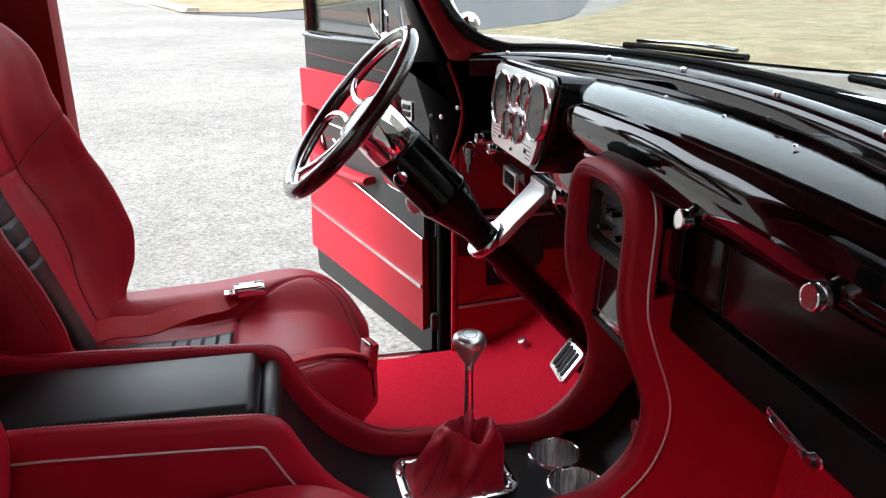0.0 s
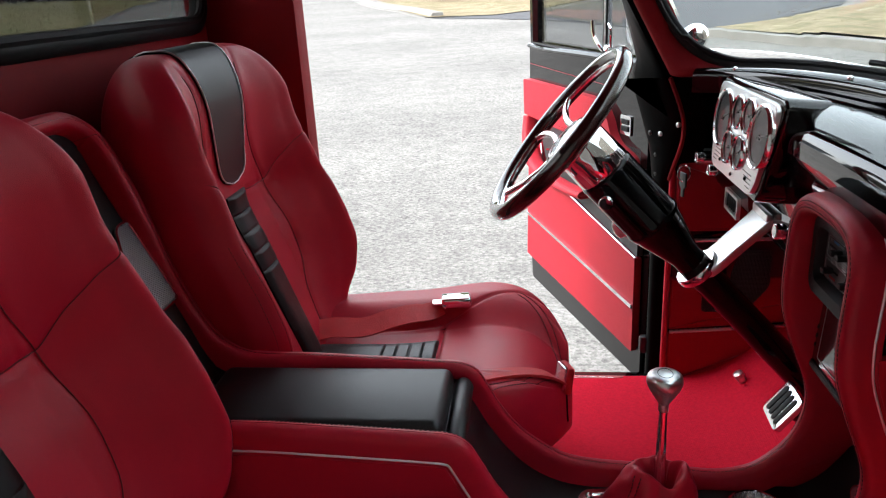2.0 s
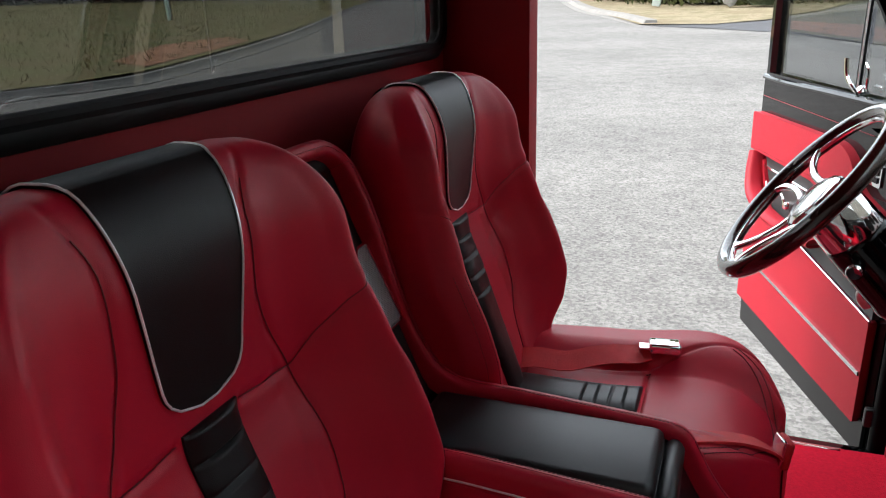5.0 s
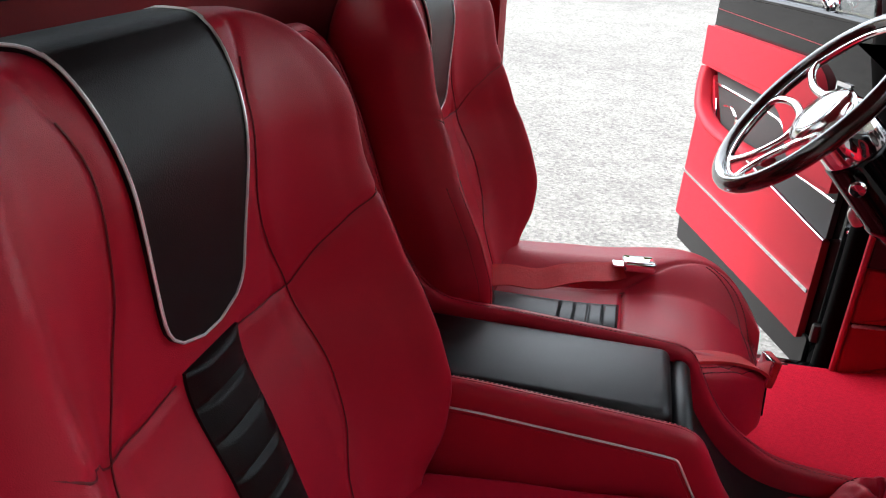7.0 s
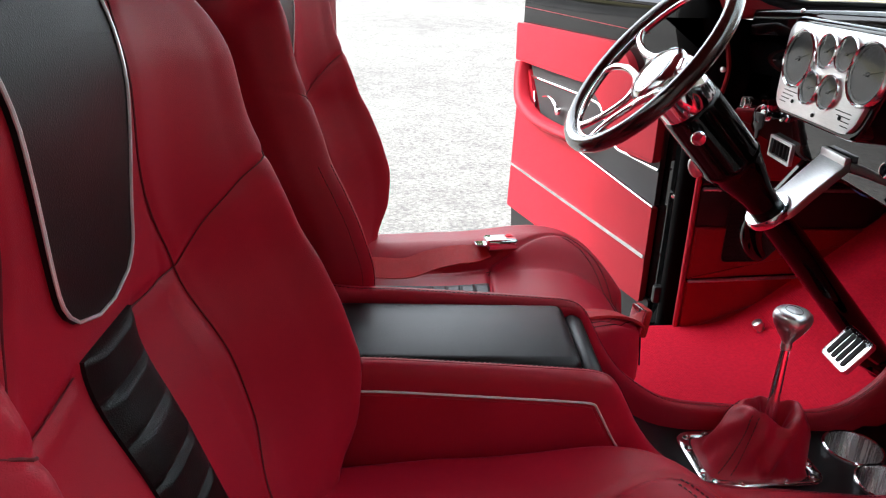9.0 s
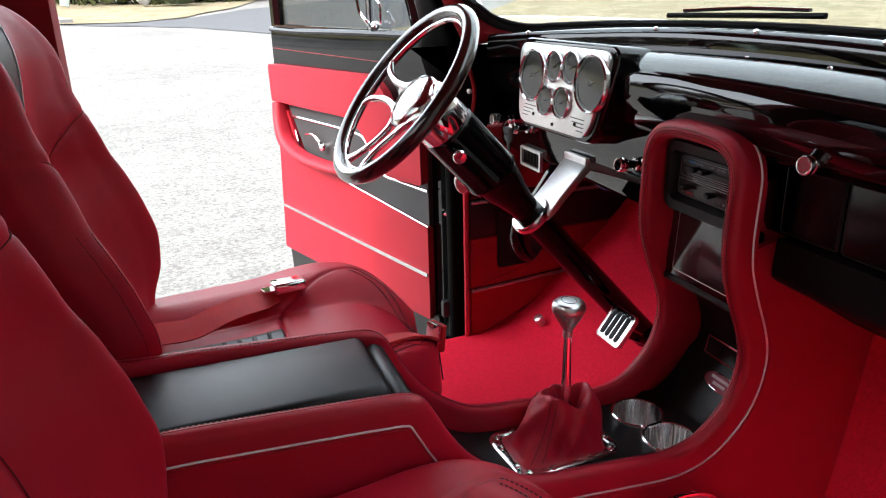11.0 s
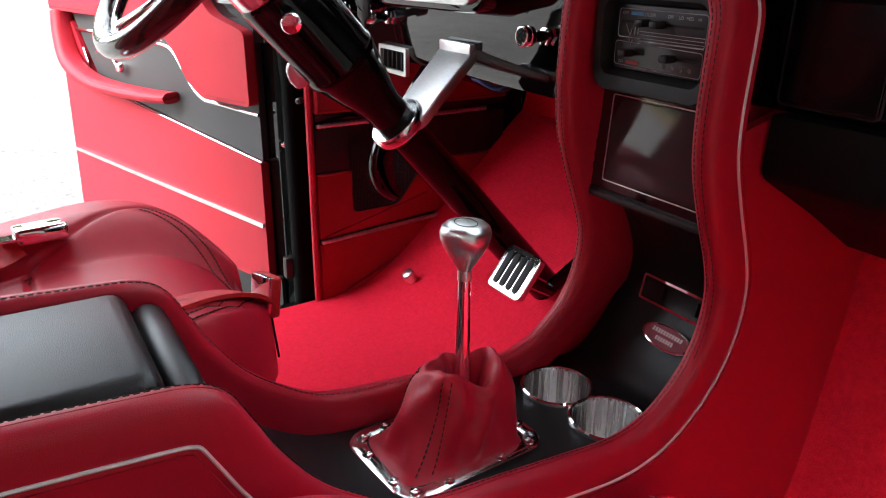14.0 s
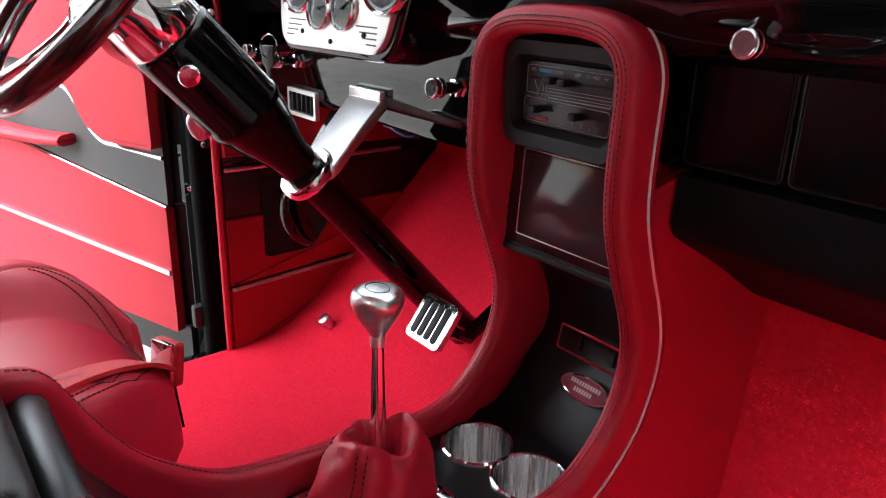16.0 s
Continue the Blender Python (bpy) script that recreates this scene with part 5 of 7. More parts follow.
GREYINK = mat("grey_print", (0.42, 0.43, 0.44), 0.6, vary=0.1)
BLUEINK, REDINK = mat("blue_print", (0.05, 0.22, 0.45), 0.6, vary=0.1), mat("red_print", (0.45, 0.05, 0.04), 0.6, vary=0.1)


def hline(pts, w=0.0004, bm=None):
    return tube([HM @ Vector((x, y, 0.0046)) for x, y in pts], w, 4, bm)


bm = bmesh.new()
hline(round_corners([(-0.052, 0.026), (0.054, 0.026), (0.054, -0.002), (-0.022, -0.002), (-0.022, -0.0), (-0.052, -0.0)], 0.004) + [(-0.052, 0.022)], bm=bm)
hline(round_corners([(-0.054, -0.004), (0.053, -0.006), (0.053, -0.028), (-0.054, -0.026)], 0.004) + [(-0.054, -0.008)], bm=bm)
for k in range(4):
    hline([(-0.024, 0.0065 - 0.003 * k), (0.053, 0.0065 - 0.003 * k)], 0.0003, bm)
part("printed_frame", bm, GREYINK, heater, "grey printed lines")


def text(body, x, y, size, material, name="lettering"):
    cu = bpy.data.curves.new("lettering", 'FONT')
    cu.body, cu.size, cu.align_x = body, size, 'CENTER'
    ob = bpy.data.objects.new("tmp", cu)
    scene.collection.objects.link(ob)
    me = bpy.data.meshes.new_from_object(ob)
    bpy.data.objects.remove(ob)
    b = bmesh.new()
    b.from_mesh(me)
    bpy.data.meshes.remove(me)
    bmesh.ops.transform(b, matrix=HM @ Matrix.Translation((x, y, 0.0047)), verts=b.verts[:])
    return part(name, b, material, heater)


text("OFF", -0.044, 0.0205, 0.0042, GREYINK)
text("COLDER", -0.014, 0.0205, 0.0042, GREYINK)
text("OFF", 0.012, 0.0205, 0.0042, GREYINK)
text("LO", 0.024, 0.0205, 0.0042, GREYINK)
text("MED", 0.034, 0.0205, 0.0042, GREYINK)
text("HI", 0.045, 0.0205, 0.0042, GREYINK)
text("OFF", -0.045, -0.0245, 0.0042, GREYINK)
part("cold_mark", prism([(-0.037, 0.0205), (-0.022, 0.0205), (-0.022, 0.0235), (-0.037, 0.0235)], HM @ Matrix.Translation((0, 0, 0.0042)), 0.0004), BLUEINK, heater)
part("warm_mark", prism([(-0.038, -0.0245), (-0.022, -0.0245), (-0.022, -0.0215), (-0.038, -0.0215)], HM @ Matrix.Translation((0, 0, 0.0042)), 0.0004), REDINK, heater)
bm = bmesh.new()
for pts in ([(-0.042, 0.012), (-0.036, 0.002), (-0.032, 0.012)], [(-0.030, 0.003), (-0.030, 0.012)], [(-0.026, 0.003), (-0.026, 0.012), (-0.020, 0.003), (-0.020, 0.012)], [(-0.038, 0.001), (-0.034, -0.006), (-0.03, 0.001)], [(-0.028, -0.005), (-0.024, 0.001), (-0.02, -0.005)]):
    hline(pts, 0.0005, bm)
part("maker_mark", bm, GREYINK, heater, "grey stylised mark")
for x0, x1, y, kx in ((-0.048, -0.006, 0.0145, -0.016), (0.006, 0.050, 0.0145, 0.002), (-0.048, -0.016, -0.014, -0.034), (0.004, 0.048, -0.014, 0.018)):
    part("slot", prism(round_rect(x1 - x0, 0.0022, 0.001, 2), HM @ Matrix.Translation(((x0 + x1) / 2, y, 0.0040)), 0.0008), BLACK, heater)
    part("slider", rbox((0.010, 0.007, 0.014), 0.002, 2, m=HM @ Matrix.Translation((kx, y, 0.010))), PLASTIC, heater)
for k in range(4):
    part("symbol", turned([(0.0012, 0), (0.0016, 0.0005), (0.0022, 0.0)], HM @ Matrix.Translation((0.010 + 0.010 * k, -0.0225, 0.0042)), 10), GREYINK, heater)

# screen
display = thing("display_screen", (0.2, CY, 0.39), "dark touch screen with a glossy black frame", "screen")
SM = Matrix(((0, 0.06, -1, 0.206), (-1, 0, 0, 0.016), (0, 1, 0.06, 0.432), (0, 0, 0, 1)))
part("frame", prism(round_rect(0.178, 0.112, 0.004, 3), SM @ Matrix.Translation((0, 0, -0.01)), 0.016, 0.002), mat("piano_black", (0.008, 0.008, 0.009), 0.12, coat=0.6, vary=0.2), display)
SCREEN = mat("dark_glass_screen", (0.030, 0.028, 0.031), 0.10, spec=0.7, vary=0.1)
part("glass", prism(round_rect(0.142, 0.086, 0.002, 3), SM @ Matrix.Translation((0.012, 0.002, 0.006)), 0.0012, 0.0004), SCREEN, display)
part("bezel_edge", tube([SM @ Vector((x, y, 0.0065)) for x, y in round_rect(0.174, 0.108, 0.003, 3)], 0.0012, 5, closed=True), PLASTIC, display)
part("glass_edge", tube([SM @ Vector((0.012 + x, 0.002 + y, 0.0066)) for x, y in round_rect(0.146, 0.090, 0.002, 3)], 0.0007, 5, closed=True), SATIN_ALU, display, "fine bright edge of the glass")
for k in range(6):
    part("button", rbox((0.006, 0.007, 0.002), 0.0008, 1, m=SM @ Matrix.Translation((-0.080, 0.034 - 0.013 * k, 0.0065))), PLASTIC, display)
part("ledge", rbox((0.014, 0.166, 0.010), 0.004, 3, m=Matrix.Translation((0.201, CY + 0.004, 0.373))), PLASTIC, display, "grained black ledge")

# lower vent and oval plate
vent("console_vent", (0.2725, 0.014, 0.252), 0.112, 0.031, (-0.96, 0, 0.22), "slim dark slot in a thin chrome frame low in the console", 2, 0.0028, CHROME)
badge = thing("oval_plate", (0.252, 0.007, 0.215), "oval red and silver maker's plate on the console", "plate")
bmx = axes((0.2508, 0.007, 0.2145), (-0.83, 0, 0.56), (0, 1, 0))
oval = [(0.0345 * math.cos(2 * math.pi * k / 40), 0.0145 * math.sin(2 * math.pi * k / 40)) for k in range(40)]
part("plate", prism(oval, bmx, 0.003, 0.001), CHROME, badge, "polished oval plate")
part("field", prism([(x * 0.9, y * 0.84) for x, y in oval], bmx @ Matrix.Translation((0, 0, 0.003)), 0.0005), mat("plate_red", (0.22, 0.03, 0.05), 0.5, spec=0.2, vary=0.1), badge, "dark red field")
bm = bmesh.new()
for yy, n, w in ((0.0038, 7, 0.0037), (-0.0045, 11, 0.0039)):
    for k in range(n):
        rbox((w * 0.7, 0.005, 0.0006), 0.0002, 1, bm, bmx @ Matrix.Translation(((k - (n - 1) / 2) * w, yy, 0.0037)))
part("letter_bars", bm, mat("dull_rose_metal", (0.42, 0.27, 0.28), 0.4, metal=0.6, vary=0.1), badge, "raised silver bars")
# oval courtesy lamp low on the console's side
lamp = thing("side_lamp", (0.10, -0.125, 0.12), "oval chrome courtesy lamp on the console's side", "lamp")
lm = axes((0.098, -0.119, 0.128), (0, -1, 0.05), (1, 0, 0)) @ Matrix.Rotation(radians(-8), 4, 'Z')
ov = [(0.052 * math.cos(2 * math.pi * k / 36), 0.024 * math.sin(2 * math.pi * k / 36)) for k in range(36)]
part("bezel", prism(ov, lm, 0.006, 0.002), CHROME, lamp)
part("face", prism([(x * 0.86, y * 0.8) for x, y in ov], lm @ Matrix.Translation((0, 0, 0.006)), 0.002, 0.001), SATIN_ALU, lamp)
# mesh speaker on the rear tower
spk = thing("rear_speaker", (-0.70, CY, 0.50), "silver mesh speaker grille on the black tower between the seats", "speaker")
way = Vector((0.90, 0, 0.42)).normalized()
sm = axes((-0.7075, 0.045, 0.527), way, (0, 1, 0))
out = round_corners([(0.047, -0.062), (0.047, 0.066), (0.014, 0.066), (-0.060, -0.062)], [0.008, 0.010, 0.012, 0.012], 5)
part("frame", tube([sm @ Vector((x, y, 0.006)) for x, y in out], 0.0018, 6, closed=True), CHROME, spk, "thin chrome frame")
part("backing", prism(out, sm @ Matrix.Translation((0, 0, -0.004)), 0.006), BLACK, spk)
bm = bmesh.new()
for k in range(-22, 23):
    c = k * 0.005
    for d in (1, -1):
        run = [x for x in np.linspace(-0.06, 0.047, 60) if -0.060 < c + d * x < 0.064 and x > -0.058 + (c + d * x + 0.062) * 0.578]
        if len(run) > 3:
            tube([sm @ Vector((run[0], c + d * run[0], 0.004)), sm @ Vector((run[-1], c + d * run[-1], 0.004))], 0.0008, 4, bm)
part("mesh", bm, mat("grey_wire_mesh", (0.45, 0.45, 0.46), 0.45, metal=0.6, vary=0.2), spk, "grey wire mesh")
part("tower_trim", tube(smooth_path([(-0.786, 0.040, 0.668), (-0.764, 0.036, 0.625), (-0.742, 0.030, 0.580), (-0.715, 0.018, 0.525), (-0.690, 0.0, 0.47)], 5), 0.0030, 6), CHROME, spk, "chrome strip")

# ---- bucket seats ----
from mathutils.bvhtree import BVHTree


def seat_back_shape(z):
    """Middle x of the front, half width, bolster height and depth at height z."""
    xc = interp(z, [(0.15, -0.545), (0.32, -0.606), (0.45, -0.652), (0.548, -0.684), (0.60, -0.684), (0.70, -0.680), (0.80, -0.688)])
    w = interp(z, [(0.16, 0.170), (0.26, 0.212), (0.34, 0.243), (0.40, 0.257), (0.50, 0.258), (0.57, 0.247), (0.63, 0.238), (0.70, 0.234), (0.80, 0.222)])
    b = interp(z, [(0.16, 0.0), (0.27, 0.035), (0.34, 0.082), (0.41, 0.106), (0.50, 0.109), (0.56, 0.094), (0.615, 0.074), (0.66, 0.055), (0.72, 0.043), (0.80, 0.026)])
    d = interp(z, [(0.16, 0.15), (0.45, 0.15), (0.70, 0.125), (0.83, 0.10)])
    return xc, w, b, d


BACK_SEAM = [(0.20, 0.085), (0.33, 0.110), (0.39, 0.138), (0.45, 0.144), (0.542, 0.131), (0.60, 0.109), (0.66, 0.096), (0.73, 0.096), (0.79, 0.116)]
CROSS_SEAM = [(0.0, 0.548), (0.045, 0.546), (0.10, 0.541), (0.131, 0.543), (0.165, 0.578), (0.20, 0.609), (0.24, 0.634)]


def groove(d, depth=0.0034, width=0.0050):
    return -depth * math.exp(-(d / width) ** 2)


def back_seams(y, z):
    """Distance to the nearest seam of the seat back."""
    a = abs(y)
    yv = interp(z, BACK_SEAM)
    zh = interp(a, CROSS_SEAM)
    d = abs(a - yv)
    if a > 0.045:
        d = min(d, abs(z - zh) * 0.86)
    return d


def seat_back_mesh(nz=190, nf=150, nb=24, seams=True):
    rings = []
    z0, z1 = 0.17, 0.797
    nt = nz // 3
    levels = [(z0 + (0.70 - z0) * i / (nz - nt), 0.0) for i in range(nz - nt)]
    levels += [(0.70 + (z1 - 0.70) * math.sin(a), a) for a in np.linspace(0, math.pi / 2, nt)]
    for z, a in levels:
        k = math.cos(a) ** 0.75 if a < 1.57 else 0.0
        xc, w, b, d = seat_back_shape(z)
        w *= 0.58 + 0.42 * k
        d2 = d * (0.12 + 0.88 * k)
        xr = xc - d * 0.52 - d2 * 0.48
        xf = xr + d2
        ring = []
        for j in range(nf + 1):
            s = -1 + 2 * j / nf
            s = math.copysign(abs(s) ** 0.9, s)
            a = abs(s)
            bump = b * (interp(a, [(0.44, 0.0), (0.56, 0.10), (0.78, 0.62), (0.91, 0.97), (1.0, 0.93)]))
            edge = 0.052 * max(0.0, (a - 0.86) / 0.14) ** 3 * (0.10 + 0.90 * k)
            x = xf + bump * (0.05 + 0.95 * k) - edge
            y = w * s * (1 + 0.0 * a)
            x += groove(back_seams(y, z)) * min(1, k * 1.3) if seams else 0.0
            ring.append(Vector((x, y, z)))
        for j in range(1, nb):
            s = 1 - 2 * j / nb
            a = abs(s)
            x = xr - 0.004 * k + 0.05 * a ** 5 * k
            ring.append(Vector((x, w * s * 0.985, z)))
        rings.append(ring)
    return loft(rings)


def cushion_top(x, y):
    """Height of the cushion's top."""
    a = abs(y)
    z = 0.230 + 0.020 * math.exp(-((x + 0.25) / 0.11) ** 2)
    z += interp(a, [(0.09, 0.0), (0.17, 0.040), (0.215, 0.040), (0.25, 0.004)])
    front = max(0.0, (x + 0.235) / 0.135)
    z -= 0.058 * front ** 3
    return z


def cushion_seams(x, y):
    a = abs(y)
    d = 1.0
    if a < 0.105:
        d = abs(x + 0.345)
    yl = lerp(x, [(-0.60, 0.095), (-0.345, 0.105), (-0.20, 0.185), (-0.14, 0.21)])
    d = min(d, abs(a - yl) * 0.9)
    return d


def cushion_mesh(nx=150, ny=130):
    rings = []
    for i in range(nx + 1):
        x = -0.62 + (0.514) * (1 - (1 - i / nx) ** 1.2)
        f = max(0.0, (x + 0.30) / 0.2)
        w = 0.245 * math.sqrt(max(0.02, 1 - 0.97 * f ** 3.0)) * (1 - 0.10 * max(0, -0.45 - x) / 0.15)
        ring = []
        for j in range(ny + 1):
            s = -1 + 2 * j / ny
            y = w * math.copysign(abs(s) ** 0.92, s)
            yy = y * 0.245 / w
            drop = 0.05 * max(0.0, (abs(s) - 0.86) / 0.14) ** 2
            z = cushion_top(x, yy) - drop + groove(cushion_seams(x, yy), 0.0055, 0.004)
            ring.append(Vector((x, y, z)))
        zt = ring[-1].z
        zb = 0.075 + 0.05 * max(0.0, f) ** 2 * 0.4
        for k in range(1, 7):
            t = k / 6
            ring.append(Vector((x - 0.125 * t ** 1.4 * max(0, f) ** 2, w * (1.0 - 0.06 * t * t + 0.02 * math.sin(t * 3.14)), zt + (zb - zt) * t)))
        for k in range(6, 0, -1):
            t = k / 6
            ring.append(Vector((x - 0.125 * t ** 1.4 * max(0, f) ** 2, -w * (1.0 - 0.06 * t * t + 0.02 * math.sin(t * 3.14)), zt + (zb - zt) * t)))
        rings.append(ring)
    return loft(rings)


def laid(bvh, rows, way, off):
    """Rows of points dropped along way onto a body and lifted off it."""
    out = []
    way = Vector(way)
    for row in rows:
        new_row = []
        for p in row:
            p = Vector(p)
            hit, n, _, _ = bvh.ray_cast(p - way * 0.5, way, 1.5)
            if hit is None:
                hit, n, _, _ = bvh.find_nearest(p)
            if n.dot(way) > 0:
                n = -n
            new_row.append(hit + n * off)
        out.append(new_row)
    return out


def seat(at):
    st = thing("bucket_seat", at, "red leather bucket seat with black inlays and chrome piping", "seat", group="bucket seats")
    o = Vector(at)
    sh = Matrix.Translation(o)

    def put(name, bm, material, label="", angle=60):
        bmesh.ops.transform(bm, matrix=sh, verts=bm.verts[:])
        return part(name, bm, material, st, label, angle)

    back = seat_back_mesh()
    bmesh.ops.recalc_face_normals(back, faces=back.faces[:])
    back.normal_update()
    plain = seat_back_mesh(seams=False)
    bmesh.ops.recalc_face_normals(plain, faces=plain.faces[:])
    plain.normal_update()
    bvh = BVHTree.FromBMesh(plain)
    plain.free()
    cush = cushion_mesh()
    bmesh.ops.translate(cush, vec=(0, 0.012, 0), verts=cush.verts[:])
    bmesh.ops.recalc_face_normals(cush, faces=cush.faces[:])
    cush.normal_update()
    cvh = BVHTree.FromBMesh(cush)
    bk = put("backrest", back, RED)
    cs = put("seat_cushion", cush, RED)
    # headrest inlay: up the front, over the crown and a little down the rear
    rows = []
    n = 34
    for i in range(n + 1):
        t = i / n
        if t < 0.72:
            u = t / 0.72
            z = 0.572 + (0.785 - 0.572) * u
            w = 0.052 + 0.033 * u
            if u < 0.17:
                w *= max(0.03, 1 - ((0.17 - u) / 0.17) ** 2.4) ** (1 / 2.4)
            way = Vector((-1, 0, -0.9 * max(0, u - 0.55))).normalized()
            x = -0.75
        else:
            u = (t - 0.72) / 0.28
            z, w = 0.785, 0.085 + 0.008 * u
            way = Vector((-(1 - u) * 1.0, 0, -0.9 - u)).normalized()
            x = -0.72 - 0.07 * u
        rows.append(laid(bvh, [[Vector((x, w * (-1 + 2 * j / 14), z)) for j in range(15)]], way, 0.004)[0])
    bm = loft(rows, close=False)
    got = bmesh.ops.extrude_face_region(bm, geom=bm.faces[:])
    bmesh.ops.translate(bm, vec=(-0.012, 0, -0.004), verts=[v for v in got["geom"] if isinstance(v, bmesh.types.BMVert)])
    ins = put("headrest_inlay", bm, BLACK_INLAY, "black leather inlay edged in chrome piping")
    edge = [r[0] for r in reversed(rows)] + list(rows[0][1:-1]) + [r[-1] for r in rows]
    bm = tube([p + Vector((0.0008, 0, 0.0003)) for p in edge], 0.0013, 6)
    bmesh.ops.transform(bm, matrix=sh, verts=bm.verts[:])
    part("piping", bm, SILVER, ins, "bright silver piping")
    # pleated strip on the back
    rows = []
    n = 150
    rib_at = lambda t: 0.25 + 0.75 * (min(1.0, abs(((t / 0.105) + 0.5) % 1.0 - 0.5) * 9) if t < 0.47 else 1.0)
    for i in range(n + 1):
        t = i / n
        z = 0.553 - 0.32 * t
        w = 0.040 - 0.006 * t
        row = laid(bvh, [[Vector((-0.6, w * (-1 + 2 * j / 8), z)) for j in range(9)]], (-1, 0, 0), 0.003)[0]
        rib = rib_at(t)
        rows.append([p + Vector((0.008 * rib * (1 - abs(-1 + 2 * j / 8) ** 4), 0, 0)) for j, p in enumerate(row)])
    bm = loft(rows, close=False)
    got = bmesh.ops.extrude_face_region(bm, geom=bm.faces[:])
    bmesh.ops.translate(bm, vec=(-0.012, 0, 0), verts=[v for v in got["geom"] if isinstance(v, bmesh.types.BMVert)])
    put("pleated_strip", bm, BLACK_INLAY, "black pleated leather strip")
    # pleated strip on the cushion
    rows = []
    for i in range(n + 1):
        t = i / n
        x = -0.350 - 0.24 * t
        w = 0.045
        row = laid(cvh, [[Vector((x, 0.012 + w * (-1 + 2 * j / 8), 0.3)) for j in range(9)]], (0, 0, -1), 0.002)[0]
        rib = rib_at(t)
        rows.append([p + Vector((0, 0, 0.007 * rib * (1 - abs(-1 + 2 * j / 8) ** 4))) for j, p in enumerate(row)])
    bm = loft(rows, close=False)
    got = bmesh.ops.extrude_face_region(bm, geom=bm.faces[:])
    bmesh.ops.translate(bm, vec=(0, 0, -0.012), verts=[v for v in got["geom"] if isinstance(v, bmesh.types.BMVert)])
    put("cushion_strip", bm, BLACK_LEATHER, "black pleated leather strip")
    # dark seams and double stitching of the cushion
    rows = [[Vector((-0.345, y, 0.3)) for y in np.linspace(-0.105, 0.105, 24)]]
    for s in (-1, 1):
        rows.append([Vector((x, s * lerp(x, [(-0.60, 0.095), (-0.345, 0.105), (-0.20, 0.185), (-0.14, 0.21)]) * math.sqrt(max(0.02, 1 - 0.97 * max(0.0, (x + 0.30) / 0.2) ** 3.0)), 0.3)) for x in np.linspace(-0.56, -0.15, 44)])
    for row in rows:
        line = laid(cvh, [row], (0, 0, -1), -0.0012)[0]
        put("seam", tube(line, 0.0011, 5), RED_DARK, "dark sewn seam")
    for dz in (0.0, 0.011):
        row = []
        for k in range(110):
            a = radians(-118 + 168 * k / 109)
            r = (abs(math.cos(a)) ** 2.3 + abs(math.sin(a)) ** 2.3) ** (-1 / 2.3)
            row.append(Vector((-0.36 + (0.245 - dz) * r * math.cos(a), (0.225 - dz) * r * math.sin(a), 0.3)))
        put("stitching", stitches(laid(cvh, [row], (0, 0, -1), 0.0008)[0], r=0.0009), THREAD, "dark stitching")
    # base
    bm = rbox((0.40, 0.34, 0.10), 0.01, 2, m=Matrix.Translation((-0.40, 0, 0.04)))
    put("base", bm, SATIN, "dark seat base")
    # dark seams of the back
    for s in (-1, 1):
        up = [Vector((-0.5, s * interp(z, BACK_SEAM), z)) for z in np.linspace(0.24, 0.765, 50)]
        across = [Vector((-0.5, s * a, interp(a, CROSS_SEAM))) for a in np.linspace(0.045, 0.238, 40)]
        for row in (up, across):
            line = laid(bvh, [row], (-1, 0, 0), -0.0020)[0]
            put("seam", tube(line, 0.0008, 5), RED_DARK, "dark sewn seam")
    # double stitching down the bolster edges
    for s in (-1, 1):
        for dy in (0.0, 0.010):
            row = []
            for k in range(60):
                z = 0.22 + 0.32 * k / 59
                w = seat_back_shape(z)[1]
                row.append(Vector((-0.5, s * (w * 0.955 - dy), z)))
            line = laid(bvh, [row], (-1, 0, 0), 0.0006)[0]
            put("stitching", stitches(line), THREAD, "dark stitching")
    return st


driver_seat = seat((0.0, 0.362, 0.0))
copy_thing(driver_seat, pose(0.0, -0.337, 0.0))

# ---- the open driver's door ----
DM = Matrix(((-0.342, -0.940, 0, 0.0815), (0.940, -0.342, 0, 0.862), (0, 0, 1, 0), (0, 0, 0, 1)))
# door axes: x from the hinges to the free edge, y out of the inner face into the cab, z up


def dq(u, v, z):
    return DM @ Vector((u, v, z))


def dpanel(outline, v0, v1, r=0.004, seg=2, bm=None):
    """An outline of (u, z) as a plate from depth v0 to v1 on the door."""
    m = DM @ Matrix(((1, 0, 0, 0), (0, 0, -1, v1), (0, 1, 0, 0), (0, 0, 0, 1)))
    return prism(outline, m, v1 - v0, r, seg, bm)


door = thing("door_driver", tuple(dq(0.4, 0, -0.09)), "open black truck door with a red and charcoal padded inner panel", "door", kind="structure")
out = round_corners([(-0.03, -0.09), (0.752, -0.09), (0.735, 0.66), (-0.03, 0.66)], [0.02, 0.09, 0.02, 0.0])
part("shell", dpanel(out, -0.085, -0.012, 0.012), GLOSS, door)
part("lower_edge", dpanel(round_corners([(-0.02, -0.085), (0.735, -0.085), (0.745, -0.0), (-0.02, -0.0)], 0.012), -0.03, -0.004, 0.004), SATIN, door, "worn dark lower edge of the door")
part("belt", dpanel(round_corners([(-0.03, 0.46), (0.09, 0.46), (0.17, 0.580), (0.722, 0.580), (0.722, 0.70), (-0.03, 0.70)], [0, 0, 0, 0, 0.03, 0]), -0.03, 0.004, 0.006), GLOSS, door)
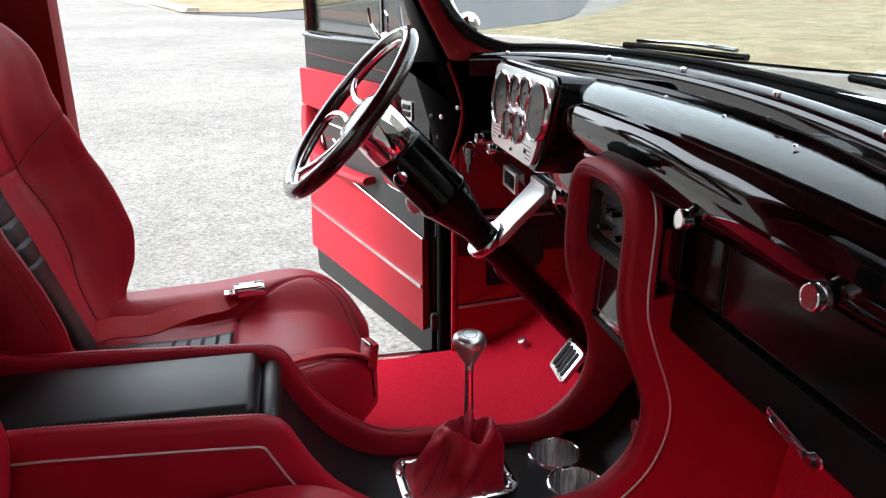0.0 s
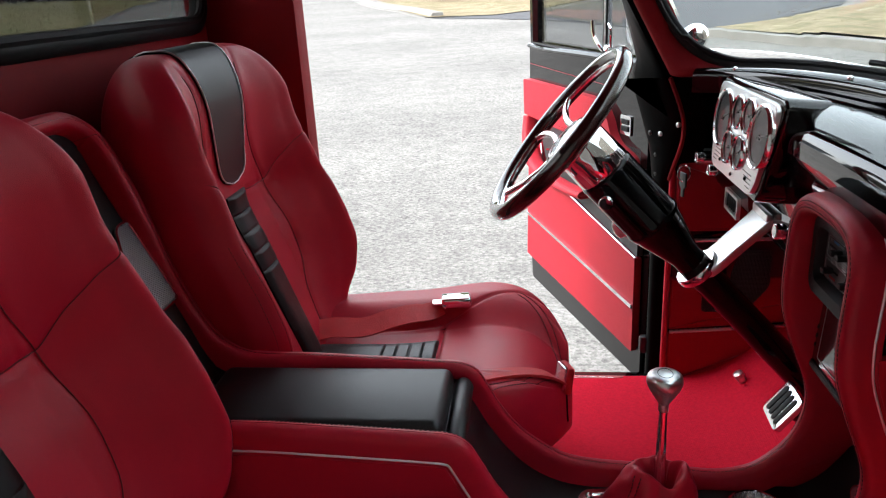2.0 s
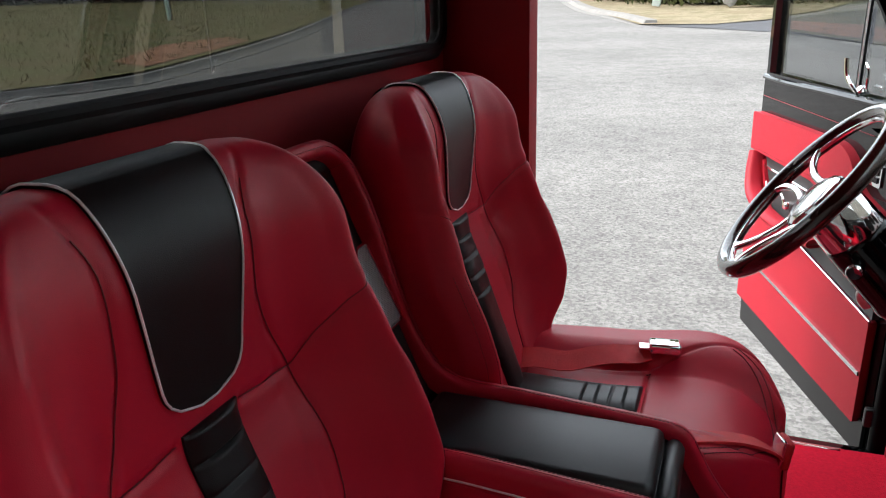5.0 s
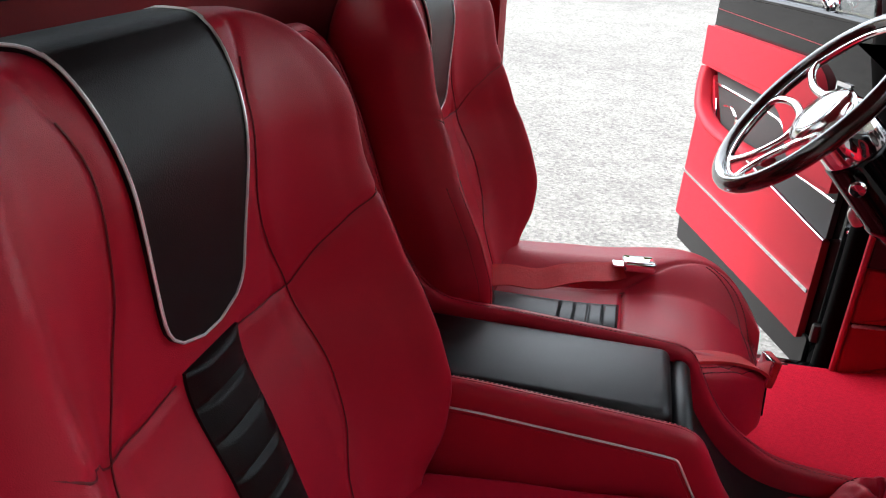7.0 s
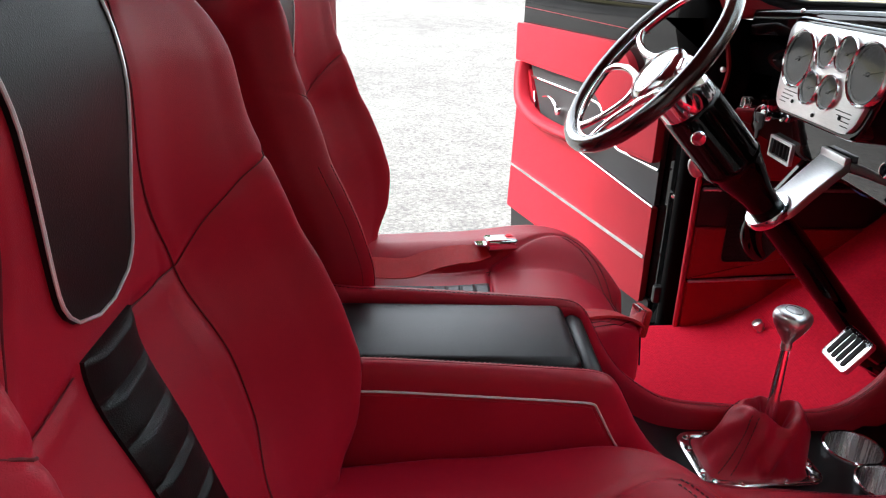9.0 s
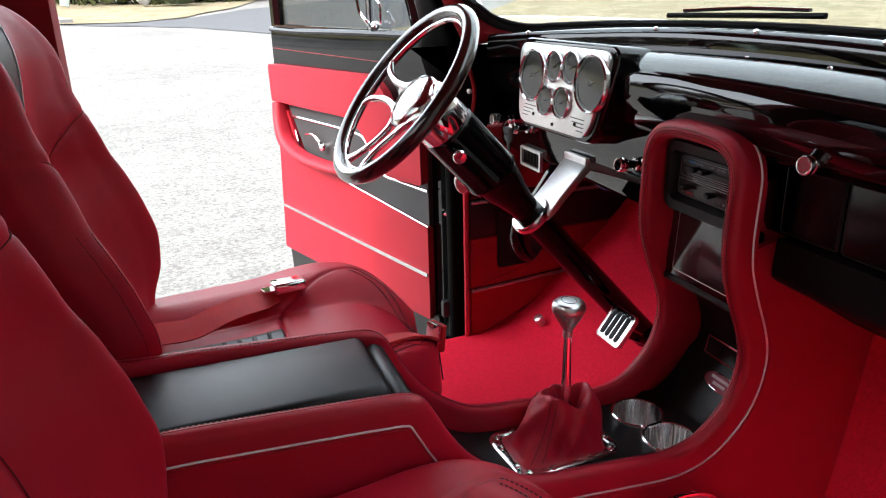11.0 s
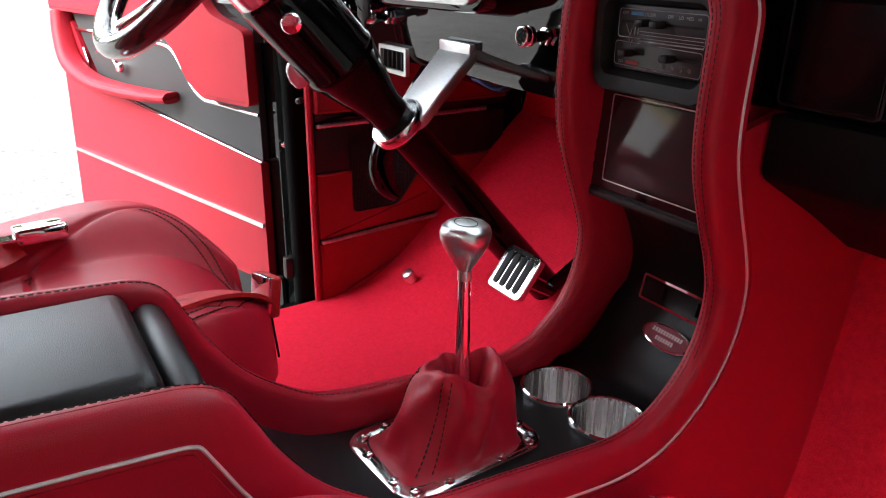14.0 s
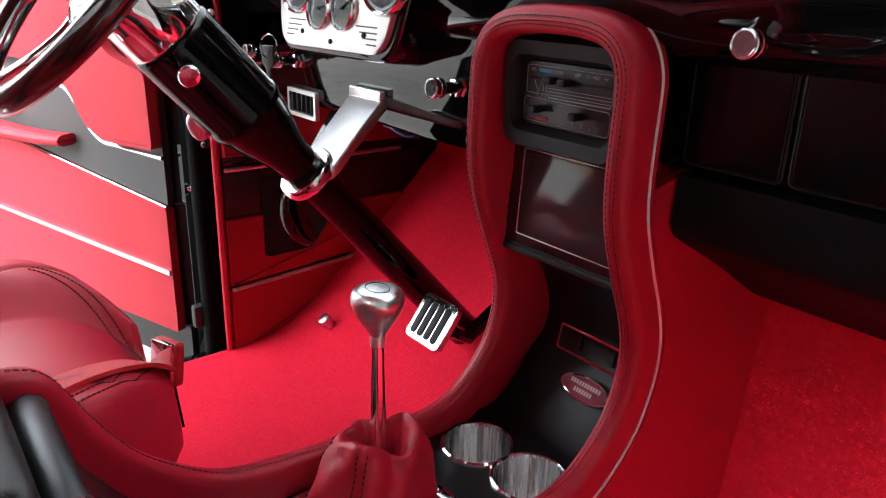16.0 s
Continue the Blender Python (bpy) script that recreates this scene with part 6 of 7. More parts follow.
# padded pieces
part("lower_panel", dpanel(round_corners([(0.0, -0.012), (0.748, 0.0), (0.715, 0.47), (0.655, 0.46), (0.595, 0.335), (0.565, 0.315), (0.0, 0.235)], [0.006, 0.006, 0.01, 0.03, 0.03, 0.02, 0.006]), -0.012, 0.010, 0.006, 3), RED_VINYL, door, "red padded lower panel")
part("middle_panel", dpanel(round_corners([(0.0, 0.240), (0.565, 0.320), (0.66, 0.48), (0.0, 0.50)], 0.004), -0.012, 0.004, 0.002), GREY_LEATHER, door, "charcoal middle panel")
part("upper_pad", dpanel(round_corners([(0.0, 0.345), (0.145, 0.345), (0.19, 0.37), (0.235, 0.44), (0.30, 0.475), (0.718, 0.480), (0.722, 0.588), (0.20, 0.592), (0.140, 0.565), (0.105, 0.505), (0.0, 0.478)], [0.01, 0.03, 0.03, 0.04, 0.04, 0.008, 0.01, 0.03, 0.03, 0.03, 0.015]), -0.012, 0.026, 0.010, 3), RED_VINYL, door, "red padded upper panel")
part("trim_strip", dpanel([(0.002, 0.106), (0.733, 0.143), (0.733, 0.151), (0.002, 0.116)], 0.008, 0.015, 0.002), CHROME, door, "polished trim strip")
# armrest
arm = smooth_path([dq(0.683, 0.015, 0.475), dq(0.668, 0.026, 0.42), dq(0.630, 0.036, 0.368), dq(0.545, 0.040, 0.338), dq(0.44, 0.040, 0.330), dq(0.32, 0.036, 0.330), dq(0.255, 0.024, 0.331)], 8)
rings = []
for k, (p, t) in enumerate(rail(arm)):
    f = k / (len(arm) - 1)
    nrm = (DM.to_3x3() @ Vector((0, 1, 0)))
    nrm = (nrm - t * nrm.dot(t)).normalized()
    up = t.cross(nrm).normalized()
    w, h = 0.05, 0.036 - 0.014 * f
    rings.append([p + nrm * a + up * c for a, c in round_rect(w, h, 0.014, 3)])
part("armrest", loft(rings), RED_VINYL, door, "red stitched armrest")
# chrome line along the middle panel's top
line = smooth_path([dq(0.655, 0.006, 0.44), dq(0.45, 0.006, 0.437), dq(0.30, 0.006, 0.432), dq(0.255, 0.006, 0.418), dq(0.215, 0.006, 0.37), dq(0.175, 0.006, 0.338), dq(0.12, 0.006, 0.334), dq(0.0, 0.006, 0.328)], 6)
part("piping", tube(line, 0.004, 6), CHROME, door, "chrome piping")
part("lower_piping", tube([dq(0.62, 0.008, 0.40), dq(0.597, 0.008, 0.335), dq(0.565, 0.008, 0.317), dq(0.0, 0.008, 0.238)], 0.0025, 6), CHROME, door, "chrome piping")
# window frame and panes
fr = bmesh.new()
for a, b, w in (((0.712, 0.69), (0.725, 1.18), 0.045), ((0.725, 1.17), (0.19, 1.17), 0.045), ((0.03, 0.70), (0.19, 1.17), 0.05)):
    pa, pb = dq(a[0], -0.02, a[1]), dq(b[0], -0.02, b[1])
    tube([pa, pb], w / 2, 8, fr)
part("window_frame", fr, GLOSS, door)
p = part("window_pane", dpanel([(0.25, 0.69), (0.695, 0.69), (0.705, 1.15), (0.25, 1.15)], -0.027, -0.022, 0), TINT, door)
p.visible_shadow = False
p = part("vent_pane", dpanel([(0.07, 0.70), (0.24, 0.70), (0.24, 1.15), (0.20, 1.15)], -0.027, -0.022, 0), TINT, door)
p.visible_shadow = False
part("window_bar", tube([dq(0.245, -0.02, 0.69), dq(0.245, -0.02, 1.16)], 0.007, 8), RUBBER, door)
part("bar_trim", tube([dq(0.238, -0.014, 0.69), dq(0.238, -0.014, 1.16)], 0.0025, 6), SATIN_ALU, door, "thin bright trim")
# latch lever, switch and vent window latch
lv = part("lever", tube(smooth_path([dq(0.545, 0.018, 0.398), dq(0.50, 0.022, 0.405), dq(0.47, 0.022, 0.392), dq(0.455, 0.02, 0.372)], 6), [0.0030 + 0.0025 * (k / 18) for k in range(19)], 8), CHROME, door, "chrome inner door lever")
part("lever_boss", turned([(0.012, 0.0), (0.012, 0.014), (0.009, 0.019), (0.0005, 0.020)], axes(dq(0.455, 0.004, 0.372), DM.to_3x3() @ Vector((0, 1, 0))), 24), CHROME, lv)
sw = part("window_switch", dpanel(round_rect(0.050, 0.046, 0.004, 2), 0.0, 0.008, 0.002), CHROME, door, "square chrome window switch")
bmesh_move = Matrix.Translation(DM.to_3x3() @ Vector((0.072, 0, 0.545)))
for v in sw.data.vertices:
    v.co = bmesh_move @ v.co
for k, dz in enumerate((0.008, -0.008)):
    pr = part("rocker", dpanel([(0.056, 0.545 + dz - 0.006), (0.088, 0.545 + dz - 0.006), (0.088, 0.545 + dz + 0.006), (0.056, 0.545 + dz + 0.006)], 0.008, 0.0105, 0.001), PLASTIC, sw)
lat = part("vent_latch", tube(smooth_path([dq(0.20, 0.0, 0.70), dq(0.20, 0.016, 0.715), dq(0.225, 0.02, 0.74), dq(0.235, 0.02, 0.775)], 6), 0.005, 8), CHROME, door, "chrome vent window latch")
part("latch_foot", turned([(0.014, 0.0), (0.014, 0.006), (0.009, 0.012), (0.0005, 0.0125)], axes(dq(0.20, -0.008, 0.705), DM.to_3x3() @ Vector((0, 1, 0.6))), 20), CHROME, lat)
part("latch_hook", tube(smooth_path([dq(0.16, 0.0, 0.705), dq(0.15, 0.012, 0.72), dq(0.15, 0.012, 0.755), dq(0.165, 0.012, 0.77)], 6), 0.003, 6), CHROME, lat)
for v0 in (0.003, -0.003):
    part("belt_line", tube([dq(0.715, 0.005, 0.632 + v0 * 0.5), dq(0.10, 0.005, 0.622 + v0 * 0.5)], 0.0012, 5), RED_DARK, door)
    break
bm = stitches([dq(u, 0.0262, 0.352) for u in np.linspace(0.012, 0.14, 12)])
stitches([dq(u, 0.0262, 0.486) for u in np.linspace(0.31, 0.71, 20)], bm=bm)
stitches([p + (DM.to_3x3() @ Vector((0, 0.021, 0.010))) for p in arm[10:]], bm=bm)
part("door_stitching", bm, THREAD, door, "dark stitching")
part("sill_bead", tube(smooth_path([dq(0.715, 0.006, 0.688), dq(0.55, 0.010, 0.686), dq(0.30, 0.010, 0.690), dq(0.02, 0.008, 0.692)], 6), 0.008, 8), GLOSS, door, "glossy bead under the window")

# ---- steering column and wheel ----
SY = 0.366
HUB = Vector((-0.130, SY, 0.638))
COL = Vector((0.675, 0, -0.738)).normalized()
WN = Vector((0.77, 0.03, -0.638)).normalized()
column = thing("steering_column", (0.30, SY, 0.15), "black painted steering column with a polished collar", "steering column")
c0 = Vector((-0.092, SY, 0.618))
cm = axes(c0, COL, (0, 1, 0))
part("collar", turned([(0.030, -0.022), (0.041, -0.014), (0.045, -0.006), (0.0475, 0.053), (0.046, 0.056)], cm, 36), CHROME, column, "polished chrome collar")
part("shroud", turned([(0.046, 0.056), (0.0482, 0.059), (0.0482, 0.063), (0.0476, 0.166), (0.0490, 0.169), (0.0490, 0.177), (0.0462, 0.182), (0.043, 0.194), (0.031, 0.238), (0.0265, 0.256), (0.0265, 0.82)], cm, 36), COLUMN_BLACK, column)

wheel = thing("steering_wheel", tuple(HUB), "four-spoke chrome steering wheel with a dark mahogany rim", "steering wheel")
wm = axes(HUB, WN, (0, 1, 0))
R = 0.156
pts = [wm @ Vector((R * math.cos(a), R * math.sin(a), 0)) for a in (2 * math.pi * k / 96 for k in range(96))]
part("rim", tube(pts, 0.0135, 14, closed=True), WOOD, wheel, "glossy dark mahogany rim")
ring = [wm @ Vector(((R - 0.0125) * math.cos(a), (R - 0.0125) * math.sin(a), 0.002)) for a in (2 * math.pi * k / 96 for k in range(96))]
part("inner_band", tube(ring, 0.0042, 8, closed=True), POLISHED, wheel, "polished band inside the rim")
hm = wm @ Matrix.Translation((0, 0, 0.024))
part("hub", turned([(0.001, -0.014), (0.020, -0.0135), (0.036, -0.0115), (0.047, -0.0075), (0.0515, -0.002), (0.052, 0.004), (0.050, 0.012), (0.042, 0.02), (0.038, 0.03)], hm, 48), POLISHED, wheel, "polished round hub")
# three split spokes, each a pair of curved bars from the dished hub to the rim
for c in (0, 180, 270):
    for s0 in (-1, 1):
        def spoke_at(r, off, z):
            a = radians(c)
            return Vector((r * math.cos(a) - s0 * off * math.sin(a), r * math.sin(a) + s0 * off * math.cos(a), z))
        path = smooth_path([spoke_at(0.036, 0.030, 0.024), spoke_at(0.060, 0.020, 0.022), spoke_at(0.095, 0.018, 0.014), spoke_at(0.125, 0.028, 0.006), spoke_at(0.140, 0.040, 0.002)], 6)
        rings = []
        for i, (p, t) in enumerate(rail(path)):
            f = i / (len(path) - 1)
            side = t.cross(Vector((0, 0, 1))).normalized()
            up = side.cross(t)
            w = 0.012 + 0.010 * abs(2 * f - 1) ** 3
            rings.append([wm @ (p + side * x + up * y) for x, y in round_rect(w, 0.009, 0.004, 3)])
        part("spoke", loft(rings), POLISHED, wheel, "polished spoke bar")
ring = [hm @ Vector((0.036 * math.cos(a), 0.036 * math.sin(a), -0.0122)) for a in (2 * math.pi * k / 40 for k in range(40))]
part("hub_ring", tube(ring, 0.0006, 5, closed=True), SATIN_ALU, wheel, "engraved round line")
# tilt lever, hazard knob and screws
part("column_knob", turned([(0.006, 0.0), (0.006, 0.012), (0.011, 0.014), (0.0115, 0.018), (0.0115, 0.026), (0.010, 0.028), (0.0005, 0.0285)], axes(c0 + COL * 0.083 + Vector((-0.014, -0.040, -0.013)), (-0.28, -1, -0.22)), 22), CHROME, column, "knurled chrome knob")
bm = bmesh.new()
bmesh.ops.create_icosphere(bm, subdivisions=3, radius=0.016)
for v in bm.verts:
    v.co = Vector((v.co.x * 0.9, v.co.y * 0.6, v.co.z * 1.25)) * (1 + 0.35 * noise.noise(v.co * 70)) + c0 + COL * 0.150 + Vector((-0.032, 0.012, -0.030))
part("tilt_lever", bm, ALU, column, "pale cast lever under the column")
# drop bracket from the dash edge to the column
bracket = thing("column_bracket", (0.15, SY, 0.40), "polished aluminium drop bracket holding the steering column", "bracket")
top, low = Vector((0.212, 0.387, 0.487)), Vector((0.100, 0.362, 0.390))
along = (low - top).normalized()
flat = Vector((0, 1, 0))
flat = (flat - along * flat.dot(along)).normalized()
lift = flat.cross(along).normalized()
rings = []
for d, w in ((-0.004, 0.082), (0.004, 0.082), (0.03, 0.078), (0.085, 0.074), (0.105, 0.076), (0.120, 0.076), (0.130, 0.070), (0.137, 0.050)):
    rings.append([top + along * d + flat * x + lift * y for x, y in round_rect(w, 0.014, 0.003, 3)])
part("arm", loft(rings), ALU, bracket)
cc = c0 + COL * 0.292
part("clamp", turned([(0.0265, -0.008), (0.037, -0.008), (0.039, -0.005), (0.039, 0.005), (0.037, 0.008), (0.0275, 0.008)], axes(cc, COL, (0, 1, 0)), 36), POLISHED, bracket, "polished clamp ring")
part("foot", rbox((0.010, 0.078, 0.014), 0.002, 2, m=Matrix.Translation((0.207, 0.387, 0.494))), SATIN_ALU, bracket)
# wiring under the dash behind the bracket
wires = thing("wiring", (0.24, 0.38, 0.44), "loose black, blue and yellow wires under the dashboard", "wiring")
wr = random.Random(3)
for k, wmat in enumerate((RUBBER, RUBBER, mat("blue_wire", (0.03, 0.06, 0.30), 0.45, vary=0.1), RUBBER, mat("yellow_wire", (0.55, 0.40, 0.05), 0.45, vary=0.1), RUBBER)):
    o = Vector((0.018 + wr.uniform(-0.006, 0.006), wr.uniform(-0.010, 0.010), 0.024 + wr.uniform(-0.006, 0.005)))
    part("wire", tube(smooth_path([Vector((0.262, 0.435, 0.462)) + o, Vector((0.238, 0.405, 0.428)) + o, Vector((0.225, 0.375, 0.412)) + o * 1.6, Vector((0.238, 0.335, 0.420)) + o, Vector((0.268, 0.300, 0.455)) + o], 7), 0.0014 if k % 2 else 0.0022, 6), wmat, wires)
# keys on a ring
keys = thing("key_ring", (0.085, 0.43, 0.50), "car keys on a split ring hanging from the column", "keys")
kr = axes((0.083, 0.415, 0.556), (0.2, 1, 0), (0, 0, 1))
part("ring", tube([kr @ Vector((0.014 * math.cos(a), 0.010 * math.sin(a), 0)) for a in (2 * math.pi * k / 24 for k in range(24))], 0.0012, 5, closed=True), CHROME, keys)
part("key", prism(round_corners([(-0.010, -0.03), (0.010, -0.03), (0.011, -0.008), (0.004, -0.002), (0.004, 0.012), (-0.004, 0.012), (-0.004, -0.002), (-0.011, -0.008)], 0.002), axes((0.084, 0.416, 0.527), (-1, -0.3, 0), (0, 1, 0)), 0.003, 0.0008), SATIN, keys, "black headed key")

# ---- driver's foot well ----
kick = thing("kick_panel", (0.35, 0.745, -0.02), "red padded kick panel with black band, speaker and bright strips", "kick panel", kind="structure")
KM = Matrix(((1, 0, 0, 0), (0, 0, -1, 0.752), (0, 1, 0, 0), (0, 0, 0, 1)))


def kp(outline, d0, d1, r=0.003, seg=2):
    return prism(outline, KM @ Matrix.Translation((0, 0, d0)), d1 - d0, r, seg)


toe = [(0.134, -0.03), (0.25, -0.03), (0.60, 0.28), (0.60, 0.52), (0.134, 0.52)]
part("backing", kp(toe, -0.02, 0.006), BLACK, kick)
part("lower_pad", kp(round_corners([(0.136, -0.028), (0.29, -0.028), (0.37, 0.02), (0.47, 0.112), (0.475, 0.125), (0.136, 0.100)], [0.004, 0.01, 0.01, 0.005, 0.004, 0.004]), 0.004, 0.016, 0.005, 3), RED_VINYL, kick, "red padded lower piece", 8)
part("middle_pad", kp(round_corners([(0.136, 0.108), (0.475, 0.133), (0.57, 0.22), (0.56, 0.235), (0.136, 0.235)], 0.004), 0.004, 0.016, 0.005, 3), RED_VINYL, kick, "red padded middle piece", 8)
part("black_band", kp(round_corners([(0.136, 0.237), (0.55, 0.237), (0.55, 0.318), (0.136, 0.318)], 0.003), 0.004, 0.012, 0.002), SATIN, kick, "black band")
part("upper_pad", kp(round_corners([(0.136, 0.345), (0.55, 0.345), (0.55, 0.50), (0.136, 0.50)], 0.006), 0.004, 0.022, 0.007, 3), RED_VINYL, kick, "red padded upper piece", 8)
for (xa, za, xb, zb) in ((0.138, 0.104, 0.40, 0.120), (0.138, 0.324, 0.50, 0.326)):
    n = int((xb - xa) / 0.0035)
    line = [KM @ Vector((xa + (xb - xa) * k / n, za + (zb - za) * k / n, 0.0172)) for k in range(n + 1)]
    part("strip", tube(line, [0.0036 + 0.0012 * (k % 3 > 0) for k in range(n + 1)], 8), SATIN_ALU, kick, "bright studded strip")
part("gloss_bar", kp(round_corners([(0.136, 0.330), (0.55, 0.332), (0.55, 0.345), (0.136, 0.345)], 0.002), 0.004, 0.015, 0.002), GLOSS, kick, "glossy black bar")
bm = stitches([KM @ Vector((x, 0.352, 0.0222)) for x in np.linspace(0.142, 0.54, 20)])
part("pad_stitching", bm, THREAD, kick, "dark stitching")
bm = tube([(0.128, 0.742, z) for z in np.linspace(-0.03, 0.72, 12)], 0.007, 8)
part("windlace", bm, RED, kick, "red windlace along the door opening")
spo = round_corners([(0.205, 0.155), (0.30, 0.158), (0.345, 0.215), (0.345, 0.298), (0.205, 0.298)], 0.012)
part("speaker_frame", tube([KM @ Vector((x, z, 0.018)) for x, z in spo], 0.0015, 6, closed=True), SATIN, kick, "thin dark frame")
part("speaker_back", kp(spo, 0.012, 0.0165, 0.0), BLACK, kick)
bm = bmesh.new()
for k in range(46):
    x = 0.206 + 0.003 * k
    ztop, zbot = 0.297, 0.157 + (0 if x < 0.30 else (x - 0.30) * 1.25)
    tube([KM @ Vector((x, zbot, 0.0172)), KM @ Vector((x, ztop, 0.0172))], 0.0006, 4, bm)
for k in range(46):
    z = 0.158 + 0.003 * k
    x1 = 0.345 if z > 0.215 else 0.30 + (z - 0.158) * 0.79
    tube([KM @ Vector((0.206, z, 0.0175)), KM @ Vector((x1, z, 0.0175))], 0.0006, 4, bm)
part("speaker_mesh", bm, mat("dark_grey_mesh", (0.055, 0.055, 0.058), 0.5, metal=0.3, vary=0.2), kick, "dark wire mesh")

# brake pedal: chrome frame with ribbed rubber
pedal = thing("brake_pedal", (0.3, 0.26, 0.10), "chrome brake pedal with black rubber ribs", "pedal")
pm = axes((0.234, 0.262, 0.200), (-0.80, 0.10, 0.60), (0, -1, 0))
po = round_rect(0.084, 0.068, 0.010, 5)
part("pad", prism(po, pm, 0.008, 0.002, 2), POLISHED, pedal, "polished pedal pad")
for k in range(4):
    x = (-1.5 + k) * 0.0165
    rib = part("rubber_rib", prism(round_rect(0.0125, 0.052, 0.006, 5), pm @ Matrix.Translation((x, 0, 0.0072)), 0.0022, 0.0006), RUBBER, pedal, "oval black rubber insert")
part("arm", tube([pm @ Vector((0.01, 0, -0.002)), (0.29, 0.258, 0.165), (0.345, 0.255, 0.20), (0.43, 0.25, 0.38)], 0.011, 8), GLOSS, pedal)
part("pedal_stop", rbox((0.06, 0.045, 0.012), 0.003, 2, m=axes((0.305, 0.235, 0.062), (-0.68, 0, 0.73))), GLOSS, pedal)
# accelerator: long curved black lever beside the column
acc = thing("parking_brake_handle", (0.30, 0.60, 0.23), "curved black handle below the dashboard", "handle")
path = smooth_path([(0.24, 0.62, 0.36), (0.215, 0.62, 0.315), (0.205, 0.62, 0.27), (0.215, 0.62, 0.235), (0.235, 0.62, 0.215)], 6)
rings = []
for i, (p, t) in enumerate(rail(path)):
    f = i / (len(path) - 1)
    side = Vector((0, 1, 0))
    up = t.cross(side).normalized()
    w, h = 0.026, 0.022 + 0.022 * math.sin(math.pi * f)
    rings.append([p + side * a + up * c for a, c in round_rect(w, h, 0.009, 3)])
part("grip", loft(rings), GLOSS, acc)
part("bar", tube([(0.24, 0.62, 0.355), (0.30, 0.62, 0.44), (0.32, 0.62, 0.47)], 0.009, 8), GLOSS, acc)
# foot switch
fs = thing("foot_switch", (0.282, 0.642, 0.01), "small metal foot switch standing on the carpet", "switch")
fm = axes((0.290, 0.642, 0.018), (-0.55, 0, 0.83))
part("post", turned([(0.0088, -0.006), (0.0088, 0.026), (0.0080, 0.028)], fm, 20), SATIN_ALU, fs)
part("cap", turned([(0.0100, 0.028), (0.0112, 0.029), (0.0112, 0.033), (0.0108, 0.0335), (0.0112, 0.034), (0.0112, 0.039), (0.0095, 0.0405), (0.0005, 0.041)], fm, 22), SATIN_ALU, fs, "ribbed metal cap")
# sill plate and hinge details
sp = thing("sill_plate", (-0.25, 0.745, -0.03), "thin polished sill plate edging the carpet", "sill plate")
part("strip", rbox((0.76, 0.014, 0.006), 0.002, 2, m=Matrix.Translation((-0.26, 0.742, -0.020))), CHROME, sp)
chk = thing("door_check", (0.11, 0.82, 0.25), "polished door check rod between door and pillar", "door check")
part("rod", tube(smooth_path([(0.112, 0.845, 0.272), (0.125, 0.832, 0.268), (0.145, 0.812, 0.254), (0.172, 0.80, 0.250)], 6), 0.007, 10), CHROME, chk)
part("ferrule", turned([(0.010, 0.0), (0.010, 0.02), (0.008, 0.022)], axes((0.152, 0.806, 0.252), (0.9, -0.3, 0)), 14), SATIN_ALU, chk)
for at in ((0.127, 0.713, 0.582), (0.098, 0.747, 0.558), (0.081, 0.771, 0.556), (0.094, 0.764, 0.510), (0.096, 0.766, 0.468), (0.110, 0.744, 0.37), (0.104, 0.765, 0.09), (0.104, 0.765, -0.01)):
    hb = single("hinge_bolt", turned([(0.0005, 0.002), (0.004, 0.0015), (0.0055, 0.0), (0.0055, -0.012)], axes(at, (-1, -0.7, 0)), 12), SATIN_ALU if at[2] > 0.555 and at[0] > 0.09 else SATIN, "small bolt on the hinge pillar", "bolt", group="hinge bolts")
single("striker", rbox((0.03, 0.02, 0.045), 0.006, 2, m=Matrix.Translation((0.095, 0.79, 0.045))), SATIN, "black rubber bumper on the hinge pillar", "bumper")

# seat belts on the driver's seat
def belt(path, w=0.046, th=0.0022, normal=(0, 0, 1)):
    rings = []
    pts = smooth_path(path, 10)
    for k, (p, t) in enumerate(rail(pts)):
        n = Vector(normal) if not callable(normal) else normal(k / (len(pts) - 1))
        side = t.cross(n).normalized()
        up = side.cross(t).normalized()
        rings.append([p + side * a + up * c for a, c in ((-w / 2, -th), (w / 2, -th), (w / 2, th), (-w / 2, th))])
    return loft(rings)


def buckle_bits(owner, m):
    b = part("buckle", rbox((0.060, 0.044, 0.022), 0.006, 3, m=m), CHROME, owner, "chrome buckle")
    part("release_button", rbox((0.028, 0.026, 0.004), 0.0015, 2, m=m @ Matrix.Translation((-0.004, 0, 0.0095))), SATIN_ALU, b)
    part("slot_plate", rbox((0.02, 0.03, 0.004), 0.001, 1, m=m @ Matrix.Translation((-0.038, 0, -0.002))), CHROME, b)


def on_cushion(x, y, up):
    """A point over the driver's cushion."""
    return (x, y, cushion_top(x, y - 0.374) + up)


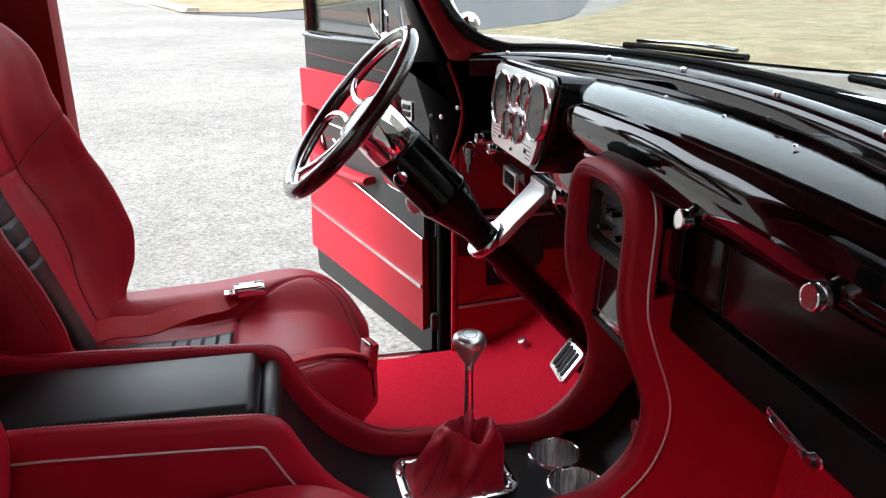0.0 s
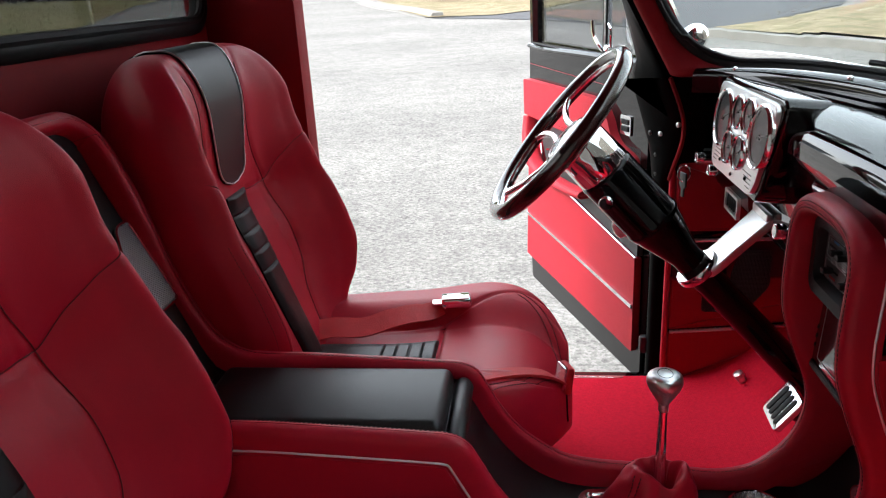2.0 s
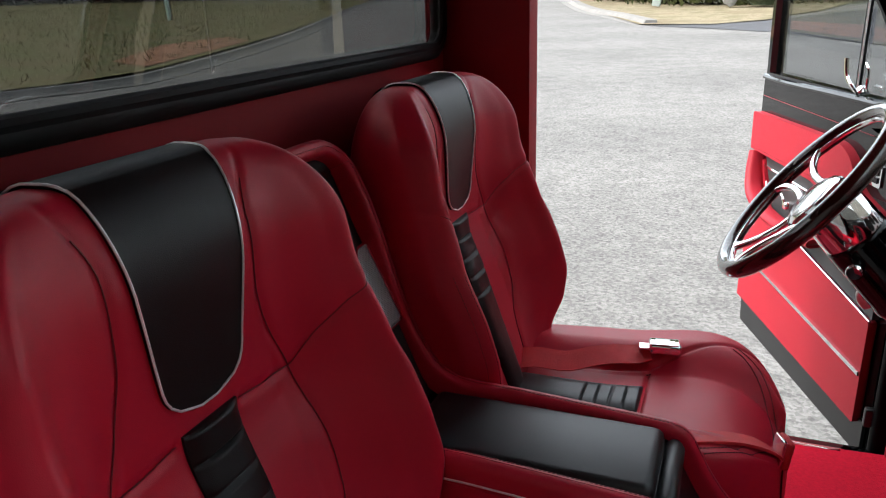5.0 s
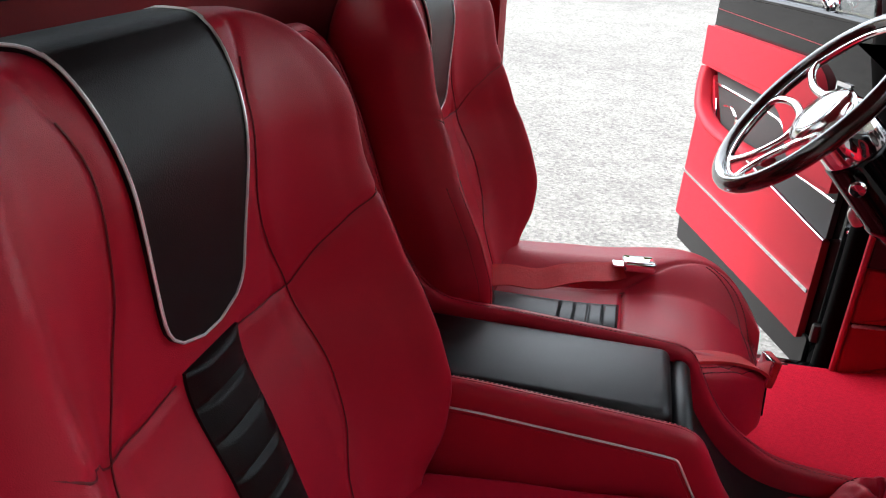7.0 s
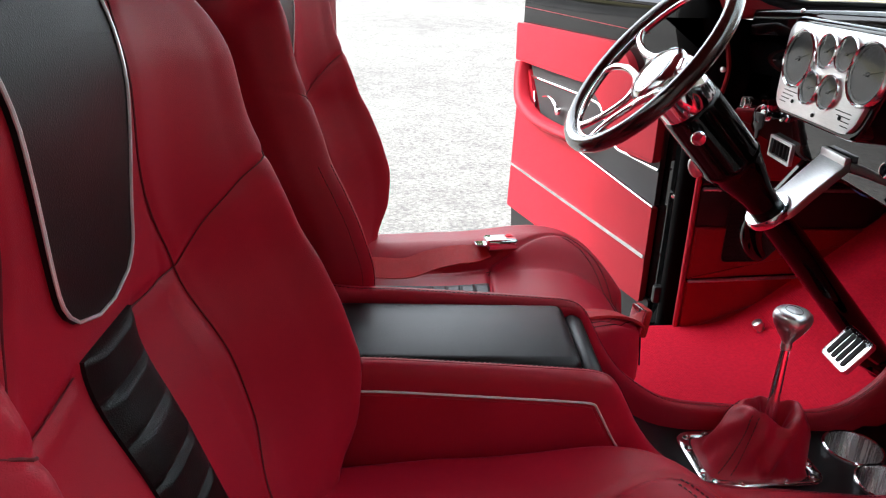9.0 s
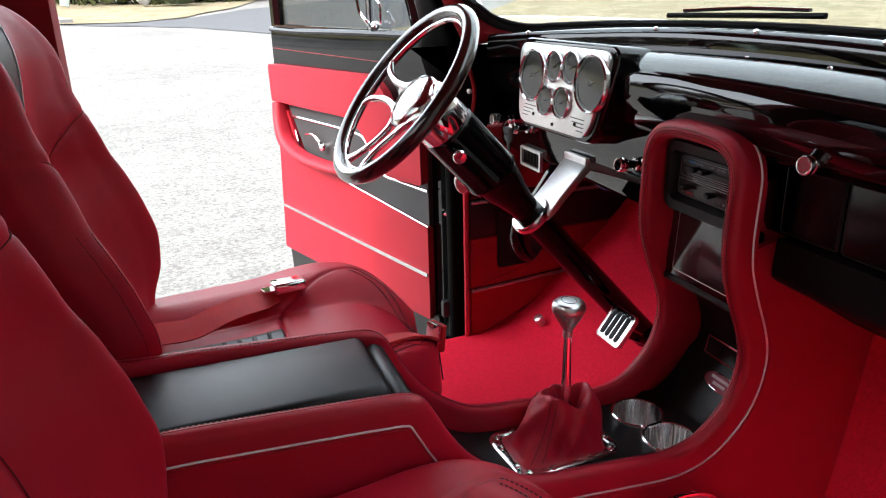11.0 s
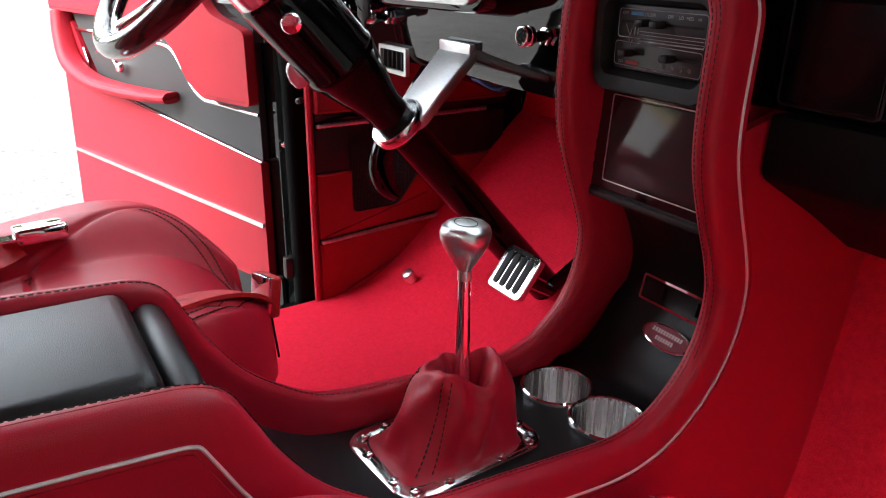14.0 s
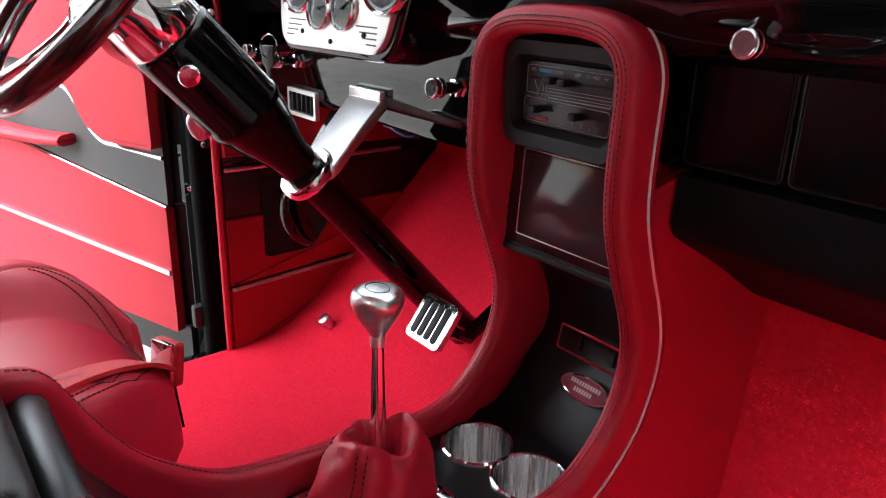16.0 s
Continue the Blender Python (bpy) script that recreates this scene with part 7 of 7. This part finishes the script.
lap = thing("lap_belt", (-0.45, 0.50, 0.26), "red seat belt with a chrome buckle lying on the cushion", "seat belt", group="seat belts")
part("webbing", belt([on_cushion(-0.615, 0.420, 0.022), on_cushion(-0.56, 0.438, 0.028), on_cushion(-0.50, 0.452, 0.022), on_cushion(-0.45, 0.468, 0.030), on_cushion(-0.41, 0.480, 0.026), on_cushion(-0.375, 0.492, 0.014), on_cushion(-0.350, 0.500, 0.013)], w=0.047, th=0.0012, normal=lambda f: Vector((0.05, -0.50 + 0.2 * f, 0.85))), WEBBING, lap)
buckle_bits(lap, Matrix.Translation((-0.322, 0.508, cushion_top(-0.322, 0.134) + 0.013)) @ Matrix.Rotation(radians(8), 4, 'Z') @ Matrix.Rotation(radians(-6), 4, 'X'))
tng = thing("belt_tongue", (-0.13, 0.26, 0.25), "red seat belt end with a chrome tongue hanging over the cushion", "seat belt", group="seat belts")
part("webbing", belt([(-0.30, 0.175, 0.285), (-0.25, 0.20, 0.287), (-0.20, 0.225, 0.282), (-0.155, 0.245, 0.268), (-0.130, 0.256, 0.250)], normal=lambda f: Vector((0.15 + 0.3 * f, 0.35, 0.85))), WEBBING, tng)
tm = Matrix.Translation((-0.119, 0.262, 0.252)) @ Matrix.Rotation(radians(22), 4, 'Z') @ Matrix.Rotation(radians(8), 4, 'Y')
part("tongue_case", rbox((0.012, 0.036, 0.048), 0.004, 3, m=tm), WEBBING, tng, "red plastic case")
part("tongue_plate", rbox((0.006, 0.030, 0.042), 0.0015, 2, m=tm @ Matrix.Translation((-0.010, -0.002, 0.004))), CHROME, tng, "chrome tongue")
part("loose_end", tube([(-0.118, 0.255, 0.225), (-0.117, 0.25, 0.20), (-0.116, 0.246, 0.178)], 0.0014, 5), BLACK, tng)
# round outside mirror seen past the windshield's corner
mir = thing("outside_mirror", (0.17, 0.80, 0.69), "round chrome mirror standing outside the windshield pillar", "mirror")
part("head", turned([(0.0005, 0.026), (0.010, 0.0245), (0.020, 0.018), (0.0265, 0.008), (0.028, 0.0), (0.026, -0.006), (0.0005, -0.007)], axes((0.172, 0.81, 0.747), (-0.45, -0.85, 0.15)), 30), CHROME, mir)
part("stalk", tube([(0.180, 0.815, 0.725), (0.185, 0.815, 0.70), (0.19, 0.81, 0.66)], 0.006, 8), CHROME, mir)
